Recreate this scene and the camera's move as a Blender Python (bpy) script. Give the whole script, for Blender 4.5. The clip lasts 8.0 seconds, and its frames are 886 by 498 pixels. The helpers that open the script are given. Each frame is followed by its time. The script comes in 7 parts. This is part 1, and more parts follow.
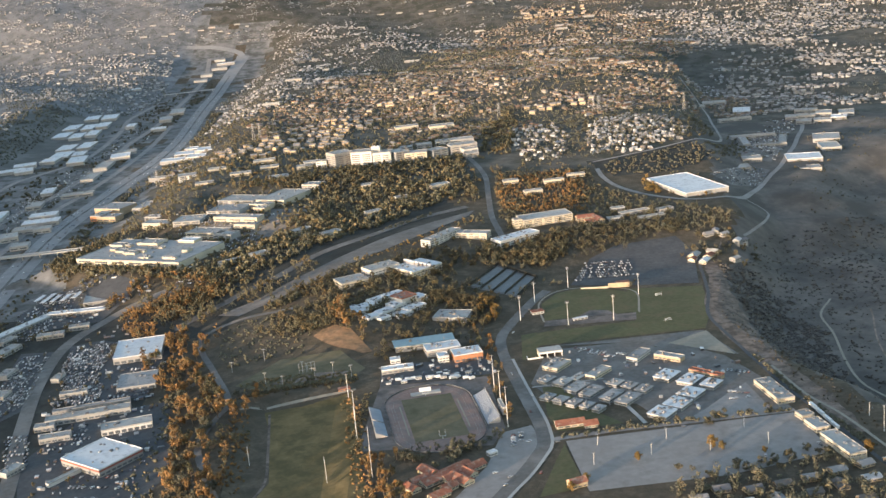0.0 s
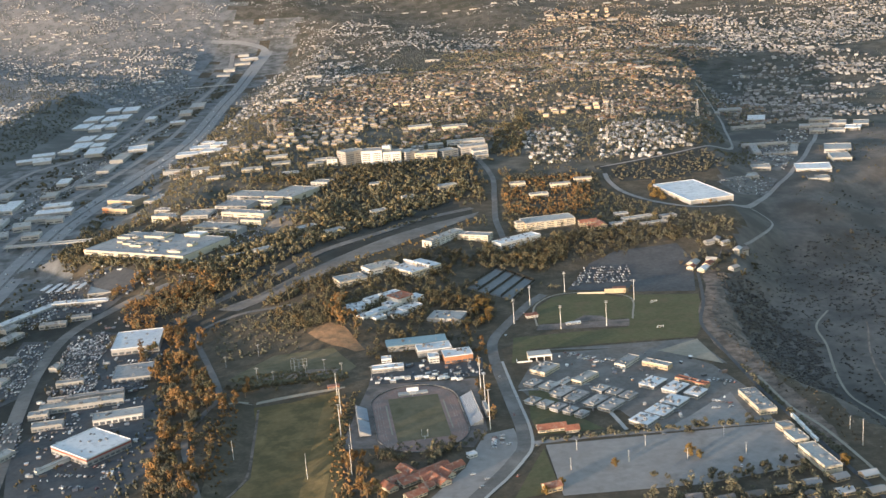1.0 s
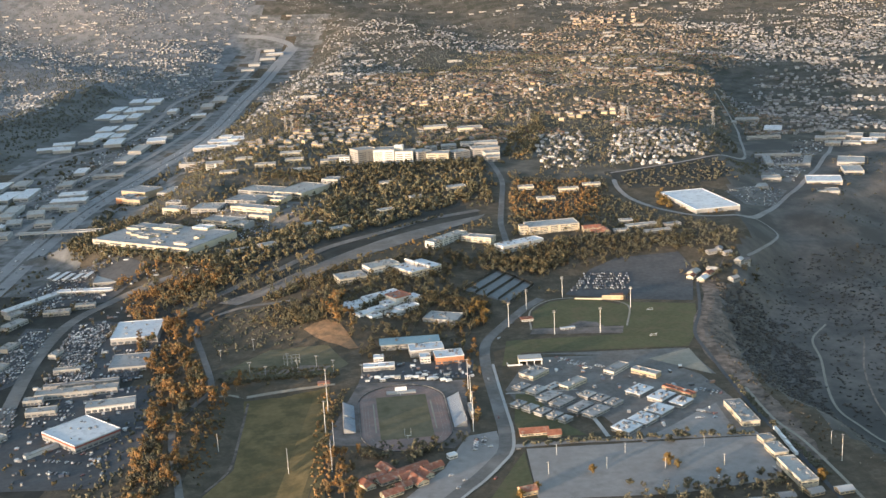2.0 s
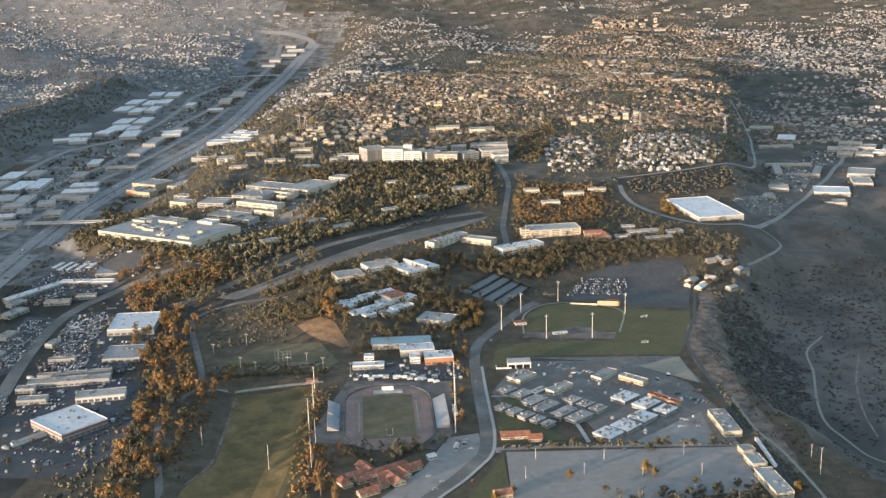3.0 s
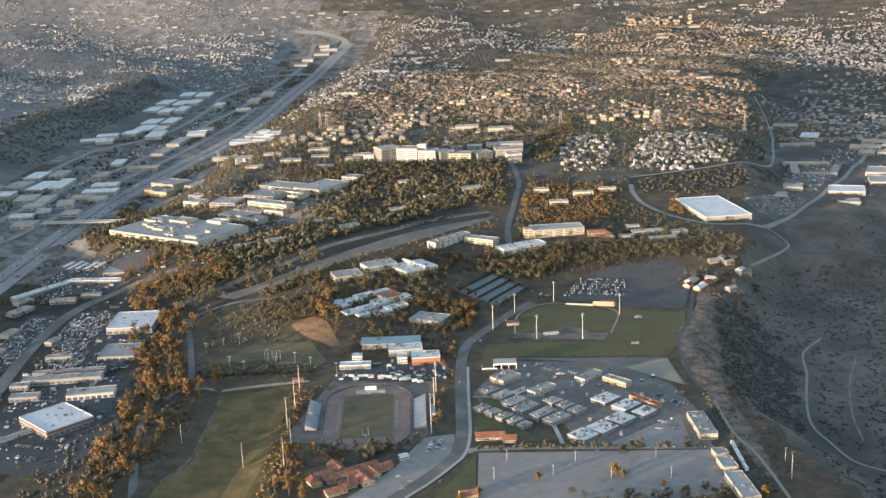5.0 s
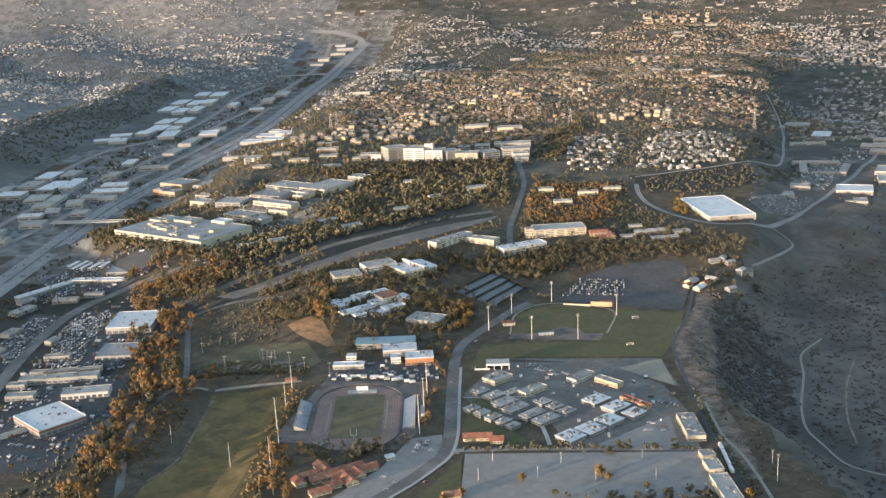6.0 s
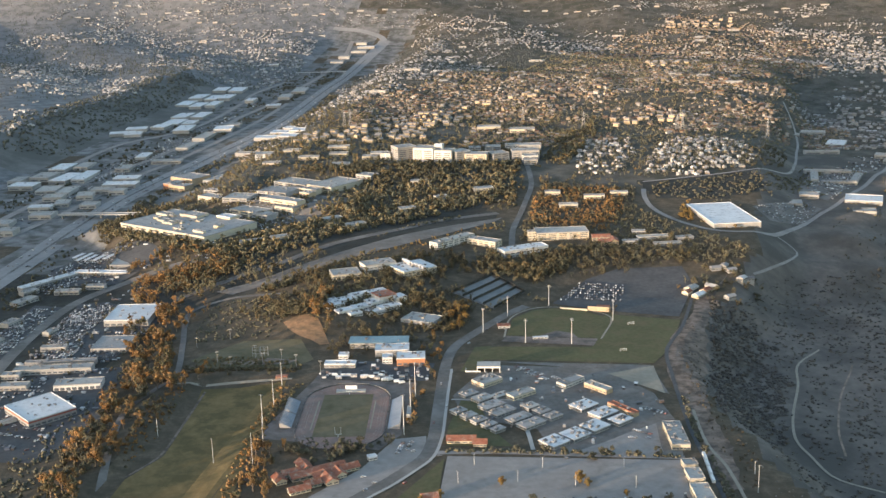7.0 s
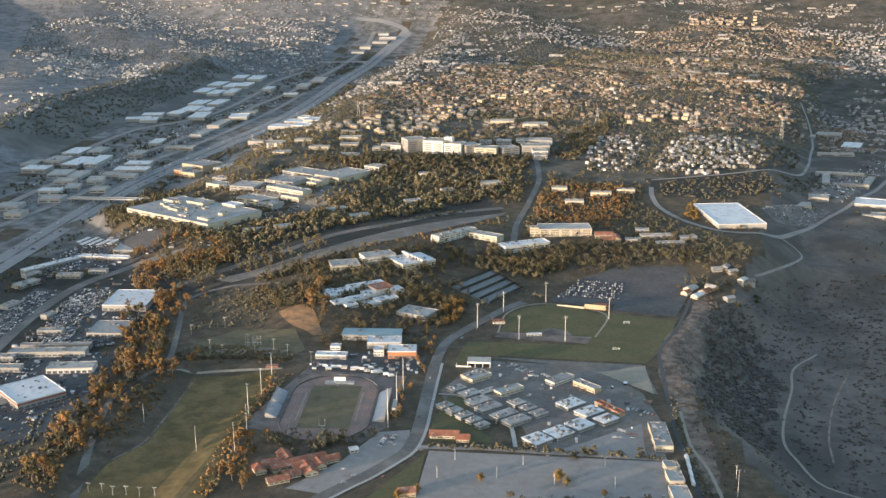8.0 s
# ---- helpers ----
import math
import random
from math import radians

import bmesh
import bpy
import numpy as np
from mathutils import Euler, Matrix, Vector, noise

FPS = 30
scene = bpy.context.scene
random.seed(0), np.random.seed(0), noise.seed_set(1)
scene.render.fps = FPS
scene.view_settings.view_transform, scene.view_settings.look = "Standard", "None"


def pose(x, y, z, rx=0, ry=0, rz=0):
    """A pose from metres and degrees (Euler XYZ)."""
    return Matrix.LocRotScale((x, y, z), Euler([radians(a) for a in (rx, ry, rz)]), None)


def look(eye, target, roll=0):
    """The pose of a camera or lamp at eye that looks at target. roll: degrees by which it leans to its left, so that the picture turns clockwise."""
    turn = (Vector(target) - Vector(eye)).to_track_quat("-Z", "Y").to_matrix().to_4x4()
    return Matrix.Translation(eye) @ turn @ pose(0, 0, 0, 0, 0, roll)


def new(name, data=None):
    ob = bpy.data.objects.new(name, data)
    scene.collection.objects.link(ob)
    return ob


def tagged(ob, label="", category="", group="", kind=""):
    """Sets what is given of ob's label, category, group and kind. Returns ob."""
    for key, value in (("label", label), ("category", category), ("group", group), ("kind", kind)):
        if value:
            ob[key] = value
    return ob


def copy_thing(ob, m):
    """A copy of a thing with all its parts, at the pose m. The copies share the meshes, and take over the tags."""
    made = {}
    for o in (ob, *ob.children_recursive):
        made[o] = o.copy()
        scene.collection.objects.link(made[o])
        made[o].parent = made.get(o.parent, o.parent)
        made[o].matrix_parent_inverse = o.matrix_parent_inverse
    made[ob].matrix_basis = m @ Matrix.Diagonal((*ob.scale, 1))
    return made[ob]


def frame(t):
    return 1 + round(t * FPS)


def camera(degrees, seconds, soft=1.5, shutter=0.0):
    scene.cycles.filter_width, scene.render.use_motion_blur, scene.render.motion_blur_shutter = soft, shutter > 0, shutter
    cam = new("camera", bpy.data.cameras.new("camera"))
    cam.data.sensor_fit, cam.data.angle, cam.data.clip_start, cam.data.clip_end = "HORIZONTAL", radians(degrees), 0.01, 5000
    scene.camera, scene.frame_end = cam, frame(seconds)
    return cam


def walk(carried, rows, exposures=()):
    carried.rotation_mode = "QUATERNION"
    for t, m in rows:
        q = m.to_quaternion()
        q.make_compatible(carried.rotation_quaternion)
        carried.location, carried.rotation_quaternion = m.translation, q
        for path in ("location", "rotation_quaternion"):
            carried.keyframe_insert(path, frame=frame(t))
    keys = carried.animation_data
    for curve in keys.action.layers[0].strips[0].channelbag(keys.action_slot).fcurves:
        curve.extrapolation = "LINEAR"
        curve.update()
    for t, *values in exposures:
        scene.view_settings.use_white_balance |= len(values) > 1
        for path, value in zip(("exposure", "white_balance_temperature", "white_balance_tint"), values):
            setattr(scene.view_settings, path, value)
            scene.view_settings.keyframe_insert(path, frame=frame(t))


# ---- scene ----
cam = camera(43.0, 8.0)
PATH = [
    (0, (-140.75, 6.93, 426.35), (-137.19, 973.72, 170.81), -5.54),
    (0.5, (-122.49, 2.59, 427.78), (-130.90, 969.43, 172.53), -4.97),
    (1, (-104.49, -1.69, 429.06), (-124.73, 965.08, 174.21), -4.36),
    (1.5, (-86.13, -5.43, 430.11), (-118.34, 961.13, 175.73), -3.64),
    (3, (-33.56, -10.05, 432.94), (-100.16, 954.98, 179.41), -1.59),
    (3.5, (-15.48, -10.13, 433.63), (-93.72, 953.99, 179.97), -1.48),
    (4, (2.17, -8.77, 433.83), (-87.59, 954.34, 180.14), -1.49),
    (4.5, (19.17, -7.66, 434.16), (-81.45, 954.32, 180.27), -1.80),
    (6, (70.75, -1.14, 434.55), (-63.06, 956.68, 180.22), -2.53),
    (6.5, (87.54, 1.97, 434.93), (-57.31, 958.14, 180.48), -2.13),
    (7, (103.86, 5.22, 435.24), (-51.78, 959.74, 180.94), -1.49),
    (7.5, (120.30, 9.39, 435.60), (-46.22, 961.98, 180.95), -0.98),
    (8, (137.16, 14.21, 436.06), (-40.55, 963.12, 175.32), -0.33),
]
walk(cam, [(t, look(eye, target, roll)) for t, eye, target, roll in PATH])

# ---------------------------------------------------------------- light
SUN_AZIMUTH, SUN_HEIGHT = math.atan2(-0.75, -0.66), radians(3.6)
world = bpy.data.worlds.new("evening_sky")
scene.world = world
world.use_nodes = True
wn = world.node_tree
sky = wn.nodes.new("ShaderNodeTexSky")
sky.sky_type, sky.sun_disc = "NISHITA", False
sky.sun_elevation, sky.sun_rotation = SUN_HEIGHT, SUN_AZIMUTH
sky.air_density, sky.dust_density, sky.ozone_density = 1.0, 0.8, 1.4
wn.links.new(sky.outputs[0], wn.nodes["Background"].inputs[0])
wn.nodes["Background"].inputs[1].default_value = 0.15
sun = new("sun", bpy.data.lights.new("sun", "SUN"))
sun.data.energy, sun.data.angle, sun.data.color = 1.72, radians(0.6), (1.0, 0.80, 0.59)
toward = Vector((math.sin(SUN_AZIMUTH) * math.cos(SUN_HEIGHT), math.cos(SUN_AZIMUTH) * math.cos(SUN_HEIGHT), math.sin(SUN_HEIGHT)))
sun.matrix_world = look(toward * 1000, (0, 0, 0))
scene.view_settings.exposure = 2.26
scene.view_settings.use_white_balance = True
scene.view_settings.white_balance_tint = 15


# ---------------------------------------------------------------- materials
def surface(name, low, high, grain=0.4, patch=0.02, rough=0.9, bump=0.0, metal=0.0, spot=None, spot_scale=0.1, spot_edge=0.58,
            per_object=0.0, per_island=0.0):
    """Two tones mixed at two scales (1/m), with spots of a third tone, and a shift of brightness from object to object or island to island."""
    m = bpy.data.materials.new(name)
    m.use_nodes = True
    n, link = m.node_tree.nodes, m.node_tree.links.new
    shader = n["Principled BSDF"]
    shader.inputs["Roughness"].default_value, shader.inputs["Metallic"].default_value = rough, metal
    shader.inputs["Specular IOR Level"].default_value = 0.15 if rough >= 0.8 else 0.4
    place = n.new("ShaderNodeNewGeometry")

    def grains(scale, detail=4.0):
        t = n.new("ShaderNodeTexNoise")
        t.inputs["Scale"].default_value, t.inputs["Detail"].default_value, t.inputs["Roughness"].default_value = scale, detail, 0.62
        link(place.outputs["Position"], t.inputs["Vector"])
        return t.outputs["Fac"]

    fine, broad = grains(grain), grains(patch)
    total = n.new("ShaderNodeMath")
    total.operation = "ADD"
    link(fine, total.inputs[0]), link(broad, total.inputs[1])
    spread = n.new("ShaderNodeMapRange")
    spread.inputs["From Min"].default_value, spread.inputs["From Max"].default_value = 0.72, 1.28
    link(total.outputs[0], spread.inputs["Value"])
    mix = n.new("ShaderNodeMix")
    mix.data_type = "RGBA"
    mix.inputs[6].default_value, mix.inputs[7].default_value = (*low, 1), (*high, 1)
    link(spread.outputs[0], mix.inputs["Factor"])
    colour = mix.outputs[2]
    if spot:
        edge = n.new("ShaderNodeMapRange")
        edge.inputs["From Min"].default_value, edge.inputs["From Max"].default_value = spot_edge - 0.1, spot_edge + 0.1
        link(grains(spot_scale, 6.0), edge.inputs["Value"])
        over = n.new("ShaderNodeMix")
        over.data_type = "RGBA"
        link(colour, over.inputs[6])
        over.inputs[7].default_value = (*spot, 1)
        link(edge.outputs[0], over.inputs["Factor"])
        colour = over.outputs[2]
    for amount, source in ((per_object, "object"), (per_island, "island")):
        if amount:
            if source == "object":
                chance = n.new("ShaderNodeObjectInfo").outputs["Random"]
            else:
                chance = place.outputs["Random Per Island"]
            lift = n.new("ShaderNodeMapRange")
            lift.inputs["To Min"].default_value, lift.inputs["To Max"].default_value = 1 - amount, 1 + amount
            link(chance, lift.inputs["Value"])
            tint = n.new("ShaderNodeMix")
            tint.data_type, tint.blend_type = "RGBA", "MULTIPLY"
            tint.inputs["Factor"].default_value = 1
            link(colour, tint.inputs[6]), link(lift.outputs[0], tint.inputs[7])
            colour = tint.outputs[2]
    link(colour, shader.inputs["Base Color"])
    if bump:
        relief = n.new("ShaderNodeBump")
        relief.inputs["Strength"].default_value, relief.inputs["Distance"].default_value = 0.6, bump
        link(fine, relief.inputs["Height"]), link(relief.outputs[0], shader.inputs["Normal"])
    return m


def palette(name, colours, rough=0.5, island=False, grain=0.6):
    """One of several paints, picked at random for each object or each island."""
    m = surface(name, (0.9, 0.9, 0.9), (1, 1, 1), grain, 0.05, rough)
    n, link = m.node_tree.nodes, m.node_tree.links.new
    shader = n["Principled BSDF"]
    base = shader.inputs["Base Color"].links[0].from_socket
    ramp = n.new("ShaderNodeValToRGB")
    ramp.color_ramp.interpolation = "CONSTANT"
    while len(ramp.color_ramp.elements) < len(colours):
        ramp.color_ramp.elements.new(0.5)
    for k, c in enumerate(colours):
        ramp.color_ramp.elements[k].position, ramp.color_ramp.elements[k].color = k / len(colours), (*c, 1)
    chance = n.new("ShaderNodeNewGeometry").outputs["Random Per Island"] if island else n.new("ShaderNodeObjectInfo").outputs["Random"]
    link(chance, ramp.inputs[0])
    mix = n.new("ShaderNodeMix")
    mix.data_type, mix.blend_type = "RGBA", "MULTIPLY"
    mix.inputs["Factor"].default_value = 1
    link(base, mix.inputs[6]), link(ramp.outputs[0], mix.inputs[7])
    link(mix.outputs[2], shader.inputs["Base Color"])
    return m


def foliage(name, tones, scale=0.05, by_island=0.18, by_object=0.3):
    """Leaves whose tone drifts from tree to tree through a ramp of tones, with lighter and darker tufts."""
    m = surface(name, (0.8, 0.8, 0.8), (1.2, 1.2, 1.2), 0.35, 0.06, 0.85, per_object=by_object, per_island=by_island)
    n, link = m.node_tree.nodes, m.node_tree.links.new
    shader = n["Principled BSDF"]
    shader.inputs["Specular IOR Level"].default_value = 0.2
    base = shader.inputs["Base Color"].links[0].from_socket
    place, drift, shift = n.new("ShaderNodeNewGeometry"), n.new("ShaderNodeTexNoise"), n.new("ShaderNodeMath")
    drift.inputs["Scale"].default_value, drift.inputs["Detail"].default_value = scale, 3.0
    link(place.outputs["Position"], drift.inputs["Vector"])
    spread = n.new("ShaderNodeMapRange")
    spread.inputs["From Min"].default_value, spread.inputs["From Max"].default_value = 0.32, 0.68
    link(drift.outputs["Fac"], spread.inputs["Value"])
    shift.operation = "MULTIPLY_ADD"
    shift.inputs[1].default_value, shift.inputs[2].default_value = 0.3, -0.15
    link(n.new("ShaderNodeObjectInfo").outputs["Random"], shift.inputs[0])
    total = n.new("ShaderNodeMath")
    link(spread.outputs[0], total.inputs[0]), link(shift.outputs[0], total.inputs[1])
    ramp = n.new("ShaderNodeValToRGB")
    while len(ramp.color_ramp.elements) < len(tones):
        ramp.color_ramp.elements.new(0.5)
    for k, c in enumerate(tones):
        ramp.color_ramp.elements[k].position, ramp.color_ramp.elements[k].color = k / (len(tones) - 1), (*c, 1)
    link(total.outputs[0], ramp.inputs[0])
    mix = n.new("ShaderNodeMix")
    mix.data_type, mix.blend_type = "RGBA", "MULTIPLY"
    mix.inputs["Factor"].default_value = 1
    link(base, mix.inputs[6]), link(ramp.outputs[0], mix.inputs[7])
    link(mix.outputs[2], shader.inputs["Base Color"])
    return m


SCRUB = surface("scrub", (0.088, 0.072, 0.052), (0.17, 0.135, 0.096), 0.25, 0.02, 0.95, 1.0, spot=(0.082, 0.07, 0.05), spot_scale=0.06, spot_edge=0.5)
BRUSH = surface("canyon_brush", (0.13, 0.116, 0.104), (0.205, 0.182, 0.16), 0.09, 0.010, 0.95, 0.8, spot=(0.098, 0.092, 0.082), spot_scale=0.014, spot_edge=0.5)
DIRT = surface("bare_dirt", (0.25, 0.19, 0.15), (0.37, 0.29, 0.235), 0.25, 0.03, 0.95, 0.4, spot=(0.17, 0.14, 0.11), spot_scale=0.12, spot_edge=0.52)
SUBURB = surface("suburban_soil", (0.10, 0.093, 0.08), (0.165, 0.148, 0.125), 0.06, 0.008, 0.95, 1.0, spot=(0.07, 0.07, 0.055), spot_scale=0.02, spot_edge=0.5)
GRAVEL = surface("valley_gravel", (0.16, 0.16, 0.157), (0.28, 0.277, 0.27), 0.05, 0.012, 0.95, 0.5, spot=(0.105, 0.105, 0.095), spot_scale=0.03, spot_edge=0.51)
HILLSIDE = surface("dry_hillside", (0.145, 0.143, 0.135), (0.215, 0.21, 0.195), 0.06, 0.01, 0.95, 1.0, spot=(0.12, 0.12, 0.11), spot_scale=0.012, spot_edge=0.5)
# dark valley ground; on the slopes the shade is put into this colour
SLOPE = surface("dark_ground_with_shade", (0.052, 0.052, 0.046), (0.092, 0.088, 0.076), 0.1, 0.015, 0.95, 0.6, spot=(0.045, 0.044, 0.038), spot_scale=0.03, spot_edge=0.52)
# paler, greyer soil with the distance haze put into its colour
FAR_SOIL = surface("hazed_soil", (0.19, 0.195, 0.20), (0.30, 0.302, 0.305), 0.03, 0.006, 0.95, 1.0, spot=(0.14, 0.145, 0.145), spot_scale=0.03, spot_edge=0.5)
LAWN = surface("lawn", (0.095, 0.096, 0.05), (0.14, 0.134, 0.072), 0.2, 0.02, 0.95, 0.2, spot=(0.145, 0.12, 0.07), spot_scale=0.05, spot_edge=0.58)
TURF = surface("worn_turf", (0.14, 0.122, 0.075), (0.20, 0.168, 0.108), 0.15, 0.03, 0.95, 0.2, spot=(0.115, 0.105, 0.062), spot_scale=0.04, spot_edge=0.55)
MEADOW = surface("rough_meadow", (0.165, 0.12, 0.055), (0.265, 0.193, 0.092), 0.14, 0.02, 0.95, 0.6, spot=(0.118, 0.096, 0.045), spot_scale=0.04, spot_edge=0.5)
GOLD_DIRT = surface("ochre_dirt", (0.25, 0.15, 0.085), (0.36, 0.22, 0.125), 0.2, 0.05, 0.95, 0.8, spot=(0.17, 0.12, 0.075), spot_scale=0.09, spot_edge=0.54)
RIM_DIRT = surface("rim_dirt", (0.185, 0.142, 0.115), (0.30, 0.236, 0.194), 0.22, 0.025, 0.95, 0.8, spot=(0.105, 0.086, 0.07), spot_scale=0.07, spot_edge=0.5)
SAND = surface("pale_sand", (0.27, 0.24, 0.19), (0.36, 0.33, 0.27), 0.2, 0.03, 0.95, 0.2)
ASPHALT = surface("asphalt", (0.135, 0.126, 0.115), (0.21, 0.197, 0.18), 0.2, 0.03, 0.85, 0.05, spot=(0.25, 0.235, 0.215), spot_scale=0.03, spot_edge=0.6)
OLD_ASPHALT = surface("old_asphalt", (0.26, 0.24, 0.222), (0.345, 0.322, 0.30), 0.12, 0.02, 0.85, 0.05, spot=(0.195, 0.182, 0.166), spot_scale=0.04, spot_edge=0.62)
DARK_ASPHALT = surface("dark_asphalt", (0.07, 0.071, 0.073), (0.118, 0.119, 0.12), 0.2, 0.03, 0.8, 0.05)
CONCRETE = surface("concrete", (0.36, 0.35, 0.33), (0.47, 0.46, 0.43), 0.3, 0.03, 0.85, 0.05)
FREEWAY = surface("freeway_concrete", (0.24, 0.24, 0.237), (0.325, 0.322, 0.315), 0.08, 0.012, 0.85)
TRACK = surface("running_track", (0.25, 0.165, 0.135), (0.34, 0.235, 0.20), 0.25, 0.04, 0.9, spot=(0.20, 0.165, 0.15), spot_scale=0.05, spot_edge=0.55)
APRON = surface("stadium_ground", (0.16, 0.135, 0.118), (0.25, 0.21, 0.19), 0.15, 0.03, 0.9, spot=(0.11, 0.10, 0.09), spot_scale=0.05, spot_edge=0.55)
COURT = surface("court_green", (0.185, 0.195, 0.193), (0.255, 0.265, 0.26), 0.25, 0.04, 0.85)
PAINT = surface("white_paint", (0.68, 0.68, 0.66), (0.8, 0.8, 0.78), 0.6, 0.1, 0.7)
STUCCO = surface("cream_stucco", (0.48, 0.42, 0.31), (0.60, 0.53, 0.41), 0.4, 0.05, 0.9, per_object=0.12)
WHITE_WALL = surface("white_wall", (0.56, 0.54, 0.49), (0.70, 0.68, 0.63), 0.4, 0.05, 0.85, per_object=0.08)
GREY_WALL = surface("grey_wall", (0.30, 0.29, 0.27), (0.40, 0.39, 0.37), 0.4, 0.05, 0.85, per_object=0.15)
TAN_WALL = surface("tan_wall", (0.40, 0.31, 0.20), (0.52, 0.41, 0.28), 0.4, 0.05, 0.9, per_object=0.12)
BRICK_WALL = surface("terracotta_wall", (0.38, 0.18, 0.10), (0.50, 0.25, 0.14), 0.4, 0.05, 0.9)
RED_BAND = surface("red_band", (0.26, 0.07, 0.05), (0.34, 0.10, 0.07), 0.4, 0.05, 0.7)
WHITE_ROOF = surface("white_roof", (0.60, 0.615, 0.62), (0.76, 0.765, 0.765), 0.3, 0.03, 0.7, spot=(0.38, 0.38, 0.38), spot_scale=0.15, spot_edge=0.62, per_object=0.06)
PALE_ROOF = surface("pale_roof", (0.34, 0.33, 0.305), (0.47, 0.455, 0.425), 0.3, 0.03, 0.8, spot=(0.22, 0.21, 0.20), spot_scale=0.12, spot_edge=0.62, per_object=0.1)
GREY_ROOF = surface("grey_roof", (0.30, 0.295, 0.285), (0.40, 0.39, 0.375), 0.4, 0.04, 0.8, spot=(0.16, 0.16, 0.155), spot_scale=0.15, spot_edge=0.62, per_object=0.15)
TILE_ROOF = surface("red_tile_roof", (0.23, 0.092, 0.06), (0.37, 0.16, 0.105), 0.5, 0.06, 0.9, spot=(0.36, 0.27, 0.21), spot_scale=0.2, spot_edge=0.6, per_object=0.15)
TEAL_ROOF = surface("teal_metal_roof", (0.17, 0.27, 0.31), (0.24, 0.35, 0.39), 0.3, 0.05, 0.5)
METAL_UNIT = surface("roof_unit_metal", (0.15, 0.155, 0.16), (0.28, 0.28, 0.28), 0.8, 0.2, 0.6, per_object=0.45)
POLE = surface("pale_pole", (0.60, 0.58, 0.54), (0.72, 0.70, 0.66), 0.8, 0.1, 0.6)
RUSTED_POLE = surface("steel_pole", (0.30, 0.29, 0.28), (0.42, 0.41, 0.39), 0.8, 0.1, 0.6)
BLUE_SEAT = surface("blue_seating", (0.24, 0.27, 0.305), (0.34, 0.37, 0.40), 0.5, 0.1, 0.6)
GREY_SEAT = surface("grey_seating", (0.38, 0.39, 0.41), (0.50, 0.51, 0.52), 0.5, 0.1, 0.6)
GLASS = surface("window_glass", (0.10, 0.11, 0.12), (0.15, 0.16, 0.17), 0.4, 0.1, 0.2)
RUBBER = surface("tyre_rubber", (0.02, 0.02, 0.02), (0.03, 0.03, 0.03), 2.0, 0.2, 0.9)
BARK = surface("bark", (0.16, 0.12, 0.085), (0.26, 0.20, 0.15), 0.8, 0.1, 0.95)
LEAF = foliage("eucalyptus_leaves", [(0.105, 0.098, 0.055), (0.19, 0.128, 0.06), (0.275, 0.148, 0.056), (0.21, 0.13, 0.06), (0.12, 0.11, 0.062)], scale=0.045)
LEAF_DARK = foliage("oak_leaves", [(0.082, 0.082, 0.058), (0.132, 0.12, 0.08), (0.104, 0.10, 0.07)])
BRUSH_LEAF = foliage("brush_leaves", [(0.12, 0.112, 0.097), (0.175, 0.158, 0.137), (0.14, 0.13, 0.112)], scale=0.012, by_island=0.12)
# brush leaves darkened to carry the shade of the canyon wall
SHADE_BRUSH = foliage("shade_brush_leaves", [(0.078, 0.073, 0.067), (0.108, 0.10, 0.091), (0.09, 0.084, 0.077)], scale=0.02, by_island=0.1)
LEAF_GOLD = foliage("golden_leaves", [(0.16, 0.098, 0.032), (0.24, 0.15, 0.05), (0.12, 0.09, 0.038)])
WOODS = foliage("wood_leaves", [(0.078, 0.075, 0.044), (0.145, 0.112, 0.06), (0.10, 0.09, 0.052), (0.165, 0.115, 0.056), (0.09, 0.088, 0.054)], scale=0.035)
OLIVE = foliage("olive_leaves", [(0.096, 0.097, 0.062), (0.172, 0.145, 0.085), (0.125, 0.118, 0.074)], scale=0.035)
# far leaves greyed so that the colour carries the haze
FAR_LEAF = foliage("hazed_leaves", [(0.085, 0.09, 0.075), (0.13, 0.13, 0.105), (0.10, 0.10, 0.09)], scale=0.012)
CAR_PAINT = palette("car_paint", [(0.78, 0.78, 0.77), (0.5, 0.51, 0.52), (0.04, 0.04, 0.045), (0.74, 0.74, 0.73), (0.12, 0.14, 0.17), (0.70, 0.70, 0.69), (0.24, 0.07, 0.06), (0.2, 0.2, 0.2), (0.62, 0.62, 0.6)], 0.35)
CAR_MIX = palette("car_paint_mix", [(0.72, 0.72, 0.70), (0.36, 0.37, 0.38), (0.05, 0.05, 0.053), (0.5, 0.5, 0.49), (0.14, 0.15, 0.17), (0.62, 0.61, 0.6), (0.20, 0.15, 0.13), (0.10, 0.10, 0.105), (0.3, 0.3, 0.3), (0.08, 0.10, 0.14), (0.06, 0.06, 0.06), (0.2, 0.2, 0.2)], 0.4, True)
HOUSE_WALLS = palette("house_walls", [(0.29, 0.24, 0.185), (0.44, 0.41, 0.365), (0.20, 0.165, 0.13), (0.35, 0.27, 0.18), (0.28, 0.27, 0.25), (0.17, 0.14, 0.115), (0.34, 0.31, 0.275), (0.23, 0.20, 0.17)], 0.9, True)
HOUSE_ROOFS = palette("house_roofs", [(0.20, 0.16, 0.13), (0.27, 0.23, 0.20), (0.25, 0.14, 0.09), (0.33, 0.31, 0.29), (0.16, 0.14, 0.12), (0.30, 0.19, 0.13)], 0.9, True)
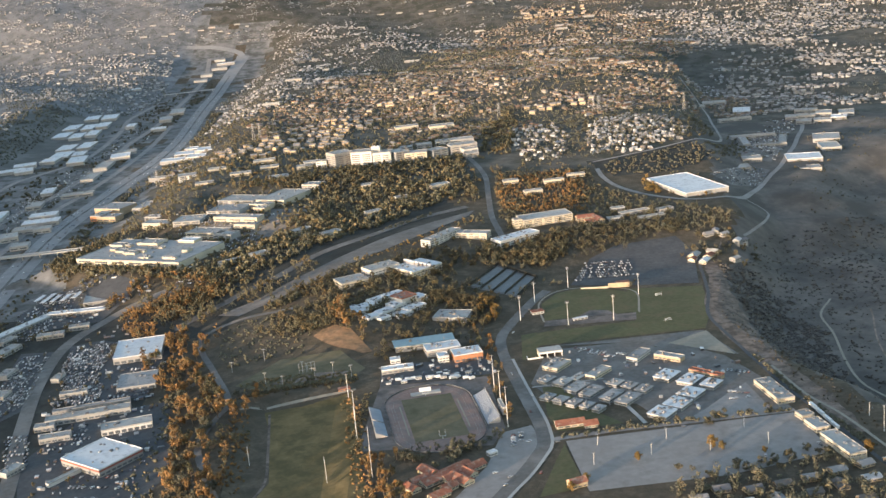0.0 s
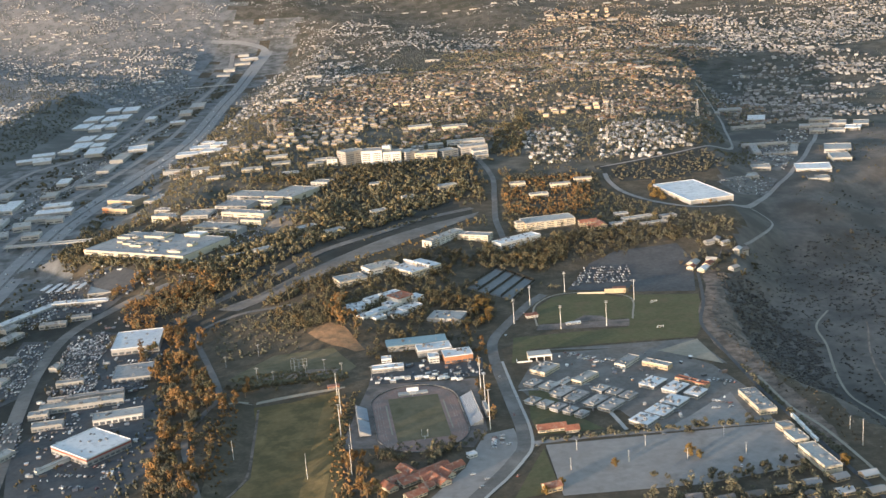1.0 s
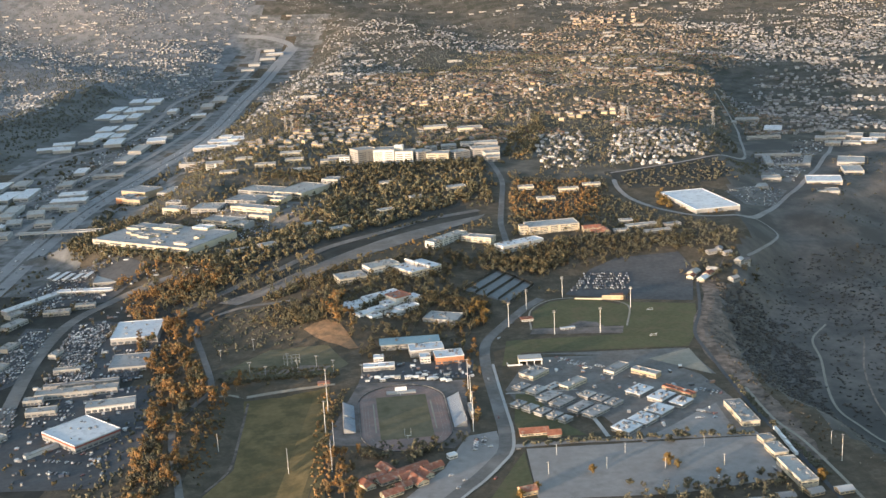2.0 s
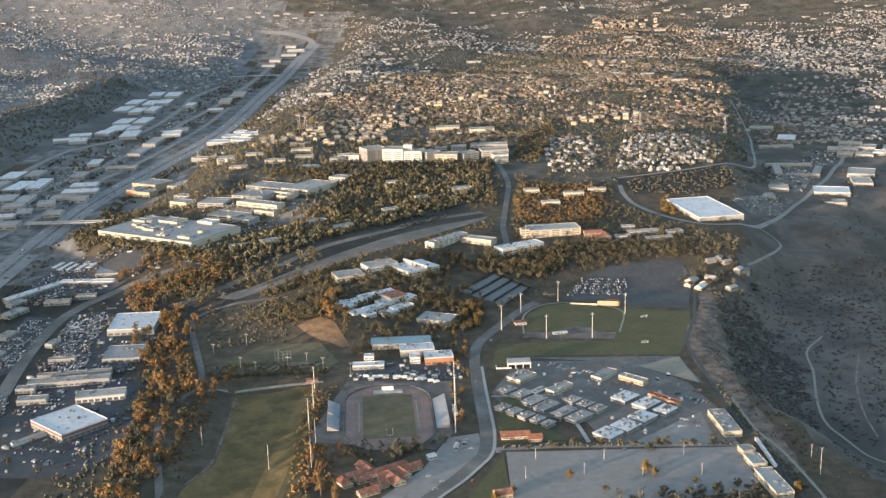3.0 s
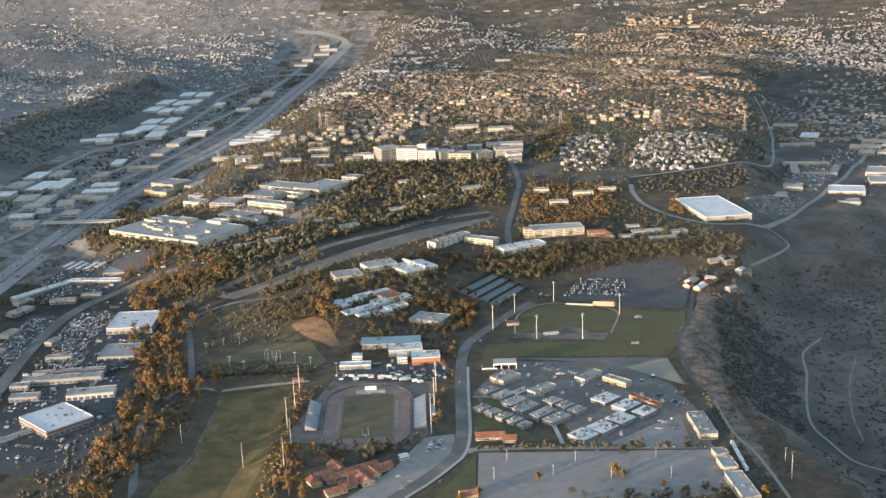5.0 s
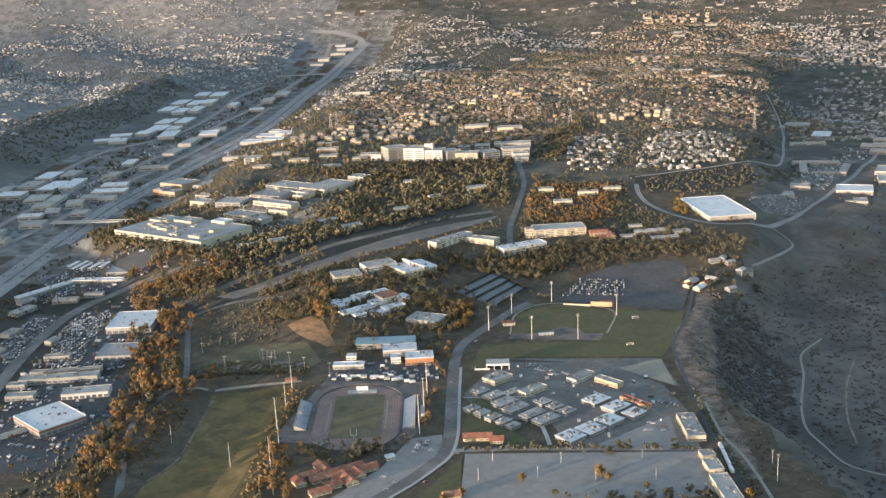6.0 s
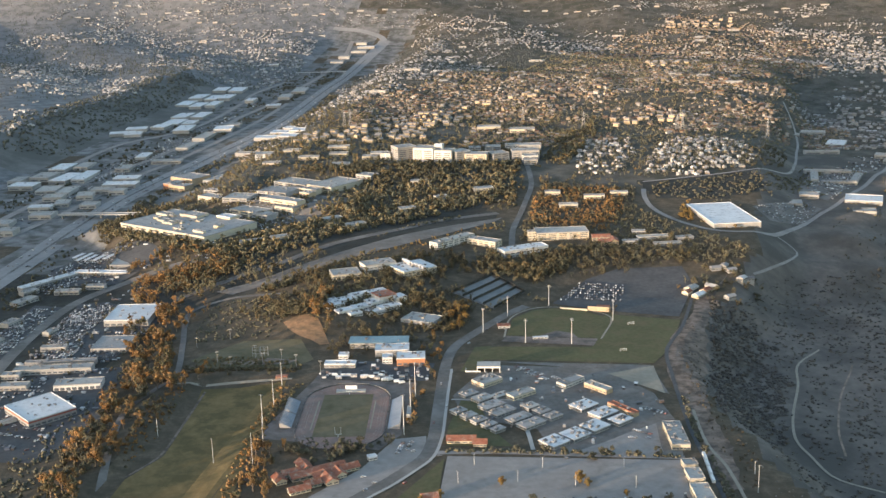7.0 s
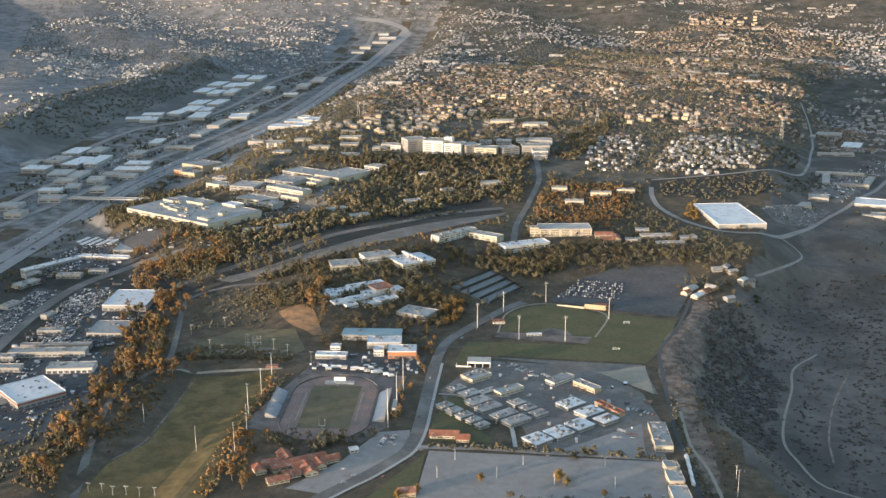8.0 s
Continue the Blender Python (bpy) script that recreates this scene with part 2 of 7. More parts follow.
# far paints with haze and shade mixed in, palest in the west
FAR_WALLS = palette("hazed_walls", [(0.26, 0.255, 0.245), (0.34, 0.335, 0.33), (0.20, 0.192, 0.18), (0.18, 0.18, 0.18), (0.40, 0.395, 0.38), (0.16, 0.152, 0.145)], 0.9, True)
WEST_WALLS = palette("pale_hazed_walls", [(0.34, 0.335, 0.33), (0.44, 0.435, 0.43), (0.27, 0.265, 0.255), (0.24, 0.24, 0.24), (0.50, 0.495, 0.48), (0.20, 0.195, 0.19)], 0.9, True)
FAR_ROOFS = palette("hazed_roofs", [(0.25, 0.24, 0.23), (0.33, 0.32, 0.31), (0.40, 0.39, 0.38), (0.20, 0.19, 0.18), (0.48, 0.47, 0.46)], 0.9, True)
VILLAGE_WALL = palette("village_wall", [(0.58, 0.56, 0.52), (0.40, 0.37, 0.32), (0.68, 0.66, 0.62), (0.28, 0.24, 0.19), (0.50, 0.48, 0.45)], 0.85)
VILLAGE_ROOF = palette("village_roof", [(0.32, 0.31, 0.30), (0.54, 0.53, 0.52), (0.17, 0.155, 0.14), (0.40, 0.38, 0.36), (0.23, 0.21, 0.20)], 0.85)


# ---------------------------------------------------------------- the land
def ss(a, b, v):
    u = min(1.0, max(0.0, (v - a) / (b - a)))
    return u * u * (3 - 2 * u)


def bend(v, *knots):
    """A smooth line through pairs (v, value)."""
    for (a, p), (b, q) in zip(knots, knots[1:]):
        if v <= b:
            return p + (q - p) * ss(a, b, v)
    return knots[-1][1]


def bell(x, y, cx, cy, sx, sy):
    return math.exp(-0.5 * (((x - cx) / sx) ** 2 + ((y - cy) / sy) ** 2))


def canyon_edge(y):
    return bend(y, (850, 262), (963, 226), (1073, 186), (1205, 168), (1348, 200), (1430, 240), (1607, 290), (1950, 330), (2190, 360), (2900, 480))


def ground_z(x, y):
    """Height of the land: the mesa, the freeway valley, the hills across it, the canyon and the far rise."""
    mesa = 30 * ss(1380, 1640, y) + 22 * ss(1700, 2050, y) + 40 * ss(2450, 3200, y)
    mesa += 22 * bell(x, y, -220, 1420, 130, 90) + 35 * bell(x, y, 292, 2797, 300, 230) + 14 * bell(x, y, 250, 2180, 150, 120)
    valley = bend(y, (1300, -8), (2000, 6), (2700, 27), (3600, 40), (4250, 42), (4700, 112))
    foot = bend(y, (1250, -450), (1600, -740))
    z = valley + (mesa - valley) * ss(foot, foot + bend(y, (1250, 110), (1600, 190)), x)
    # western hills; their unseen near end is carried on to shade the valley
    toe = bend(y, (1650, 1000), (1950, 1120), (3400, 1130), (3750, 980))
    z += 50 * ss(toe, toe + 170, -x) * (1 - 0.7 * ss(3300, 4300, y))
    # invented waves in the far land, added to cast bands of shade
    away = max(ss(2900, 3500, y), ss(520, 900, x) * ss(2100, 2600, y), ss(-1150, -1500, x) * ss(1900, 2400, y))
    z += 8 * away * math.sin((0.75 * x + 0.66 * y) / 92 + 0.9 * math.sin((0.66 * x - 0.75 * y) / 260)) * (1 - bell(x, y, -830, y, 190, 1))
    # invented rolls under the suburb, added to alternate sun and shade
    town = ss(2330, 2480, y) * ss(3450, 3050, y) * ss(-720, -560, x) * ss(600, 430, x)
    z += 3.6 * town * math.sin((0.75 * x + 0.66 * y) / 38 + 1.7 * math.sin((0.66 * x - 0.75 * y) / 115) + 0.9 * math.sin(x / 67))
    z -= 6 * ss(-350, -330, x) * ss(-230, -262, x) * ss(1095, 1070, y)
    z += 12 * bell(x, y, -258, 1262, 40, 34)
    for cx, cy, turn, w, d, level in ((-555, 1690, -0.46, 135, 95, 23), (-430, 1860, -0.3, 120, 75, 37)):
        u, v = x - cx, y - cy
        out = max(abs(u * math.cos(turn) + v * math.sin(turn)) - w, abs(v * math.cos(turn) - u * math.sin(turn)) - d)
        z += (level - z) * ss(55, 0, out)
    floor = bend(y, (900, -48), (1250, -40), (1500, -36), (1640, -6), (1725, 11), (1950, 27), (2200, 25), (2800, 30), (3500, 86))
    edge = canyon_edge(y)
    z += (floor - z) * ss(edge, edge + 85, x)
    z += 5 * math.sin(x / 61 + 1.3 * math.sin(y / 83)) * math.sin(y / 74 + x / 190) * ss(edge + 60, edge + 160, x)
    # invented dip, added so that the mesa shades this end of the canyon
    z -= 26 * ss(430, 560, x - 0.6 * max(0.0, y - 1764)) * ss(1380, 1540, y) * ss(1960, 1800, y)
    # unseen rise beyond the left side, added to shade the far west
    z += bend(y, (1700, 0), (2300, 24), (3300, 40), (4500, 55)) * ss(0, 350, -x - 0.58 * y - 70)
    return z + 300 * max(0.0, min(1.0, (math.hypot(0.85 * x, y) - 3650) / 1480)) ** 2.0 * ss(0, 1500, y)


class Geo:
    """Vertices, faces and the material slot of each face of one mesh."""

    def __init__(self):
        self.v, self.f, self.m = [], [], []

    def add(self, verts, faces, slot=0):
        k = len(self.v)
        self.v += [tuple(p) for p in verts]
        self.f += [tuple(k + i for i in f) for f in faces]
        self.m += [slot] * len(faces)
        return self

    def box(self, x, y, z, w, d, h, slot=0, taper=0.0):
        """A block on z, its foot w x d centred on x, y; taper: how much narrower each side of its top is."""
        a, b, c, e = w / 2, d / 2, w / 2 - taper, d / 2 - taper
        p = [(x - a, y - b, z), (x + a, y - b, z), (x + a, y + b, z), (x - a, y + b, z),
             (x - c, y - e, z + h), (x + c, y - e, z + h), (x + c, y + e, z + h), (x - c, y + e, z + h)]
        return self.add(p, [(0, 3, 2, 1), (4, 5, 6, 7), (0, 1, 5, 4), (1, 2, 6, 5), (2, 3, 7, 6), (3, 0, 4, 7)], slot)

    def tube(self, a, b, ra, rb, sides=6, slot=0):
        a, b = Vector(a), Vector(b)
        q = (b - a).to_track_quat("Z", "Y")
        ring = [Vector((math.cos(2 * math.pi * k / sides), math.sin(2 * math.pi * k / sides), 0)) for k in range(sides)]
        p = [a + q @ (r * ra) for r in ring] + [b + q @ (r * rb) for r in ring]
        faces = [(k, (k + 1) % sides, sides + (k + 1) % sides, sides + k) for k in range(sides)]
        return self.add(p, faces + [tuple(range(sides - 1, -1, -1)), tuple(range(sides, 2 * sides))], slot)

    def mesh(self, name, *materials):
        me = bpy.data.meshes.new(name)
        me.from_pydata(self.v, [], self.f)
        for m in materials:
            me.materials.append(m)
        if any(self.m):
            me.polygons.foreach_set("material_index", self.m)
        me.update()
        return me


def part(name, data, material, parent, label=""):
    """One mesh under a thing or a part. data: a Geo, or a mesh that it shares with its like."""
    me = data if isinstance(data, bpy.types.Mesh) else data.mesh(name, material)
    ob = new(name, me)
    ob.parent = parent
    return tagged(ob, label)


def thing(name, m, label, category, group="", kind=""):
    ob = new(name)
    ob.matrix_world = m
    ob.empty_display_size = 1
    return tagged(ob, label, category, group, kind)


def stand(x, y, turn=0.0, lift=0.0):
    """A pose on the ground."""
    return pose(x, y, ground_z(x, y) + lift, 0, 0, turn)


FOOTPRINTS = {}


def seat(x, y, turn, w, d):
    """A pose on the lowest ground under a footprint, so that nothing floats."""
    c, s = math.cos(radians(turn)), math.sin(radians(turn))
    reach = math.hypot(w, d) / 2 + 5
    for i in range(int((x - reach) // 80), int((x + reach) // 80) + 1):
        for j in range(int((y - reach) // 80), int((y + reach) // 80) + 1):
            FOOTPRINTS.setdefault((i, j), []).append((x, y, c, s, w / 2 + 3, d / 2 + 3))
    z = min(ground_z(x + c * a * w - s * b * d, y + s * a * w + c * b * d) for a in (-0.5, 0, 0.5) for b in (-0.5, 0, 0.5))
    return pose(x, y, z, 0, 0, turn)


def built_on(x, y):
    """Whether a building stands here."""
    for a, b, c, s, w, d in FOOTPRINTS.get((x // 80, y // 80), ()):
        u, v = x - a, y - b
        if abs(u * c + v * s) < w and abs(v * c - u * s) < d:
            return True
    return False


ROADS = set()


def on_road(x, y):
    """Whether a road runs here."""
    return (x // 5, y // 5) in ROADS


def inside(x, y, outline):
    hit = False
    for (a, b), (c, d) in zip(outline, outline[1:] + outline[:1]):
        if (b > y) != (d > y) and x < a + (y - b) * (c - a) / (d - b):
            hit = not hit
    return hit


def scattered(outline, count, seed, apart=0.0):
    """Places at random inside an outline."""
    r = random.Random(seed)
    xs, ys = [p[0] for p in outline], [p[1] for p in outline]
    found = []
    for _ in range(count * 30):
        x, y = r.uniform(min(xs), max(xs)), r.uniform(min(ys), max(ys))
        if inside(x, y, outline) and all((x - a) ** 2 + (y - b) ** 2 > apart * apart for a, b in found):
            found.append((x, y))
            if len(found) == count:
                break
    return found


def draped(name, outline, material, lift, label, step=12.0):
    """A sheet over the land inside an outline."""
    bm = bmesh.new()
    bm.faces.new([bm.verts.new((x, y, 0)) for x, y in outline])
    for axis in (0, 1):
        a, b = min(p[axis] for p in outline), max(p[axis] for p in outline)
        for k in range(1, int((b - a) / step) + 1):
            co, no = [0, 0, 0], [0, 0, 0]
            co[axis], no[axis] = a + k * step, 1
            bmesh.ops.bisect_plane(bm, geom=bm.verts[:] + bm.edges[:] + bm.faces[:], plane_co=co, plane_no=no)
    for v in bm.verts:
        v.co.z = ground_z(v.co.x, v.co.y) + lift
    bm.normal_update()
    if sum(f.normal.z for f in bm.faces) < 0:
        bmesh.ops.reverse_faces(bm, faces=bm.faces[:])
    me = bpy.data.meshes.new(name)
    bm.to_mesh(me)
    bm.free()
    me.materials.append(material)
    return tagged(new(name, me), label, name.replace("_", " "), kind="structure")


def smooth_line(points, step=8.0):
    """A rounded line through points."""
    p = [Vector((*q, 0)) for q in points]
    p = [2 * p[0] - p[1]] + p + [2 * p[-1] - p[-2]]
    out = []
    for a, b, c, d in zip(p, p[1:], p[2:], p[3:]):
        n = max(2, int((c - b).length / step))
        for k in range(n):
            u = k / n
            out.append(0.5 * (2 * b + (c - a) * u + (2 * a - 5 * b + 4 * c - d) * u * u + (3 * b - a - 3 * c + d) * u ** 3))
    return out + [p[-2]]


def road(name, points, width, material, lift, label, step=8.0, side=0.0):
    """A strip over the land along a line; side shifts it to the line's left."""
    line = smooth_line(points, step)
    g = Geo()
    for k, q in enumerate(line):
        r = int((width / 2 + abs(side) + 3) // 5) + 1
        ROADS.update((q.x // 5 + i, q.y // 5 + j) for i in range(-r, r + 1) for j in range(-r, r + 1))
        way = (line[min(k + 1, len(line) - 1)] - line[max(k - 1, 0)]).normalized()
        left = Vector((-way.y, way.x, 0))
        for s in (-0.5, 0, 0.5):
            e = q + left * (s * width + side)
            g.v.append((e.x, e.y, ground_z(e.x, e.y) + lift))
    for k in range(len(line) - 1):
        for s in (0, 1):
            g.f.append((3 * k + s, 3 * k + 3 + s, 3 * k + 4 + s, 3 * k + 1 + s)[::-1])
            g.m.append(0)
    return tagged(new(name, g.mesh(name, material)), label, name.replace("_", " "), kind="structure")


def steps(*spans):
    out = []
    for a, b, n in spans:
        out += [a + (b - a) * k / n for k in range(n)]
    return out + [spans[-1][1]]


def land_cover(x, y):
    """0 scrub, 1 canyon brush, 2 bare dirt, 3 suburban soil, 4 valley gravel, 5 dark hillside, 6 distant soil greyed
    for haze, 7 dark ground, on slopes with shade painted in
    """
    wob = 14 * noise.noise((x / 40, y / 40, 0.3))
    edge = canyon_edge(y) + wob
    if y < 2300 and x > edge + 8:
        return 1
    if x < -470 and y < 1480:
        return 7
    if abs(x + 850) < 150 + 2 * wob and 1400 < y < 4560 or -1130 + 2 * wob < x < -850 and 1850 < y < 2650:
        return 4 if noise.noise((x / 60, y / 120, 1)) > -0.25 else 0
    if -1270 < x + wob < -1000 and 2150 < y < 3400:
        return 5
    # dark brush below the white houses, with its shade painted in
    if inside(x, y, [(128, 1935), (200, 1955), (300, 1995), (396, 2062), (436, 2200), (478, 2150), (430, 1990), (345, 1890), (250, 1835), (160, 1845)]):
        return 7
    # the far west takes the soil with painted haze
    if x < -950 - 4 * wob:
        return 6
    # the mesa slope's shade, painted as darker ground
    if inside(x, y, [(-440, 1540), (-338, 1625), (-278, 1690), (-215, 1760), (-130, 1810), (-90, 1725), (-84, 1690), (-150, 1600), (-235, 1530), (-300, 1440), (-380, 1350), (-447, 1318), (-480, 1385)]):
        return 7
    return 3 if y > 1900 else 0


xs = steps((-5200, -2600, 13), (-2600, -760, 46), (-760, 760, 152), (760, 2600, 46), (2600, 5200, 13))
ys = steps((-2500, 500, 15), (500, 760, 13), (760, 1800, 104), (1800, 2800, 50), (2800, 5160, 59), (5160, 6000, 4))
g = Geo()
for y in ys:
    for x in xs:
        g.v.append((x, y, ground_z(x, y)))
for j in range(len(ys) - 1):
    for i in range(len(xs) - 1):
        k = j * len(xs) + i
        g.f.append((k, k + 1, k + 1 + len(xs), k + len(xs)))
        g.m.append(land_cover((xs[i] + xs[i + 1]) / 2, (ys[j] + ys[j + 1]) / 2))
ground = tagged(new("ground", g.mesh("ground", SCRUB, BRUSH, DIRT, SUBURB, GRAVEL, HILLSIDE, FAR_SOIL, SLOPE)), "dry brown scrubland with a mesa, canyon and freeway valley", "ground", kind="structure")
for poly in ground.data.polygons:
    poly.use_smooth = True

# roads
road("freeway", [(-745, 500), (-760, 1100), (-788, 1513), (-805, 1760), (-813, 2046), (-786, 2311), (-752, 2651), (-792, 3327), (-817, 3790), (-819, 4030), (-810, 4210), (-803, 4306)], 46, FREEWAY, 0.6, "wide pale concrete freeway along the valley floor", 25)
road("freeway", [(-803, 4290), (-820, 4336), (-866, 4369), (-938, 4398), (-1029, 4405)], 26, FREEWAY, 0.7, "pale concrete freeway bending away in the distance", 25)
road("freeway_median", [(-745, 500), (-760, 1100), (-788, 1513), (-805, 1760), (-813, 2046), (-786, 2311), (-752, 2651), (-792, 3327), (-817, 3790), (-819, 4030)], 5, GRAVEL, 0.75, "dull gravel strip between the carriageways", 25)
road("valley_road", [(-960, 1500), (-968, 1898), (-955, 2139), (-912, 2317), (-885, 2629), (-895, 2854), (-883, 3149), (-905, 3745), (-902, 4003), (-930, 4300)], 16, OLD_ASPHALT, 0.6, "grey road running beside the freeway", 25)
road("valley_road", [(-905, 1600), (-887, 1725), (-874, 1874), (-883, 2111), (-848, 2314), (-820, 2640), (-838, 3100)], 14, OLD_ASPHALT, 0.6, "pale frontage road between the industrial lots", 25)
road("valley_road", [(-1078, 2166), (-1071, 2285), (-1054, 2459), (-999, 2557), (-956, 2676), (-970, 3054), (-1000, 3292), (-990, 3593)], 14, OLD_ASPHALT, 0.6, "curved grey road under the dark hillside", 25)
spine = [(-140, 760), (-100, 831), (-83, 859), (-67, 892), (-58, 917), (-57, 958), (-62, 1011), (-68, 1069), (-74, 1134), (-74, 1196), (-58, 1243), (-26, 1311), (-5, 1345)]
road("campus_road", spine, 12, ASPHALT, 0.35, "curving grey asphalt road through the campus", 8, 7.6)
road("pavement", spine[:9], 3.0, CONCRETE, 0.45, "pale concrete pavement along the campus road")
road("campus_road", [(-57, 925), (0, 931), (60, 933), (163, 937)], 7, OLD_ASPHALT, 0.35, "narrow asphalt lane between lot and classrooms")
road("pavement", [(-62, 1050), (-30, 1052), (10, 1055)], 2.5, CONCRETE, 0.3, "pale concrete path between the classrooms")
road("pavement", [(16, 1000), (24, 965), (29, 940)], 4, CONCRETE, 0.3, "pale concrete path beside white classrooms")
road("boulevard", [(-50, 1560), (-56, 1660), (-52, 1801), (-49, 1897), (-55, 1960), (-70, 2060)], 9, ASPHALT, 0.5, "wide grey boulevard climbing between trees", 12)
road("mesa_road", [(-470, 1350), (-420, 1392), (-389, 1427), (-343, 1470), (-291, 1539), (-217, 1607), (-155, 1681), (-78, 1728)], 14, ASPHALT, 0.6, "grey asphalt road up the mesa slope", 12, 24)
road("shortcut_road", [(141, 1890), (143, 1840), (157, 1779), (194, 1710), (239, 1660), (285, 1652), (325, 1671), (383, 1764), (416, 1818), (459, 1885), (544, 2071), (603, 2214), (640, 2330)], 8, OLD_ASPHALT, 0.5, "grey road curving round the white-roofed warehouse", 10)
road("hill_road", [(472, 2700), (480, 2584), (470, 2440), (452, 2330), (430, 2196), (393, 2058), (300, 1990), (200, 1950), (140, 1930)], 5, OLD_ASPHALT, 0.5, "grey road descending round the white houses", 12)
road("canyon_track", [(325, 1676), (340, 1672), (355, 1662), (358, 1642), (336, 1589), (299, 1531), (282, 1508)], 3, OLD_ASPHALT, 0.35, "pale switchback track into the canyon")
road("ridge_path", [(200, 1440), (178, 1300), (157, 1215), (160, 1137), (166, 1057), (172, 994), (182, 926), (190, 871), (200, 800), (210, 740)], 4, DARK_ASPHALT, 0.4, "dark service path along the canyon rim")
road("canyon_trail", [(345, 1350), (311, 1288), (301, 1218), (285, 1139), (280, 1083), (290, 1046), (302, 1011), (318, 997), (345, 985)], 2.8, SAND, 0.5, "pale footpath along the canyon floor")
road("canyon_trail", [(176, 1046), (184, 970), (198, 921), (208, 861), (216, 800)], 3, SAND, 0.5, "pale dirt footpath below the canyon rim")
road("canyon_trail", [(372, 1290), (364, 1262), (342, 1193), (325, 1105), (322, 1050)], 2.2, DIRT, 0.5, "faint dirt gully in the canyon brush")
road("left_street", [(-520, 780), (-548, 932), (-586, 1092), (-611, 1224), (-619, 1340), (-600, 1419), (-568, 1463), (-500, 1498)], 16, ASPHALT, 0.4, "asphalt street beside car lots", 10)
road("creek_road", [(-318, 780), (-345, 860), (-384, 984), (-379, 1050), (-372, 1095), (-406, 1200), (-434, 1280), (-440, 1327), (-392, 1350), (-330, 1355)], 7, ASPHALT, 0.5, "narrow grey lane winding between tall trees")
road("dirt_path", [(-325, 860), (-312, 905), (-317, 974), (-326, 1060)], 2.6, RIM_DIRT, 0.4, "ochre dirt path beside the meadow")
road("dirt_path", [(-362, 1066), (-313, 1079), (-240, 1091)], 4, SAND, 0.5, "pale dirt path along the meadow's top edge")

# the bare rim of the canyon, ragged on its lower side
g = Geo()
for k in range(110):
    y = 880 + 5.6 * k
    a = bend(y, (850, 190), (975, 181), (1057, 168), (1154, 155), (1227, 159), (1379, 196), (1500, 246))
    b = bend(y, (850, 208), (965, 206), (1040, 194), (1127, 193), (1225, 203), (1300, 207), (1379, 214), (1480, 240)) + 5 * noise.noise((y / 22, 0.4, 0)) + 3 * noise.noise((y / 7, 3.4, 0))
    b = max(b, a + 1)
    for j in range(6):
        x = a + (b - a) * j / 5
        g.v.append((x, y, ground_z(x, y) + 0.3))
for k in range(109):
    for j in range(5):
        g.f.append((6 * k + j, 6 * k + j + 1, 6 * k + j + 7, 6 * k + j + 6))
        g.m.append(0)
tagged(new("canyon_rim", g.mesh("canyon_rim", RIM_DIRT)), "bare pinkish-brown dirt rim above the canyon", "canyon rim", kind="structure")

# lots, fields and courts
draped("parking_lot", [(-46, 919), (160, 932), (166, 850), (112, 835), (72, 826), (-40, 822)], OLD_ASPHALT, 0.2, "large empty parking lot of faded grey asphalt")
draped("parking_lot", [(-62, 1060), (-35, 1150), (88, 1153), (140, 1085), (160, 1014), (162, 938), (48, 934), (30, 985), (-45, 1010)], ASPHALT, 0.15, "grey asphalt yard between portable classrooms")
draped("parking_lot", [(-150, 828), (-118, 885), (-100, 950), (-72, 960), (-66, 915), (-76, 880), (-108, 822)], OLD_ASPHALT, 0.15, "faded asphalt parking lot beside the stadium")
draped("parking_lot", [(20, 1366), (112, 1345), (176, 1335), (199, 1459), (187, 1510), (101, 1497), (60, 1460)], DARK_ASPHALT, 0.4, "blue-grey asphalt parking lot beside the ball field")
draped("parking_lot", [(310, 1800), (330, 1740), (380, 1765), (425, 1850), (395, 1880)], ASPHALT, 0.4, "asphalt parking lot beside the warehouse")
draped("parking_lot", [(-300, 1500), (-345, 1452), (-390, 1405), (-430, 1380), (-400, 1362), (-330, 1420), (-250, 1500), (-160, 1600), (-90, 1690), (-80, 1722), (-150, 1668), (-225, 1590)], ASPHALT, 0.4, "long grey hillside parking lot below the trees")
draped("parking_lot", [(-612, 1350), (-575, 1362), (-520, 1330), (-470, 1310), (-480, 1240), (-470, 1150), (-560, 1150)], DARK_ASPHALT, 0.3, "asphalt yard crowded with parked cars")
draped("parking_lot", [(-670, 1340), (-628, 1335), (-600, 1150), (-640, 1080)], DARK_ASPHALT, 0.3, "asphalt car lot across the street")
draped("parking_lot", [(-530, 1110), (-440, 1130), (-425, 1040), (-400, 960), (-420, 880), (-520, 880), (-560, 1000)], DARK_ASPHALT, 0.3, "dark asphalt lot round the store")
draped("parking_lot", [(-700, 1580), (-620, 1590), (-560, 1530), (-600, 1440), (-690, 1420), (-730, 1500)], DARK_ASPHALT, 0.4, "asphalt yard with parked lorries")
draped("parking_lot", [(440, 1890), (520, 2060), (570, 2180), (450, 2140), (400, 1950)], ASPHALT, 0.5, "asphalt lot between depots")
draped("lawn", [(-48, 913), (-41, 830), (-80, 820), (-60, 880)], LAWN, 0.25, "mown green lawn strip by the road corner")
draped("lawn", [(-52, 1048), (-36, 1046), (-6, 970), (10, 945), (-50, 940), (-55, 980)], LAWN, 0.25, "green lawn in front of grey classrooms")
draped("lawn", [(-64, 1128), (-58, 1205), (-40, 1210), (-45, 1130)], LAWN, 0.25, "green lawn beside the campus road")
draped("ball_field", [(86, 1337), (177, 1323), (163, 1227), (142, 1171), (-56, 1166), (-50, 1207), (74, 1218)], LAWN, 0.25, "green sports field beside the canyon rim")
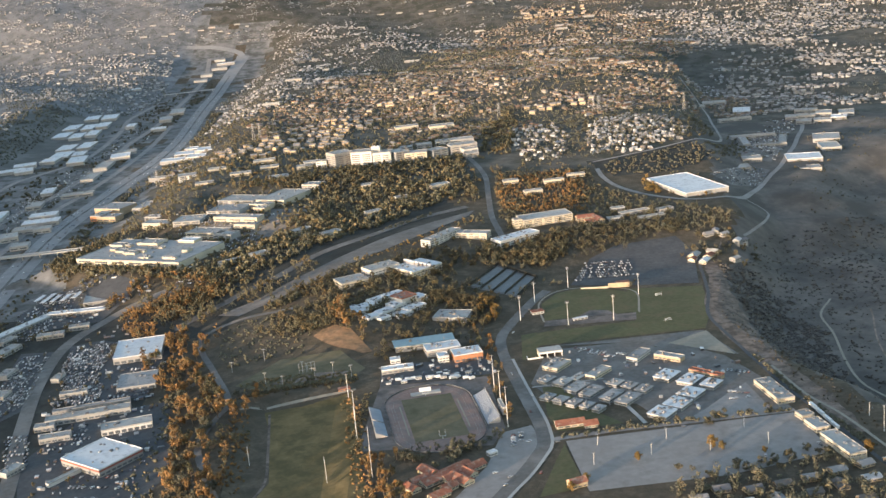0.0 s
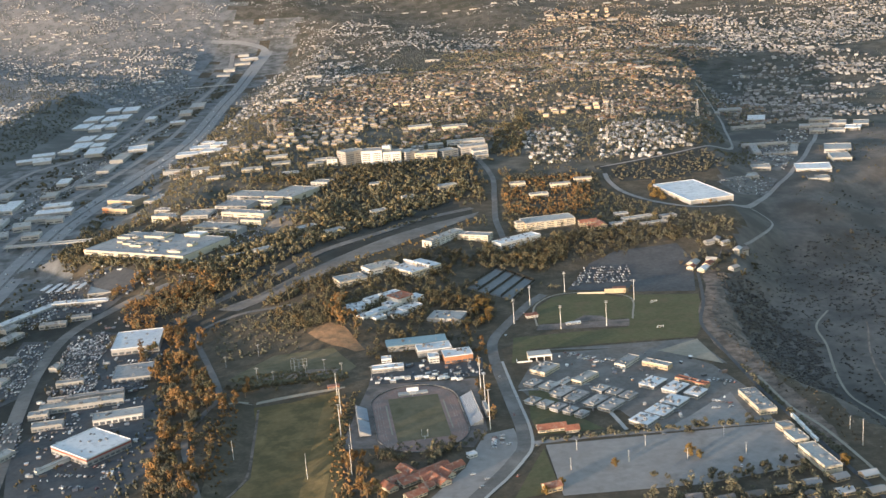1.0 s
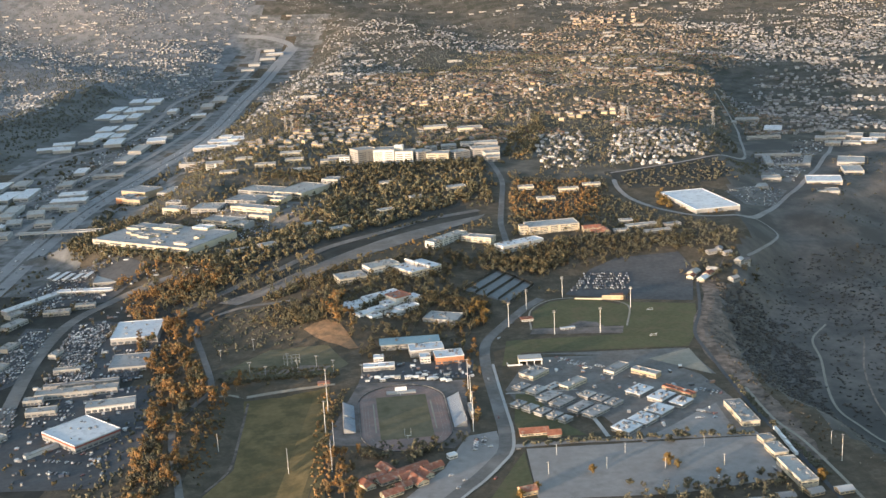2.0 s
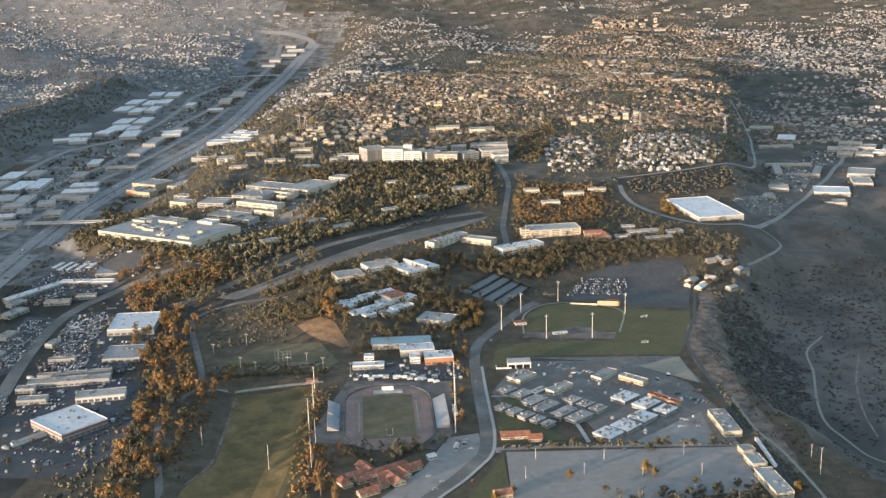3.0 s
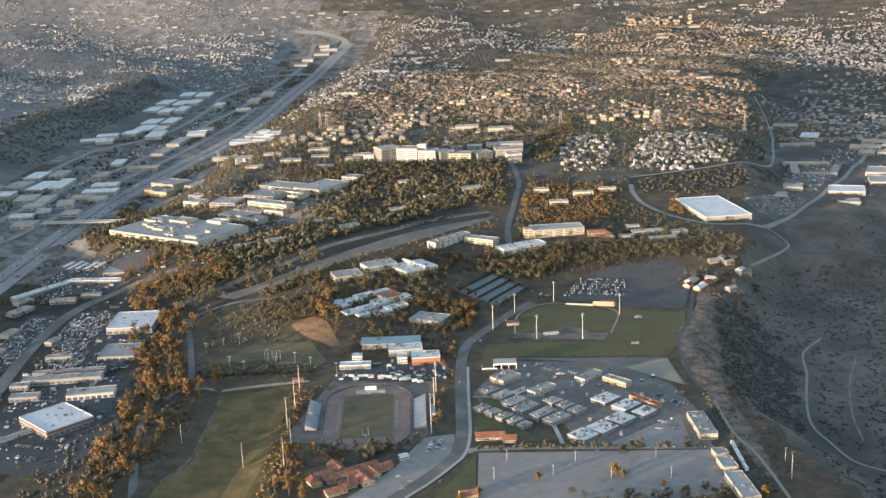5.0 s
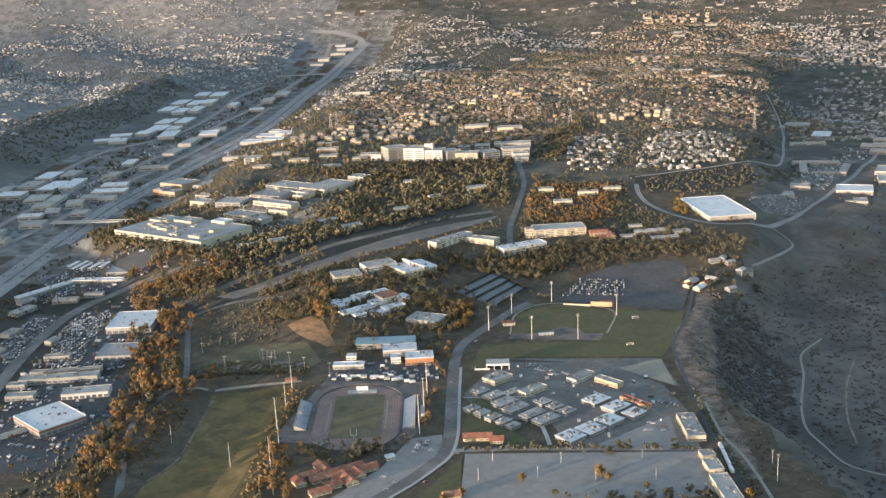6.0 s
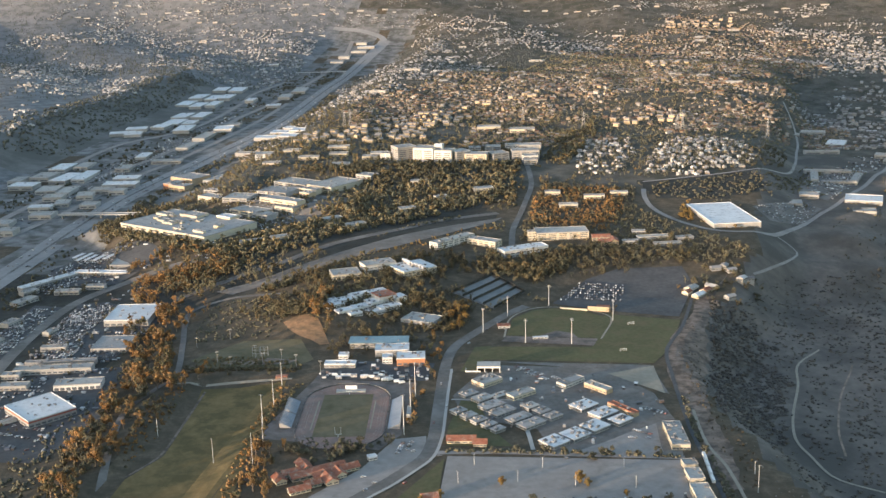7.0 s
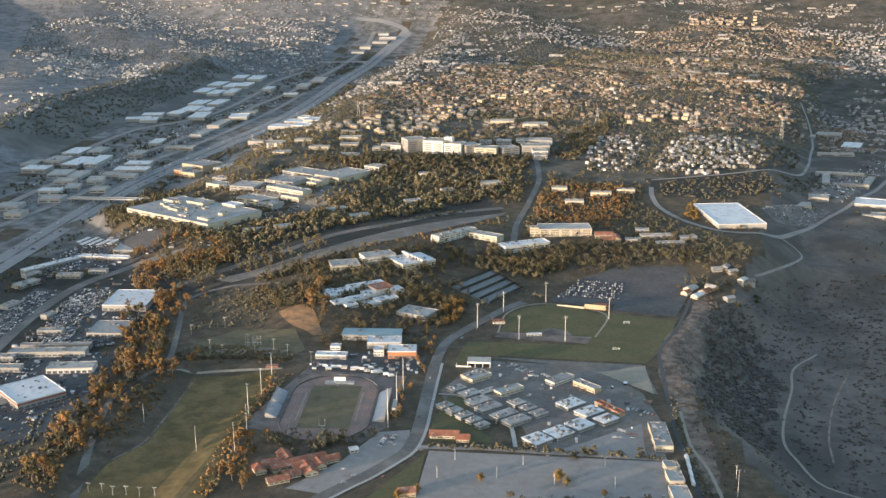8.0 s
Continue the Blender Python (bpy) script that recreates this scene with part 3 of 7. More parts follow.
draped("ball_field", [(-26, 1246), (-24, 1302), (-2, 1338), (26, 1350), (58, 1346), (90, 1322), (80, 1248)], LAWN, 0.3, "rounded green softball outfield")
road("outfield_path", [(-28, 1240), (-27, 1302), (-4, 1341), (26, 1353), (60, 1349), (94, 1323), (84, 1246)], 2.2, SAND, 0.4, "pale warning track round the softball outfield")
draped("infield_dirt", [(10, 1246), (30, 1268), (50, 1262), (58, 1246)], APRON, 0.42, "pale dirt softball infield")
draped("dirt_apron", [(-30, 1226), (-26, 1244), (80, 1246), (76, 1222)], APRON, 0.32, "pale dirt strip below the softball outfield")
draped("sand_court", [(93, 1136), (141, 1164), (151, 1086)], SAND, 0.3, "triangular pale sand yard")
draped("asphalt_apron", [(-30, 1162), (138, 1166), (155, 1085), (90, 1132), (60, 1150)], ASPHALT, 0.2, "grey asphalt strip below the sports field")
draped("meadow", [(-332, 1066), (-245, 1086), (-232, 980), (-226, 900), (-205, 770), (-318, 770), (-324, 855), (-308, 905), (-314, 960), (-322, 1020)], MEADOW, 0.25, "rough yellow-green meadow with mown stripes")
draped("bare_verge", [(-362, 1066), (-332, 1066), (-322, 1020), (-314, 960), (-308, 905), (-324, 855), (-318, 770), (-336, 770), (-347, 905), (-353, 1000)], SCRUB, 0.34, "brown bare verge between creek and meadow")
draped("dirt_patch", [(-336, 1128), (-318, 1140), (-282, 1150), (-250, 1146), (-258, 1134), (-300, 1126)], DIRT, 0.4, "bare tan dirt patch on the practice field")
draped("asphalt_patch", [(62, 935), (92, 962), (118, 990), (140, 1010), (143, 960), (146, 939)], OLD_ASPHALT, 0.3, "faded asphalt beside the white classrooms")
draped("practice_field", [(-372, 1138), (-330, 1200), (-262, 1205), (-232, 1150), (-250, 1120), (-340, 1110)], TURF, 0.25, "worn brown-green practice field")
draped("dirt_mound", [(-296, 1246), (-284, 1258), (-270, 1262), (-252, 1248), (-240, 1226), (-226, 1196), (-236, 1192), (-250, 1204), (-266, 1212), (-282, 1226)], GOLD_DIRT, 0.4, "bare ochre dirt bank")
draped("court_apron", [(-110, 1372), (-66, 1450), (-18, 1400), (-50, 1330)], ASPHALT, 0.5, "grey asphalt round the hard courts")
for k in range(4):
    u = 0.06 + 0.235 * k
    a, b = (-110 + 60 * u, 1372 - 42 * u), (-66 + 48 * u, 1450 - 50 * u)
    c, d = (-66 + 48 * (u + 0.19), 1450 - 50 * (u + 0.19)), (-110 + 60 * (u + 0.19), 1372 - 42 * (u + 0.19))
    draped("tennis_court", [(p[0] * 0.94 + q[0] * 0.06, p[1] * 0.94 + q[1] * 0.06) for p, q in ((a, b), (b, a), (c, d), (d, c))], COURT, 0.6, "grey-green hard tennis court")
def court_fence(a, b, height):
    """A tall dark mesh fence on posts, from a to b over the land."""
    n = max(2, int(math.hypot(b[0] - a[0], b[1] - a[1]) / 6))
    foot = [(a[0] + (b[0] - a[0]) * k / n, a[1] + (b[1] - a[1]) * k / n) for k in range(n + 1)]
    foot = [Vector((x - a[0], y - a[1], ground_z(x, y) - ground_z(*a))) for x, y in foot]
    t = thing("court_fence", pose(*a, ground_z(*a) + 0.5), "tall dark mesh fence between hard courts", "fence", "court fences")
    side = Vector((-(b[1] - a[1]), b[0] - a[0], 0)).normalized() * 0.05
    for p, q in zip(foot, foot[1:]):
        up = Vector((0, 0, height))
        part("mesh_panel", Geo().add([p - side, q - side, q - side + up, p - side + up, p + side, q + side, q + side + up, p + side + up],
                                     [(0, 1, 2, 3), (7, 6, 5, 4), (3, 2, 6, 7), (0, 4, 5, 1)]), SLOPE, t)
    for p in foot[::2]:
        part("post", Geo().tube(p, p + Vector((0, 0, height + 0.2)), 0.08, 0.08, 5), RUSTED_POLE, t)


for k in range(5):
    u = min(1.0, 0.03 + 0.24 * k)
    court_fence((-110 + 60 * u, 1372 - 42 * u), (-66 + 48 * u, 1450 - 50 * u), 3.4)
court_fence((-66, 1450), (-18, 1400), 3.4)
draped("concrete_yard", [(-215, 1092), (-95, 1098), (-95, 1150), (-215, 1150)], DARK_ASPHALT, 0.2, "asphalt yard behind the stadium")
draped("stadium_apron", [(-232, 940), (-110, 925), (-96, 960), (-104, 1092), (-215, 1092)], APRON, 0.18, "brownish worn ground round the stadium")
draped("parking_lot", [(-520, 1790), (-440, 1690), (-380, 1720), (-340, 1820), (-420, 1850), (-480, 1840)], ASPHALT, 0.4, "asphalt parking lot round the shopping centre")


# ---------------------------------------------------------------- buildings
PANE = Geo().box(0, 0, 0, 1.0, 0.16, 1.0).mesh("window", GLASS)
UNIT = Geo().box(0, 0, 0, 2.6, 1.8, 1.0).box(0.5, 0, 1.0, 1.0, 1.0, 0.25).mesh("rooftop_unit", METAL_UNIT)


def windows(owner, w, d, z, size, count, faces="fblr", base=0.0):
    """Rows of window panes, 4 cm proud of the walls. z: sill heights."""
    for face in faces:
        span = w if face in "fb" else d
        n = count if face in "fb" else max(1, round(count * d / w))
        for sill in z:
            for k in range(n):
                u = (k + 0.5) / n * span - span / 2
                p = part("window", PANE, None, owner)
                p.scale = (max(size[0], 0.74 * span / n), 1, size[1] * 0.9)
                p.location = {"f": (u, -d / 2, sill), "b": (u, d / 2, sill), "l": (-w / 2, u, sill), "r": (w / 2, u, sill)}[face]
                if face in "lr":
                    p.rotation_euler.z = math.pi / 2


def flat_building(name, label, category, x, y, turn, w, d, h, wall, roof, units=0, sills=(), pane=(1.6, 1.3), count=6, faces="fl", band=None,
                  eave=0.0, group="", seed=0, doors=0):
    """A flat-roofed building: walls, a roof with its parapet, and what stands on or in them."""
    t = thing(name, seat(x, y, turn, w, d), label, category, group)
    body = part("wall", Geo().box(0, 0, -0.5, w, d, h + 0.1), wall, t)
    r = Geo()
    r.box(0, 0, h - 0.35, w + 2 * eave + 0.2, d + 2 * eave + 0.2, 0.45)
    if not eave:
        for a, b, c, e in ((0, d / 2, w, 0.35), (0, -d / 2, w, 0.35), (w / 2, 0, 0.35, d - 0.7), (-w / 2, 0, 0.35, d - 0.7)):
            r.box(a, b * (1 - 0.35 / d), h + 0.1, c, e, 0.7)
    top = part("roof", r, roof, t)
    if band:
        for face, (bw, bd, bx, by) in {"front": (w + 0.3, 0.2, 0, -d / 2 - 0.1), "side": (0.2, d + 0.3, -w / 2 - 0.1, 0)}.items():
            part("fascia", Geo().box(bx, by, h - 2.4, bw, bd, 1.5), band, t, "dark red fascia")
    rnd = random.Random(seed + int(abs(x) + abs(y)))
    for _ in range(units if y < 1650 else round(0.4 * units)):
        u = part("rooftop_unit", UNIT, None, top)
        u.location = (rnd.uniform(-0.4, 0.4) * w, rnd.uniform(-0.4, 0.4) * d, h + 0.1)
        u.scale = Vector((1, 1, 1)) * rnd.uniform(0.7, 1.5)
        u.rotation_euler.z = rnd.choice((0, math.pi / 2))
    if sills:
        windows(body, w, d, sills, pane, count if y < 1500 else max(2, round((0.6 if y < 1650 else 0.38) * count)), faces)
    for k in range(doors):
        part("door", Geo().box((k + 0.5) / doors * w - w / 2 + 0.9, -d / 2 - 0.02, 0, 1.1, 0.12, 2.1), GREY_WALL, t)
    return t


def gable_parts(t, w, d, h, rise, wall, roof, eave=0.6, deep=0.6):
    a, b, e = w / 2, d / 2, eave
    part("wall", Geo().add([(-a, -b, -deep), (a, -b, -deep), (a, b, -deep), (-a, b, -deep), (-a, -b, h), (a, -b, h), (a, b, h), (-a, b, h), (-a, 0, h + rise), (a, 0, h + rise)],
                           [(0, 1, 5, 4), (2, 3, 7, 6), (1, 2, 6, 9, 5), (3, 0, 4, 8, 7), (0, 3, 2, 1)]), wall, t)
    s = rise / b
    lo, t2 = h - s * e, 0.25
    r = Geo()
    for sy in (-1, 1):
        p = [(-a - e, sy * (b + e), lo), (a + e, sy * (b + e), lo), (a + e, 0, h + rise), (-a - e, 0, h + rise)]
        p += [(q[0], q[1], q[2] + t2) for q in p]
        r.add(p, [(0, 1, 2, 3), (7, 6, 5, 4), (0, 4, 5, 1), (1, 5, 6, 2), (2, 6, 7, 3), (3, 7, 4, 0)])
    part("roof", r, roof, t)


def house(m, w, d, h, rise, wall, roof, label, group=""):
    t = thing("house", m, label, "house", group)
    gable_parts(t, w, d, h, rise, wall, roof)
    windows(t, w, d, (0.9,), (1.5, 1.2), 3, "fb")
    windows(t, w, d, (0.9,), (1.2, 1.2), 2, "l")
    part("door", Geo().box(w * 0.1, -d / 2 - 0.02, 0, 1.0, 0.12, 2.1), TAN_WALL, t)
    return t


# white portable classrooms in two rows
for k, (x, y, w, d) in enumerate(((70.7, 1041.2, 24.5, 18), (89.8, 1024.4, 24.5, 18), (106.4, 1009.4, 20, 15.5), (82.8, 992.2, 22, 20), (65.2, 971.5, 22.5, 20.5), (47.2, 953.8, 21.5, 20.5))):
    flat_building("portable_classroom", "white-roofed portable classroom with roof units on asphalt", "portable classroom", x, y, 48.5, w - 1.2, d - 1.2, 4.2,
                  GREY_WALL, WHITE_ROOF, 9, (1.2,), (1.4, 1.3), 6, "fl", eave=0.6, group="white portable classrooms", seed=k, doors=2)
# grey-roofed portables in staggered rows
for k, (x, y, w, d, label) in enumerate(((-7.1, 1020.4, 26, 14, "broad grey-roofed classroom block"), (-19.4, 1034.2, 25, 14.5, "broad grey-roofed classroom block"), (-30.8, 1051.2, 20, 14, "grey-roofed classroom block at the row's end"),
                                         (-46, 1062, 17, 12, "grey-roofed classroom block at the row's end"), (23, 994, 26.5, 14.5, "broad grey-roofed classroom block beside a path"), (9.6, 1005.8, 26.5, 13, "broad grey-roofed classroom block beside a path"),
                                         (-38.7, 1006.3, 15, 11, "small grey-roofed portable beside the lawn"), (-27.4, 996.8, 15.5, 10.5, "small grey-roofed portable beside the lawn"), (-16.6, 987.2, 14, 10, "small grey-roofed portable beside the lawn"), (-7, 977.5, 13, 9, "small grey-roofed portable beside the lawn"),
                                         (18.5, 1035.4, 15, 12.5, "grey-roofed portable classroom in a staggered row"), (30.8, 1025, 15, 12.5, "grey-roofed portable classroom in a staggered row"), (42.4, 1013.8, 16, 12, "grey-roofed portable classroom in a staggered row"),
                                         (-50, 1017, 14, 11, "small grey-roofed portable beside the lawn"), (-14, 1060, 20, 9, "low pinkish portable between two rows"))):
    flat_building("portable_classroom", label, "portable classroom", x, y, 48, w - 0.8, d - 0.8, 3.6, GREY_WALL, PALE_ROOF if k % 4 == 2 else GREY_ROOF,
                  4, (1.2,), (1.3, 1.2), 5, "fl", eave=0.5, group="grey portable classrooms", seed=k, doors=2)
flat_building("classroom_block", "pale-roofed classroom block on the campus yard", "school building", -31.3, 1098, 50, 27, 19, 4.6, STUCCO, PALE_ROOF, 5, (1.3,), count=6, doors=2)
flat_building("classroom_block", "cream classroom block with a yellowish roof", "school building", 6.9, 1066.6, 47, 30, 12, 4.2, STUCCO, PALE_ROOF, 3, (1.3,), count=5, doors=2)
flat_building("classroom_block", "grey-roofed classroom block beside parked cars", "school building", 55, 1104, 52, 30, 13, 4.5, WHITE_WALL, GREY_ROOF, 3, (1.3,), count=6, doors=2)
flat_building("classroom_block", "tan-walled school building with a flat roof", "school building", 84, 1090, -40, 30, 10, 4.8, TAN_WALL, PALE_ROOF, 3, (1.3,), count=6, doors=2)
flat_building("classroom_block", "long low tan school building with a tile roof", "school building", 109, 1037, -45, 36, 7, 4.2, TAN_WALL, TILE_ROOF, 2, (1.3,), count=9, doors=3)
flat_building("classroom_block", "long pale-roofed classroom block near the canyon", "school building", 157, 978, 8, 16, 52, 5.5, STUCCO, PALE_ROOF, 14, (1.4,), count=5, faces="fl", doors=2)
flat_building("warehouse", "long cream warehouse with a yellow sunlit wall", "warehouse", 175, 853, 11, 15, 46, 6.5, STUCCO, PALE_ROOF, 4, (3.6,), (1.6, 1.0), 3, "fl", doors=1)
flat_building("storage_shed", "small cream storage building beside the warehouse", "shed", 169, 897, 11, 13, 21, 4.8, STUCCO, PALE_ROOF, 2, (1.4,), count=3, doors=1)
flat_building("storage_shed", "small flat cream shed at the lot's end", "shed", 166, 920, 14, 12, 12, 4.5, STUCCO, PALE_ROOF, 1, (1.4,), count=3, doors=1)
for k in range(4):
    t = thing("cargo_trailer", seat(180 + 1.2 * k, 938 - 14.5 * k, 97, 12, 2.6), "white cargo trailer parked along the canyon rim", "trailer", "row of cargo trailers")
    part("body", Geo().box(0, 0, 0.9, 12.2, 2.6, 2.7), PAINT, t)
    for sx in (-4.2, -3.0, 4.4):
        for sy in (-1.05, 1.05):
            part("wheel", Geo().tube((sx, sy - 0.18, 0.5), (sx, sy + 0.18, 0.5), 0.5, 0.5, 8), RUBBER, t)

# carport-like open hall with white frame
t = thing("open_pavilion", seat(-34, 1136, 5, 25, 14), "cream open-fronted pavilion with a white frame", "pavilion")
part("roof", Geo().box(0, 0, 6.2, 25, 15, 0.7), PALE_ROOF, t)
part("back_wall", Geo().box(0, 7, 0, 24, 0.4, 6.2), STUCCO, t)
part("fascia", Geo().box(0, -7.6, 4.8, 25.2, 0.3, 1.6), PAINT, t)
for sx in (-12, -4, 4, 12):
    part("post", Geo().box(sx, -7.2, 0, 0.8, 0.8, 6.2), PAINT, t)
for sx in (-12.2, 12.2):
    part("side_wall", Geo().box(sx, 0, 0, 0.4, 13.6, 6.2), STUCCO, t)
t = thing("low_wall", stand(-50, 1128, 5), "low white wall beside the pavilion", "wall")
part("panel", Geo().box(0, 0, 0, 16, 0.5, 1.6), PAINT, t)
part("panel", Geo().box(-8, 4, 0, 0.5, 8, 1.6), PAINT, t)

# gymnasium group
flat_building("gymnasium", "gymnasium with a long blue-grey metal roof", "gymnasium", -168, 1200, 7, 66, 21, 7.5, GREY_WALL, TEAL_ROOF, 4, (3.6,), (4.2, 1.2), 6, eave=1.2)
flat_building("gymnasium", "white-roofed wing of the gymnasium", "gymnasium", -148, 1177, 10, 38, 22, 7.5, GREY_WALL, WHITE_ROOF, 8, (3.4,), (4.0, 1.2), 3)
flat_building("gymnasium", "white-roofed hall with orange sunlit front", "gymnasium", -122, 1152, 10, 31, 22, 8, BRICK_WALL, WHITE_ROOF, 5, (1.0,), (3.0, 2.2), 5, doors=2)
flat_building("annex", "small white annex with a flat roof", "school building", -148, 1150, 10, 11, 14, 7, WHITE_WALL, WHITE_ROOF, 2, (1.4, 4.2), count=3)
flat_building("classroom_block", "low white-roofed field house behind the stadium", "school building", -197, 1132, 6, 34, 12, 4.6, GREY_WALL, WHITE_ROOF, 3, (1.3,), count=6, doors=3)
flat_building("storage_shed", "small white shed behind the field house", "shed", -200, 1160, 6, 11, 10, 4, WHITE_WALL, WHITE_ROOF, 1, (1.3,), count=2, doors=1)
for k in range(6):
    flat_building("kiosk", "small white kiosk in the stadium yard", "kiosk", -190 + 13 * k + (k % 2) * 2, 1096 + (k * 7) % 9, 7, 6, 4, 2.8, WHITE_WALL, PALE_ROOF if k % 2 else WHITE_ROOF, 0, (1.2,), (1.6, 1.0), 2, eave=0.3, group="stadium kiosks", doors=1)
flat_building("storage_shed", "small red-roofed shed at the meadow's edge", "shed", -252, 1093, 10, 12, 6, 3.2, BRICK_WALL, TILE_ROOF, 0, (1.1,), count=2, eave=0.4, doors=1)
flat_building("classroom_block", "flat-roofed school block among trees", "school building", -132, 1280, -18, 42, 30, 6, GREY_WALL, PALE_ROOF, 8, (1.4,), count=8)

# red-tiled group below the stadium
for x, y, turn, w, d in ((-163, 866, 36, 26, 12), (-146, 880, 36, 30, 13), (-141, 862, 126, 22, 11), (-168, 882, 126, 18, 10), (-128, 884, 36, 16, 10), (-152, 850, 36, 14, 9), (-176, 868, 36, 16, 9), (-182, 854, 126, 14, 9), (-160, 838, 36, 18, 9), (-134, 872, 126, 14, 9), (-150, 866, 36, 12, 8), (-38, 952, 6, 26, 12), (-20, 946, 6, 12, 10)):
    t = thing("tile_roofed_building", seat(x, y, turn, w, d), "low cream building with a red tile roof among trees", "school building", "red tile roofs")
    gable_parts(t, w, d, 3.6, 2.6, STUCCO, TILE_ROOF, 1.0)
    windows(t, w, d, (1.0,), (1.4, 1.2), 4, "fl")
flat_building("storage_shed", "small white shed at the lot's corner", "shed", -112, 906, 30, 8, 6, 3.2, WHITE_WALL, WHITE_ROOF, 0, (1.1,), count=2, doors=1)

# hilltop campus
flat_building("college_building", "cream block with a sunlit front on the hill", "college building", -258, 1409, 25, 38, 30, 9, STUCCO, PALE_ROOF, 8, (1.6, 5.2), (2.4, 1.6), 7, "flr")
flat_building("college_building", "pale stepped college building with roof units", "college building", -220, 1440, 33, 44, 26, 10, WHITE_WALL, PALE_ROOF, 10, (1.6, 5.4), (2.4, 1.6), 8, "flr")
flat_building("college_building", "white-roofed college hall with a ribbed roof", "college building", -172, 1436, 40, 50, 44, 9, STUCCO, WHITE_ROOF, 12, (1.6, 5.0), (2.4, 1.6), 8, "flr")
for k in range(5):
    flat_building("roof_monitor", "narrow skylight ridge on the college hall roof", "skylight", -181 + 5.2 * k, 1445 - 3.6 * k, 40, 3, 22, 11.0, METAL_UNIT, WHITE_ROOF, 0, group="skylight ridges")
for x, y, turn, w, d, h in ((-246, 1296, 42, 24, 16, 5), (-228, 1280, 42, 22, 13, 4.6), (-236, 1318, 42, 26, 15, 5.5), (-212, 1300, 42, 24, 14, 5), (-222, 1340, 42, 30, 12, 5.5), (-200, 1318, 42, 18, 18, 6), (-190, 1334, 40, 24, 24, 10), (-204, 1350, 40, 26, 12, 6), (-178, 1308, 40, 30, 13, 5.5), (-192, 1290, 40, 22, 12, 5), (-172, 1336, 40, 16, 18, 7), (-252, 1314, 42, 14, 12, 4.5), (-214, 1276, 42, 16, 10, 4.4)):
    flat_building("college_building", "low white-roofed college pavilion among trees", "college building", x, y, turn, w, d, h, WHITE_WALL, WHITE_ROOF if h < 8 else TILE_ROOF, 3, (1.5,), (2.0, 1.5), 4, "fl", group="white-roofed pavilions")
flat_building("college_building", "long white college wing with window bands", "college building", -136, 1562, 52, 74, 17, 10, WHITE_WALL, PALE_ROOF, 9, (1.4, 4.6, 7.4), (4.0, 1.4), 11, "fl")
flat_building("college_building", "white college wing round a courtyard", "college building", -90, 1565, -25, 48, 18, 10, STUCCO, PALE_ROOF, 7, (1.4, 4.6, 7.4), (3.0, 1.4), 9, "flr")
flat_building("college_building", "long white two-storey college wing", "college building", -32, 1540, 33, 70, 22, 10, WHITE_WALL, WHITE_ROOF, 10, (1.4, 5.2), (3.2, 1.6), 13, "flr")
flat_building("parking_deck", "cream parking deck with dark open storeys", "parking deck", 18, 1612, 12, 76, 34, 11, STUCCO, PALE_ROOF, 0, (0.9, 3.6, 6.3, 8.8), (7.0, 1.2), 9, "fl")
flat_building("stair_tower", "cream stair tower beside the parking deck", "tower", -24, 1594, 12, 12, 12, 13, STUCCO, PALE_ROOF, 2, (2, 6, 9.5), (1.4, 1.4), 3, "fl")
for x, y, turn, w, d in ((76, 1600, 8, 26, 14), (94, 1588, 98, 22, 12), (82, 1580, 8, 18, 11)):
    t = thing("tile_roofed_building", seat(x, y, turn, w, d), "reddish tile-roofed building among trees", "college building", "red tile roofs")
    gable_parts(t, w, d, 6, 3, TAN_WALL, TILE_ROOF, 0.8)
    windows(t, w, d, (1.2, 3.8), (1.4, 1.2), 5, "fl")
for x, y, turn, w, d in ((118, 1590, 10, 22, 12), (150, 1612, 15, 46, 12), (170, 1585, 15, 40, 10), (195, 1610, 20, 24, 12), (130, 1635, 5, 20, 12)):
    flat_building("greenhouse_shed", "low pale-roofed maintenance shed", "shed", x, y, turn, w, d, 4, GREY_WALL, PALE_ROOF, 2, (1.4,), count=5, group="maintenance sheds")
t = thing("dugout_wall", stand(78, 1346, -6), "tan batting cage wall beside the ball field", "wall")
part("panel", Geo().box(0, 0, 0, 26, 0.6, 6), TAN_WALL, t)
part("panel", Geo().box(-30, -2, 0, 34, 0.4, 3), STUCCO, t)
for x, y, turn, w, d, roof in ((196, 1440, 58, 18, 12, PALE_ROOF), (214, 1432, 58, 16, 11, TILE_ROOF), (205, 1418, 58, 22, 10, WHITE_ROOF), (222, 1446, 148, 14, 10, PALE_ROOF), (190, 1424, 58, 12, 9, TILE_ROOF)):
    t = thing("farm_house", seat(x, y, turn, w, d), "cream house with outbuildings at the lot's end", "house", "houses above the canyon")
    gable_parts(t, w, d, 4.2, 2.4, STUCCO, roof)
    windows(t, w, d, (1.0,), (1.4, 1.2), 4, "fl")
for x, y, turn in ((231, 1502, 20), (243, 1510, 70), (251, 1497, 30), (263, 1474, 60), (273, 1485, 15), (243, 1413, 40)):
    rise = max(ground_z(x + a, y + b) for a in (-6, 6) for b in (-5, 5)) - min(ground_z(x + a, y + b) for a in (-6, 6) for b in (-5, 5))
    t = thing("farm_house", seat(x, y, turn, 13, 9) @ pose(0, 0, 0.7 * rise), "small pale-roofed house among dark trees", "house", "houses above the canyon")
    gable_parts(t, 13, 9, 3.6, 2.0, GREY_WALL, VILLAGE_ROOF, deep=0.7 * rise + 0.8)
    windows(t, 13, 9, (1.0,), (1.4, 1.2), 3, "fl")

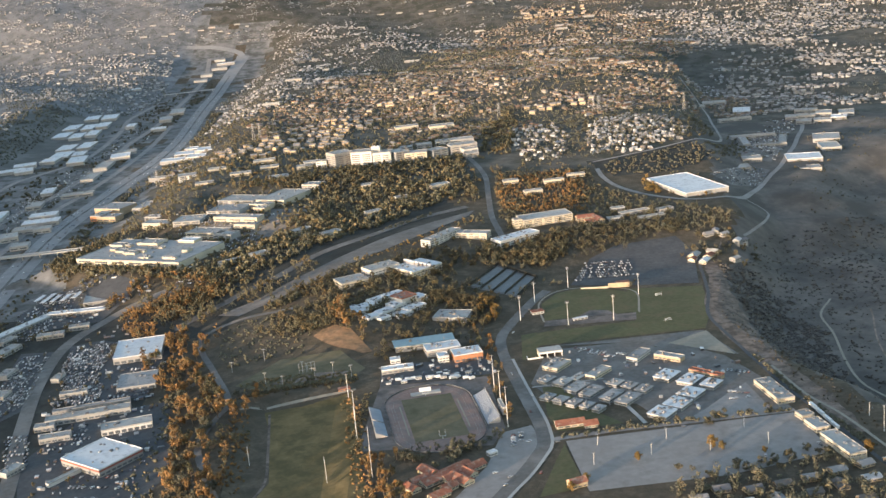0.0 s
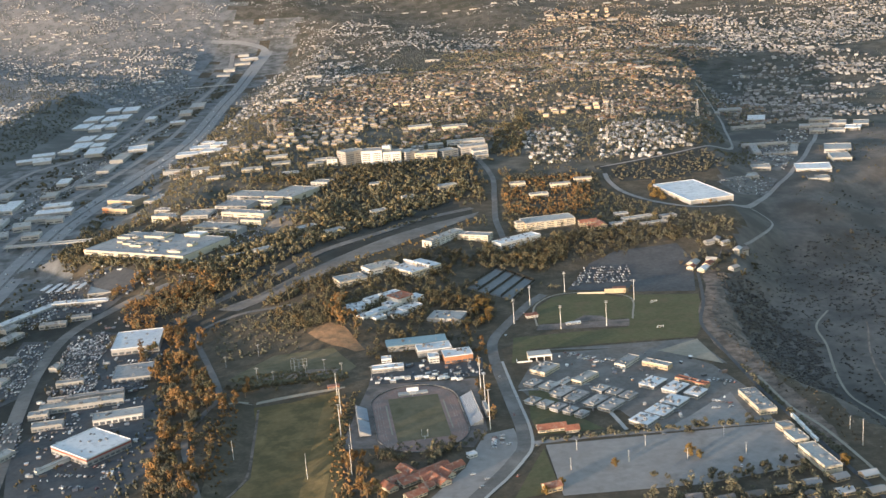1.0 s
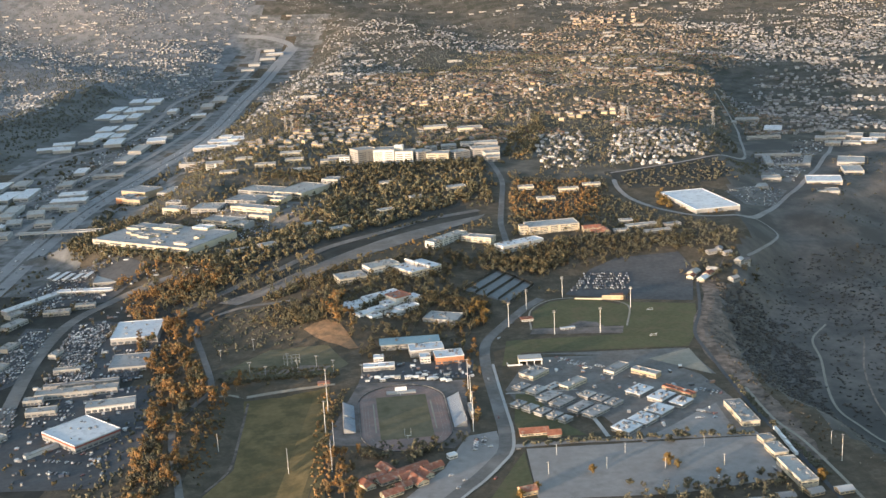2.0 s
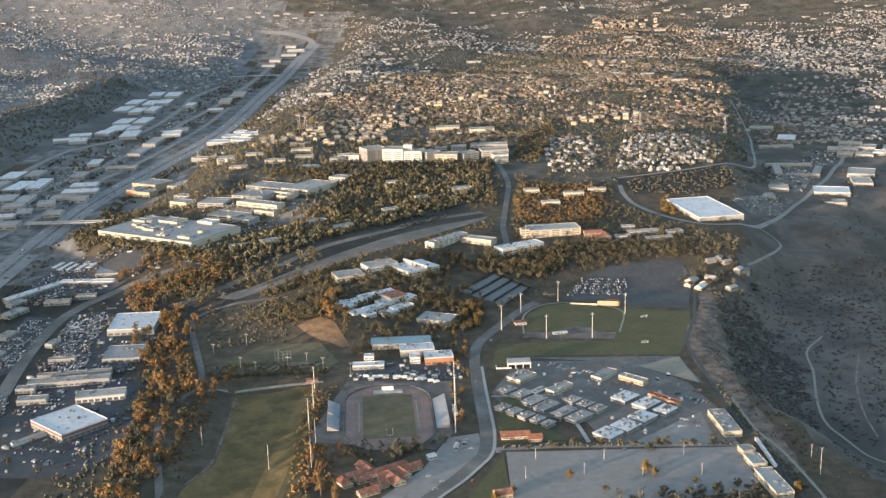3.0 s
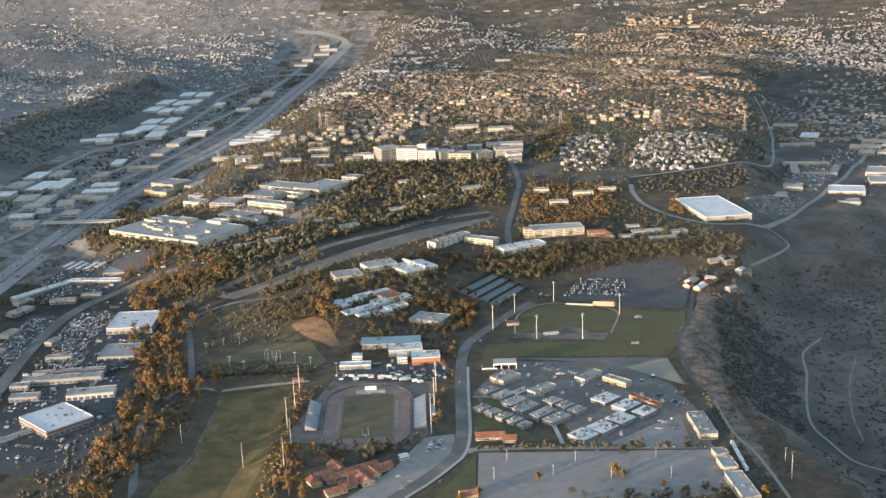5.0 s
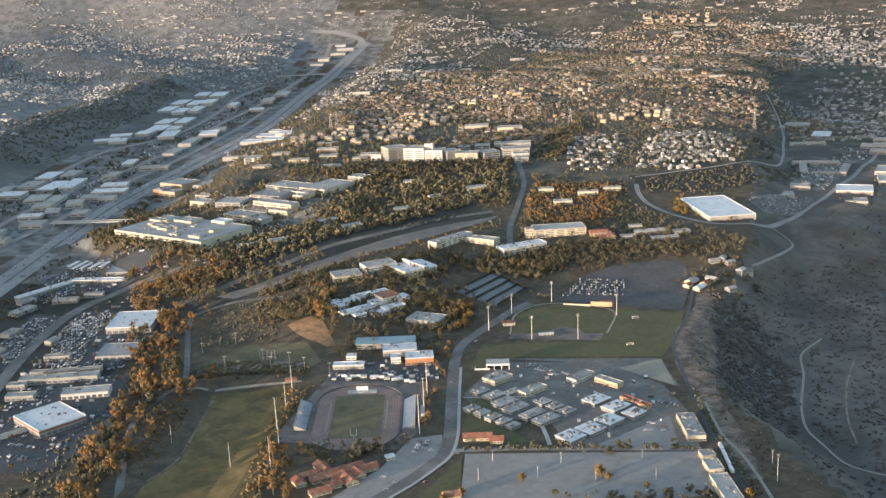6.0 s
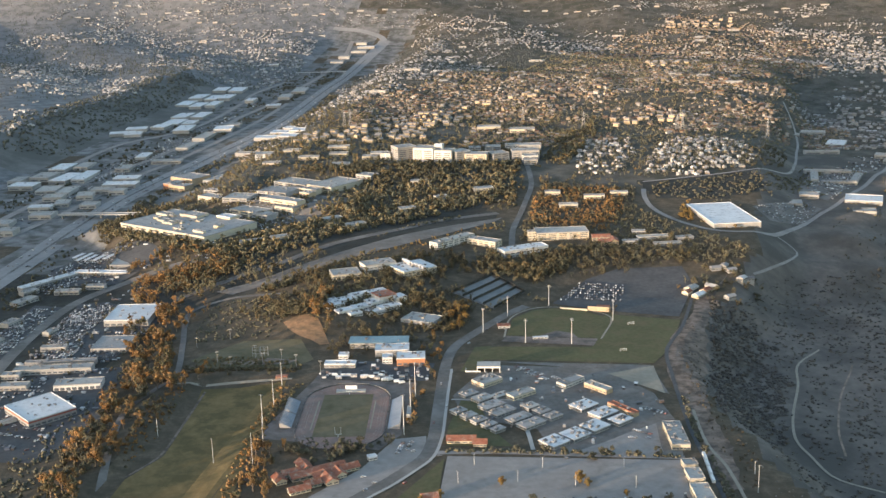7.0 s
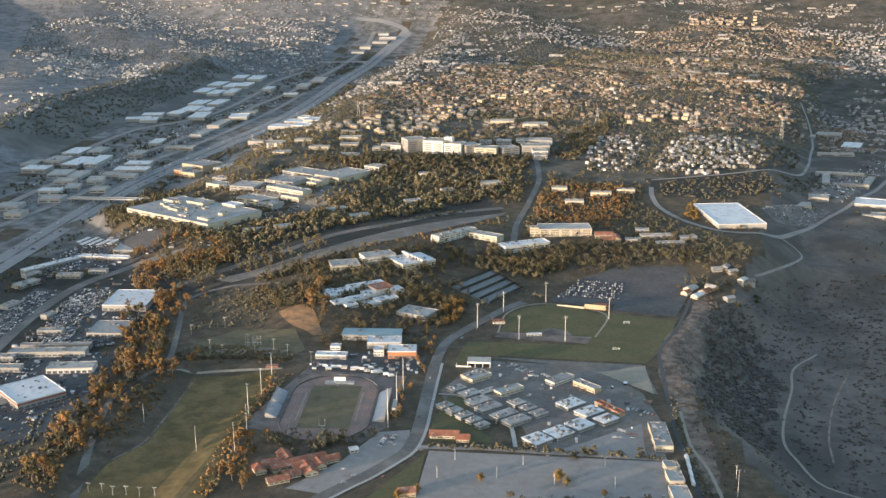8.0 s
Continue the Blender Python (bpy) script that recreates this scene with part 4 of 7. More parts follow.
# the white-roofed warehouse and the depots beyond it
flat_building("white_warehouse", "huge warehouse with a plain bright white roof", "warehouse", 259, 1744, 14, 72, 138, 9, GREY_WALL, WHITE_ROOF, 0, (1.2,), (3.0, 2.4), 7, "f")
for x, y, turn, w, d, roof in ((478, 2128, -4, 84, 13, PALE_ROOF), (448, 2080, -8, 13, 84, PALE_ROOF), (520, 2078, -18, 13, 82, PALE_ROOF), (484, 2040, -6, 60, 12, GREY_ROOF), (499, 1901, -12, 58, 50, WHITE_ROOF), (414, 1917, -8, 32, 26, PALE_ROOF), (374, 1869, -4, 44, 30, PALE_ROOF), (488, 1838, -8, 35, 26, PALE_ROOF),
                               (571, 1976, -10, 33, 56, PALE_ROOF), (593, 2054, -18, 47, 60, PALE_ROOF), (551, 2457, -16, 37, 60, WHITE_ROOF), (514, 2574, -8, 66, 30, PALE_ROOF), (470, 2520, -8, 30, 24, PALE_ROOF),
                               (620, 2255, -20, 30, 26, PALE_ROOF), (655, 2245, -20, 34, 30, PALE_ROOF), (690, 2250, -24, 30, 34, WHITE_ROOF), (640, 2300, -20, 36, 28, PALE_ROOF), (680, 2310, -20, 32, 40, PALE_ROOF), (612, 2305, -18, 26, 30, PALE_ROOF), (655, 2345, -20, 46, 26, PALE_ROOF), (720, 2290, -20, 30, 50, PALE_ROOF), (500, 2330, 5, 70, 12, PALE_ROOF)):
    flat_building("depot", "flat pale-roofed depot beyond the canyon", "depot", x, y, turn, w, d, 6.5, GREY_WALL, roof, 6, (1.6,), (3.0, 2.0), 6, "f", group="depots beyond the canyon")

# shopping centre and medical centre
flat_building("shopping_centre", "wide flat-roofed shopping centre with sunlit yellow walls", "shopping centre", -573, 1655, -26, 190, 112, 10, STUCCO, GREY_ROOF, 60, (1.0, 5.4), (4.0, 2.4), 16, "fl")
for x, y, turn, w, d, h, roof, lab in ((-580, 1700, -26, 40, 26, 13.5, PALE_ROOF, "raised roof block on the shopping centre"), (-520, 1690, -26, 30, 20, 13.5, WHITE_ROOF, "white plant room on the shopping centre")):
    flat_building("plant_room", lab, "plant room", x, y, turn, w, d, h, STUCCO, roof, 4)
rnd = random.Random(12)
for k in range(16):
    u, v = rnd.uniform(-82, 82), rnd.uniform(-44, 44)
    x, y = -573 + u * math.cos(-0.4538) - v * math.sin(-0.4538), 1655 + u * math.sin(-0.4538) + v * math.cos(-0.4538)
    flat_building("roof_block", "raised tan roof block on the shopping centre", "plant room", x, y, -26, rnd.uniform(8, 26), rnd.uniform(5, 14), rnd.uniform(11.2, 13.6), STUCCO if k % 2 else TAN_WALL, PALE_ROOF if k % 3 else GREY_ROOF, 1, group="shopping centre roof blocks")
for x, y, turn, w, d, h, wall in ((-595, 1846, -24, 66, 26, 11, STUCCO), (-543, 1822, -8, 46, 46, 8, GREY_WALL), (-503, 1757, -26, 66, 34, 9, STUCCO), (-458, 1788, -26, 84, 22, 10, STUCCO), (-440, 1762, -26, 40, 24, 10, STUCCO), (-470, 1728, -26, 34, 26, 9, GREY_WALL),
                                  (-398, 1912, -28, 58, 84, 10, STUCCO), (-472, 1930, -26, 74, 46, 7.5, GREY_WALL), (-484, 1858, -18, 60, 50, 7.5, GREY_WALL), (-430, 1862, -26, 40, 16, 9, STUCCO), (-426, 1832, -26, 22, 18, 9, TAN_WALL),
                                  (-738, 2090, -26, 60, 50, 15, TAN_WALL), (-732, 2022, -20, 40, 26, 12, TAN_WALL), (-752, 2040, -20, 22, 40, 13, BRICK_WALL), (-676, 2074, -14, 30, 60, 9, GREY_WALL), (-350, 1962, -24, 34, 26, 9, GREY_WALL), (-620, 1900, -16, 30, 20, 8, GREY_WALL)):
    flat_building("store", "flat-roofed store with sunlit tan walls", "store", x, y, turn, w, d, h, wall, PALE_ROOF if w % 4 else GREY_ROOF, 14, (1.0, 5.0), (3.4, 2.2), 8, "fl", group="stores of the shopping centre")
flat_building("office_block", "white office block with vertical windows", "office building", -621, 2205, 12, 36, 30, 15, WHITE_WALL, PALE_ROOF, 4, (1.5, 5.2, 8.9, 12), (2.4, 2.6), 6, "flr")
# the hospital wings turned from the sun also get grey walls as painted shade
for x, y, turn, w, d, h, wall, lab in ((-266, 2098, -8, 40, 34, 27, WHITE_WALL, "white sunlit hospital tower with a flat roof"), (-228, 2092, -8, 34, 30, 23, WHITE_WALL, "white sunlit hospital block beside the tower"), (-200, 2098, 32, 30, 34, 20, GREY_WALL, "hospital wing greyed for shade with bands of windows"),
                                       (-166, 2088, -4, 42, 30, 17, STUCCO, "cream hospital wing with a sunlit front"), (-128, 2100, 34, 34, 30, 16, GREY_WALL, "end wing of the hospital greyed for shade"), (-78, 2118, 12, 52, 30, 18, GREY_WALL, "grey medical office block beside the hospital"),
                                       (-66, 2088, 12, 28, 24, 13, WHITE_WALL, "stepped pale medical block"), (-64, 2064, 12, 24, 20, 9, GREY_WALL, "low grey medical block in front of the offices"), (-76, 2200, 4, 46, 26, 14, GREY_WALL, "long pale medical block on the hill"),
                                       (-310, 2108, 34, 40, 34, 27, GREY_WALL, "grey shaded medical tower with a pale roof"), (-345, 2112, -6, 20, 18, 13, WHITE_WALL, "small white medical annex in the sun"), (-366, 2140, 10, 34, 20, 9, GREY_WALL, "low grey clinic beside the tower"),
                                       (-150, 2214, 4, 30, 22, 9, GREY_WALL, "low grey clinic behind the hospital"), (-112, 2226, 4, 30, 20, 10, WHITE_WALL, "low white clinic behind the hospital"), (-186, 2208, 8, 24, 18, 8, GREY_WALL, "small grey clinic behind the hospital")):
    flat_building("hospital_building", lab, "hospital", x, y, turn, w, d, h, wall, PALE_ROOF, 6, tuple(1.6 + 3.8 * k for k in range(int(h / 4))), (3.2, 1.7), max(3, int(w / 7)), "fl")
flat_building("plant_room", "raised white plant room on the hospital", "plant room", -240, 2098, -8, 16, 12, 32, WHITE_WALL, WHITE_ROOF, 2)
for x, y, w in ((-186, 2457, 52), (-110, 2422, 54)):
    flat_building("school_hall", "low cream hall with a pale yellow roof on the hill", "hall", x, y, 6, w, 26, 8, STUCCO, PALE_ROOF, 3, (1.6,), (3, 2), 8, "fl", group="cream halls")
for x, y, turn, w, d in ((-130, 1880, 20, 34, 18), (-240, 1760, 30, 26, 14), (-195, 1830, 30, 22, 12), (-300, 1650, 40, 30, 16), (-400, 1580, 35, 26, 14), (-350, 1700, 40, 30, 16), (-440, 1565, 30, 34, 10), (-250, 1930, 10, 30, 16), (-420, 2040, 10, 36, 18), (-500, 2110, 8, 40, 20), (-560, 2060, 8, 34, 20), (-450, 2150, 6, 36, 22), (-380, 2120, 6, 30, 20), (20, 1790, 8, 30, 14), (60, 1840, 4, 34, 12), (100, 1860, 2, 30, 12), (-10, 1860, 6, 26, 14), (-470, 2230, 8, 44, 22), (-560, 2200, 8, 36, 20)):
    flat_building("small_office", "low pale-roofed office among trees", "office building", x, y, turn, w, d, 6, STUCCO, PALE_ROOF, 4, (1.5,), (2.2, 1.6), 6, "fl", group="offices among trees")

# the commercial strip in the valley
flat_building("big_store", "store with a bright white roof and red band", "store", -476, 992, 52, 50, 58, 8, GREY_WALL, WHITE_ROOF, 9, (1.2,), (3.4, 2.2), 8, "fl", band=RED_BAND, doors=2)
flat_building("canopy_strip", "pale canopy along the store's front", "canopy", -498, 966, 52, 52, 5, 3.6, WHITE_WALL, PALE_ROOF)
flat_building("long_shop", "long grey-roofed shop row with pale walls", "shop", -521, 1107, 12, 86, 16, 6, GREY_WALL, PALE_ROOF, 8, (1.4,), (2.6, 2.0), 14, "f")
flat_building("long_shop", "long low shed with a pale roof", "shop", -524, 1130, 12, 80, 8, 5, GREY_WALL, GREY_ROOF, 3, (1.4,), (2.6, 2.0), 12, "f")
flat_building("long_shop", "pale-roofed workshop with white front doors", "workshop", -471, 1067, 14, 50, 20, 6, WHITE_WALL, PALE_ROOF, 5, (0.6,), (3.4, 3.4), 8, "f")
flat_building("auto_works", "large pale-roofed car works beside packed lots", "workshop", -512, 1300, 8, 56, 66, 8, GREY_WALL, WHITE_ROOF, 8, (1.0,), (4.0, 3.2), 7, "f")
flat_building("auto_works", "grey-roofed works building in the car yard", "workshop", -490, 1195, 8, 42, 46, 5, GREY_WALL, GREY_ROOF, 5, (1.0,), (3.4, 3.0), 5, "f")
flat_building("depot", "pale-roofed bus depot beside the freeway", "depot", -610, 1532, 10, 62, 60, 7, GREY_WALL, PALE_ROOF, 5, (1.2,), (4, 3), 8, "f")
flat_building("strip_mall", "angled pale-roofed shop row", "shop", -700, 1440, 62, 96, 13, 6, GREY_WALL, WHITE_ROOF, 6, (1.4,), (3, 2.4), 14, "f")
flat_building("strip_mall", "pale-roofed shop row beside the street", "shop", -640, 1482, 2, 78, 13, 6, GREY_WALL, WHITE_ROOF, 6, (1.4,), (3, 2.4), 12, "f")
for x, y, turn, w, d in ((-650, 1395, 10, 34, 14), (-620, 1420, 10, 26, 12), (-590, 1230, 80, 18, 10), (-540, 1055, 10, 30, 14), (-560, 1085, 10, 20, 12), (-660, 1260, 80, 24, 14), (-560, 985, 60, 22, 12), (-640, 1190, 80, 20, 12), (-556, 1175, 10, 30, 10), (-690, 1350, 70, 36, 16), (-705, 1390, 60, 24, 14)):
    flat_building("small_shop", "small pale-roofed shop among parked cars", "shop", x, y, turn, w, d, 5, GREY_WALL, PALE_ROOF, 3, (1.2,), (2.4, 2.0), 5, "f", group="small shops")
# industrial sheds along the freeway
rnd = random.Random(21)
for x, y, turn, w, d in ((-1132, 3080, 4, 40, 92), (-1134, 3190, 4, 40, 96), (-1080, 3040, 5, 34, 88), (-1044, 3066, 5, 30, 96), (-1086, 3180, 6, 34, 96), (-1048, 3190, 6, 34, 90), (-1118, 3340, 8, 40, 90), (-1070, 3350, 8, 44, 100), (-1052, 2850, 3, 40, 84), (-1006, 2866, 3, 34, 96), (-1034, 2748, 3, 44, 84), (-1040, 2670, 0, 36, 50), (-966, 2640, 9, 40, 92), (-990, 2740, 6, 30, 60),
                         (-1086, 2630, 16, 50, 40), (-1102, 2580, 20, 60, 36), (-1070, 2572, 16, 40, 50), (-878, 2440, 0, 28, 90), (-876, 2540, 2, 30, 96), (-864, 2640, 12, 44, 60), (-856, 2700, 10, 30, 40), (-863, 2274, 6, 64, 26), (-882, 2112, 8, 50, 34), (-867, 2050, 8, 66, 34), (-880, 1996, 8, 40, 30), (-1012, 2110, 0, 36, 84), (-980, 2130, 6, 28, 96), (-994, 2004, 12, 40, 56), (-950, 1990, 8, 26, 60),
                         (-909, 1891, 18, 26, 40), (-892, 1949, 18, 30, 40), (-846, 1990, 10, 30, 30), (-930, 1850, 10, 40, 24), (-900, 1800, 8, 40, 36), (-850, 1880, 8, 30, 30), (-945, 1930, 8, 36, 30), (-876, 3210, 8, 34, 80), (-868, 3340, 8, 40, 110), (-859, 3033, 10, 40, 34), (-913, 3990, 6, 46, 56), (-905, 4070, 6, 40, 60), (-872, 4160, 6, 56, 50), (-858, 4230, 6, 64, 56), (-885, 4270, 4, 40, 30),
                         (-713, 2520, 4, 60, 40), (-700, 2590, 4, 50, 44), (-652, 2500, -6, 54, 40), (-640, 2570, -6, 60, 46), (-690, 2640, -4, 40, 30), (-700, 2340, -5, 60, 20), (-620, 3420, -4, 60, 18), (-516, 3335, -4, 50, 18), (-1112, 3818, 10, 60, 30), (-945, 1740, 8, 40, 36), (-905, 1690, 6, 30, 30), (-1064, 2120, 4, 40, 60), (-1070, 2210, 4, 36, 70), (-1060, 2030, 4, 50, 40), (-1030, 2230, 6, 30, 60), (-1100, 2080, 4, 26, 50), (-955, 3130, 4, 24, 60), (-940, 2330, 8, 24, 60), (-930, 2210, 8, 30, 50)):
    flat_building("industrial_shed", "flat pale-roofed industrial shed beside the freeway", "industrial shed", x, y, turn, w, d, rnd.uniform(6, 9), GREY_WALL, WHITE_ROOF if y > 2500 and x < -950 or rnd.random() < 0.4 else PALE_ROOF, 3, (2.0,) if y < 2300 else (), (4, 2.4), 4, "f", group="industrial sheds")

# overpass
t = thing("overpass", pose(-790, 1800, ground_z(-790, 1800), 0, 0, 4), "pale concrete overpass across the freeway", "bridge")
part("deck", Geo().box(0, 0, 6.5, 150, 14, 1.4), CONCRETE, t)
for s in (-7, 7):
    part("parapet", Geo().box(0, s, 7.9, 150, 0.4, 1.0), CONCRETE, t)
for sx in (-70, -28, 0, 28, 70):
    part("pier", Geo().box(sx, 0, -1.5, 1.6, 9, 8), CONCRETE, t)
t = thing("overpass", pose(-915, 3764, ground_z(-915, 3764), 0, 0, 10), "distant concrete overpass across the freeway", "bridge")
part("deck", Geo().box(0, 0, 6.5, 170, 12, 1.4), CONCRETE, t)
for sx in (-78, -40, 0, 40, 78):
    part("pier", Geo().box(sx, 0, -1.5, 1.6, 9, 8), CONCRETE, t)


# ---------------------------------------------------------------- the stadium
def oval(g, straight, r0, r1, n=20, z=0.3, slot=0):
    """A ring with two straights, between radii r0 and r1, long along y."""
    ring = []
    for side, (cy, a0) in enumerate(((straight / 2, 0.0), (-straight / 2, math.pi))):
        for k in range(n + 1):
            a = a0 + math.pi * k / n
            ring.append((math.cos(a), math.sin(a), cy))
    p = [(c * r0, s * r0 + cy, z) for c, s, cy in ring] + [(c * r1, s * r1 + cy, z) for c, s, cy in ring]
    m = len(ring)
    g.add(p, [(k, (k + 1) % m, m + (k + 1) % m, m + k)[::-1] for k in range(m)], slot)


def ring_fence(m, straight, radius, height, label):
    """A low fence along an oval: a rail, a mesh panel and posts."""
    t = thing("fence", m, label, "fence")
    path = []
    for cy, a0 in ((straight / 2, 0.0), (-straight / 2, math.pi)):
        path += [Vector((math.cos(a0 + math.pi * k / 18) * radius, math.sin(a0 + math.pi * k / 18) * radius + cy, 0)) for k in range(19)]
    panel, rail = Geo(), Geo()
    for a, b in zip(path, path[1:] + path[:1]):
        panel.add([a, b, b + Vector((0, 0, height)), a + Vector((0, 0, height)), a * 0.999, b * 0.999, b * 0.999 + Vector((0, 0, height)), a * 0.999 + Vector((0, 0, height))], [(0, 1, 2, 3), (7, 6, 5, 4), (3, 2, 6, 7)])
        rail.tube(a + Vector((0, 0, height)), b + Vector((0, 0, height)), 0.09, 0.09, 5)
    part("mesh_panel", panel, DARK_ASPHALT, t)
    part("rail", rail, RUSTED_POLE, t)
    post = Geo().tube((0, 0, 0), (0, 0, height), 0.09, 0.09, 5).mesh("post", RUSTED_POLE)
    for q in path[::2]:
        part("post", post, None, t).location = q


STADIUM = pose(-161, 1001, 0, 0, 0, 7.8)
g = Geo()
oval(g, 76, 32.5, 42, z=0.32)
ob = tagged(new("running_track", g.mesh("running_track", TRACK)), "worn pinkish-brown oval running track", "running track", kind="structure")
ob.matrix_world = STADIUM
g = Geo()
for k in range(3):
    oval(g, 76, 34.2 + 2.6 * k, 34.32 + 2.6 * k, z=0.36)
ob = tagged(new("lane_lines", g.mesh("lane_lines", CONCRETE)), "thin white lane lines on the track", "track lines", kind="structure")
ob.matrix_world = STADIUM
ring = []
for cy, a0 in ((38, 0.0), (-38, math.pi)):
    ring += [(math.cos(a0 + math.pi * k / 16) * 32.5, math.sin(a0 + math.pi * k / 16) * 32.5 + cy, 0.3) for k in range(17)]
ob = tagged(new("track_infield", Geo().add(ring, [tuple(range(len(ring)))]).mesh("track_infield", TRACK)), "bare brown ground inside the track", "infield", kind="structure")
ob.matrix_world = STADIUM
ob = tagged(new("football_field", Geo().add([(-25, -52, 0.4), (25, -52, 0.4), (25, 52, 0.4), (-25, 52, 0.4)], [(0, 1, 2, 3)]).mesh("football_field", TURF)), "worn green-brown football field without fresh lines", "football field", kind="structure")
ob.matrix_world = STADIUM
g = Geo()
for s in (-1, 1):
    g.box(s * 28.5, 0, 0.4, 1.4, 70, 0.05)
ob = tagged(new("sideline_strip", g.mesh("sideline_strip", SAND)), "pale worn strip along the field's sides", "strip", kind="structure")
ob.matrix_world = STADIUM

ring_fence(STADIUM @ pose(0, 0, 0.3), 76, 43.2, 1.2, "low grey mesh fence round the running track")


def bleacher(m, length, rows, seatmat, label):
    t = thing("bleacher", m, label, "bleacher", "stadium bleachers")
    for k in range(rows):
        part("bench", Geo().box(k * 0.9, 0, 0.4 + 0.42 * k, 0.85, length, 0.3), seatmat, t)
    for k in range(int(length / 5) + 1):
        y = -length / 2 + k * length / int(length / 5)
        part("brace", Geo().add([(0, y - 0.1, -0.3), (rows * 0.9, y - 0.1, -0.3), (rows * 0.9, y - 0.1, 0.35 + 0.42 * (rows - 1)), (0, y - 0.1, 0.35),
                                 (0, y + 0.1, -0.3), (rows * 0.9, y + 0.1, -0.3), (rows * 0.9, y + 0.1, 0.35 + 0.42 * (rows - 1)), (0, y + 0.1, 0.35)],
                                [(0, 1, 2, 3), (7, 6, 5, 4), (0, 4, 5, 1), (1, 5, 6, 2), (2, 6, 7, 3), (3, 7, 4, 0)]), RUSTED_POLE, t)
    part("back_rail", Geo().box(rows * 0.9, 0, 0.4 + 0.42 * rows, 0.12, length, 1.1), seatmat, t)
    return t


bleacher(STADIUM @ pose(-48, 20, 0, 0, 0, 180), 31, 12, BLUE_SEAT, "blue-grey metal bleacher beside the track")
bleacher(STADIUM @ pose(-48, -14, 0, 0, 0, 180), 31, 12, BLUE_SEAT, "blue-grey metal bleacher beside the track")
bleacher(STADIUM @ pose(45.5, 0, 0), 72, 13, GREY_SEAT, "long pale grey bleacher on the far side of the track")
flat_building("press_box", "narrow grey press box above the bleacher", "press box", -96, 1000, 7.8, 3.5, 22, 7.5, GREY_WALL, PALE_ROOF, 0, (5.6,), (2.0, 1.2), 1, "l")
t = thing("scoreboard_stage", STADIUM @ pose(1, 60, 0.3), "pale platform with a white sign at the field's end", "stage")
part("platform", Geo().box(0, 0, 0, 30, 7, 1.6), CONCRETE, t)
part("sign", Geo().box(0, 3, 1.6, 12, 1.2, 4.0), PAINT, t, "white sign board")
for s in (-1, 1):
    t = thing("goal_post", STADIUM @ pose(0, s * 53, 0.3), "white football goal post at the end line", "goal post", "goal posts")
    part("upright", Geo().tube((-2.8, 0, 3), (-2.8, 0, 10), 0.12, 0.1), PAINT, t)
    part("upright", Geo().tube((2.8, 0, 3), (2.8, 0, 10), 0.12, 0.1), PAINT, t)
    part("crossbar", Geo().box(0, 0, 2.9, 5.8, 0.25, 0.25), PAINT, t)
    part("stem", Geo().tube((0, 0, 0), (0, 0, 3), 0.16, 0.14), PAINT, t)


road("pavement", [(-146, 851), (-134, 872), (-123, 893)], 1.6, CONCRETE, 0.4, "pale kerb path beside the stadium lot")
for x, y, a in ((-186, 1102, 5), (-180, 1103, 5), (-161, 1102, 8), (-154, 1101, 8), (-140, 1094, 12), (-134, 1095, 40), (-126, 1091, 12), (-120, 1088, 30), (-146, 1106, 0), (-196, 1103, 0)):
    t = thing("van", stand(x, y, a, 0.25), "white box van parked behind the stadium", "van", "vans behind the stadium")
    part("box", Geo().box(-0.6, 0, 0.6, 5.2, 2.3, 2.5), PAINT, t)
    part("cab", Geo().box(2.7, 0, 0.5, 1.5, 2.1, 1.8, taper=0.12), PAINT, t)
    part("windscreen", Geo().box(3.42, 0, 1.3, 0.1, 1.7, 0.8), GLASS, t)
    for sx in (-2.2, 2.4):
        for sy in (-0.95, 0.95):
            part("wheel", Geo().tube((sx, sy - 0.12, 0.4), (sx, sy + 0.12, 0.4), 0.4, 0.4, 8), RUBBER, t)
flat_building("snack_stand", "small white snack stand by the softball field", "kiosk", -32, 1274, 12, 14, 9, 3.4, WHITE_WALL, TILE_ROOF, 0, (1.1,), (2.0, 1.1), 3, eave=0.5, doors=1)
flat_building("dugout", "long white roofed dugout beside the softball field", "dugout", 14, 1240, 14, 17, 4, 2.6, WHITE_WALL, WHITE_ROOF, 0, (0.7,), (3.2, 1.3), 4, eave=0.4)
flat_building("batting_cage", "tan boxy batting cage beside the outfield", "shed", 84, 1352, 0, 16, 8, 5.5, TAN_WALL, TILE_ROOF, 0, eave=0.3)
for x, y, a in ((109, 1207, 10), (118, 1300, 10)):
    t = thing("soccer_goal", stand(x, y, a, 0.3), "white soccer goal frame on the grass", "goal", "soccer goals")
    part("post", Geo().box(-3.6, 0, 0, 0.3, 0.3, 2.6), PAINT, t)
    part("post", Geo().box(3.6, 0, 0, 0.3, 0.3, 2.6), PAINT, t)
    part("crossbar", Geo().box(0, 0, 2.6, 7.5, 0.3, 0.3), PAINT, t)
    part("back_bar", Geo().box(0, 2.4, 0, 7.5, 0.25, 0.25), PAINT, t)
for x, y in ((-300, 1154), (-291, 1156)):
    t = thing("backstop", stand(x, y, 10, 0.2), "tall dull steel backstop frame at the practice field", "backstop", "backstops")
    for sx in (-4, 0, 4):
        part("post", Geo().tube((sx, 0, -0.3), (sx, 0, 11), 0.25, 0.2), RUSTED_POLE, t)
    for z in (3, 7, 10.6):
        part("rail", Geo().box(0, 0, z, 8.4, 0.2, 0.25), RUSTED_POLE, t)

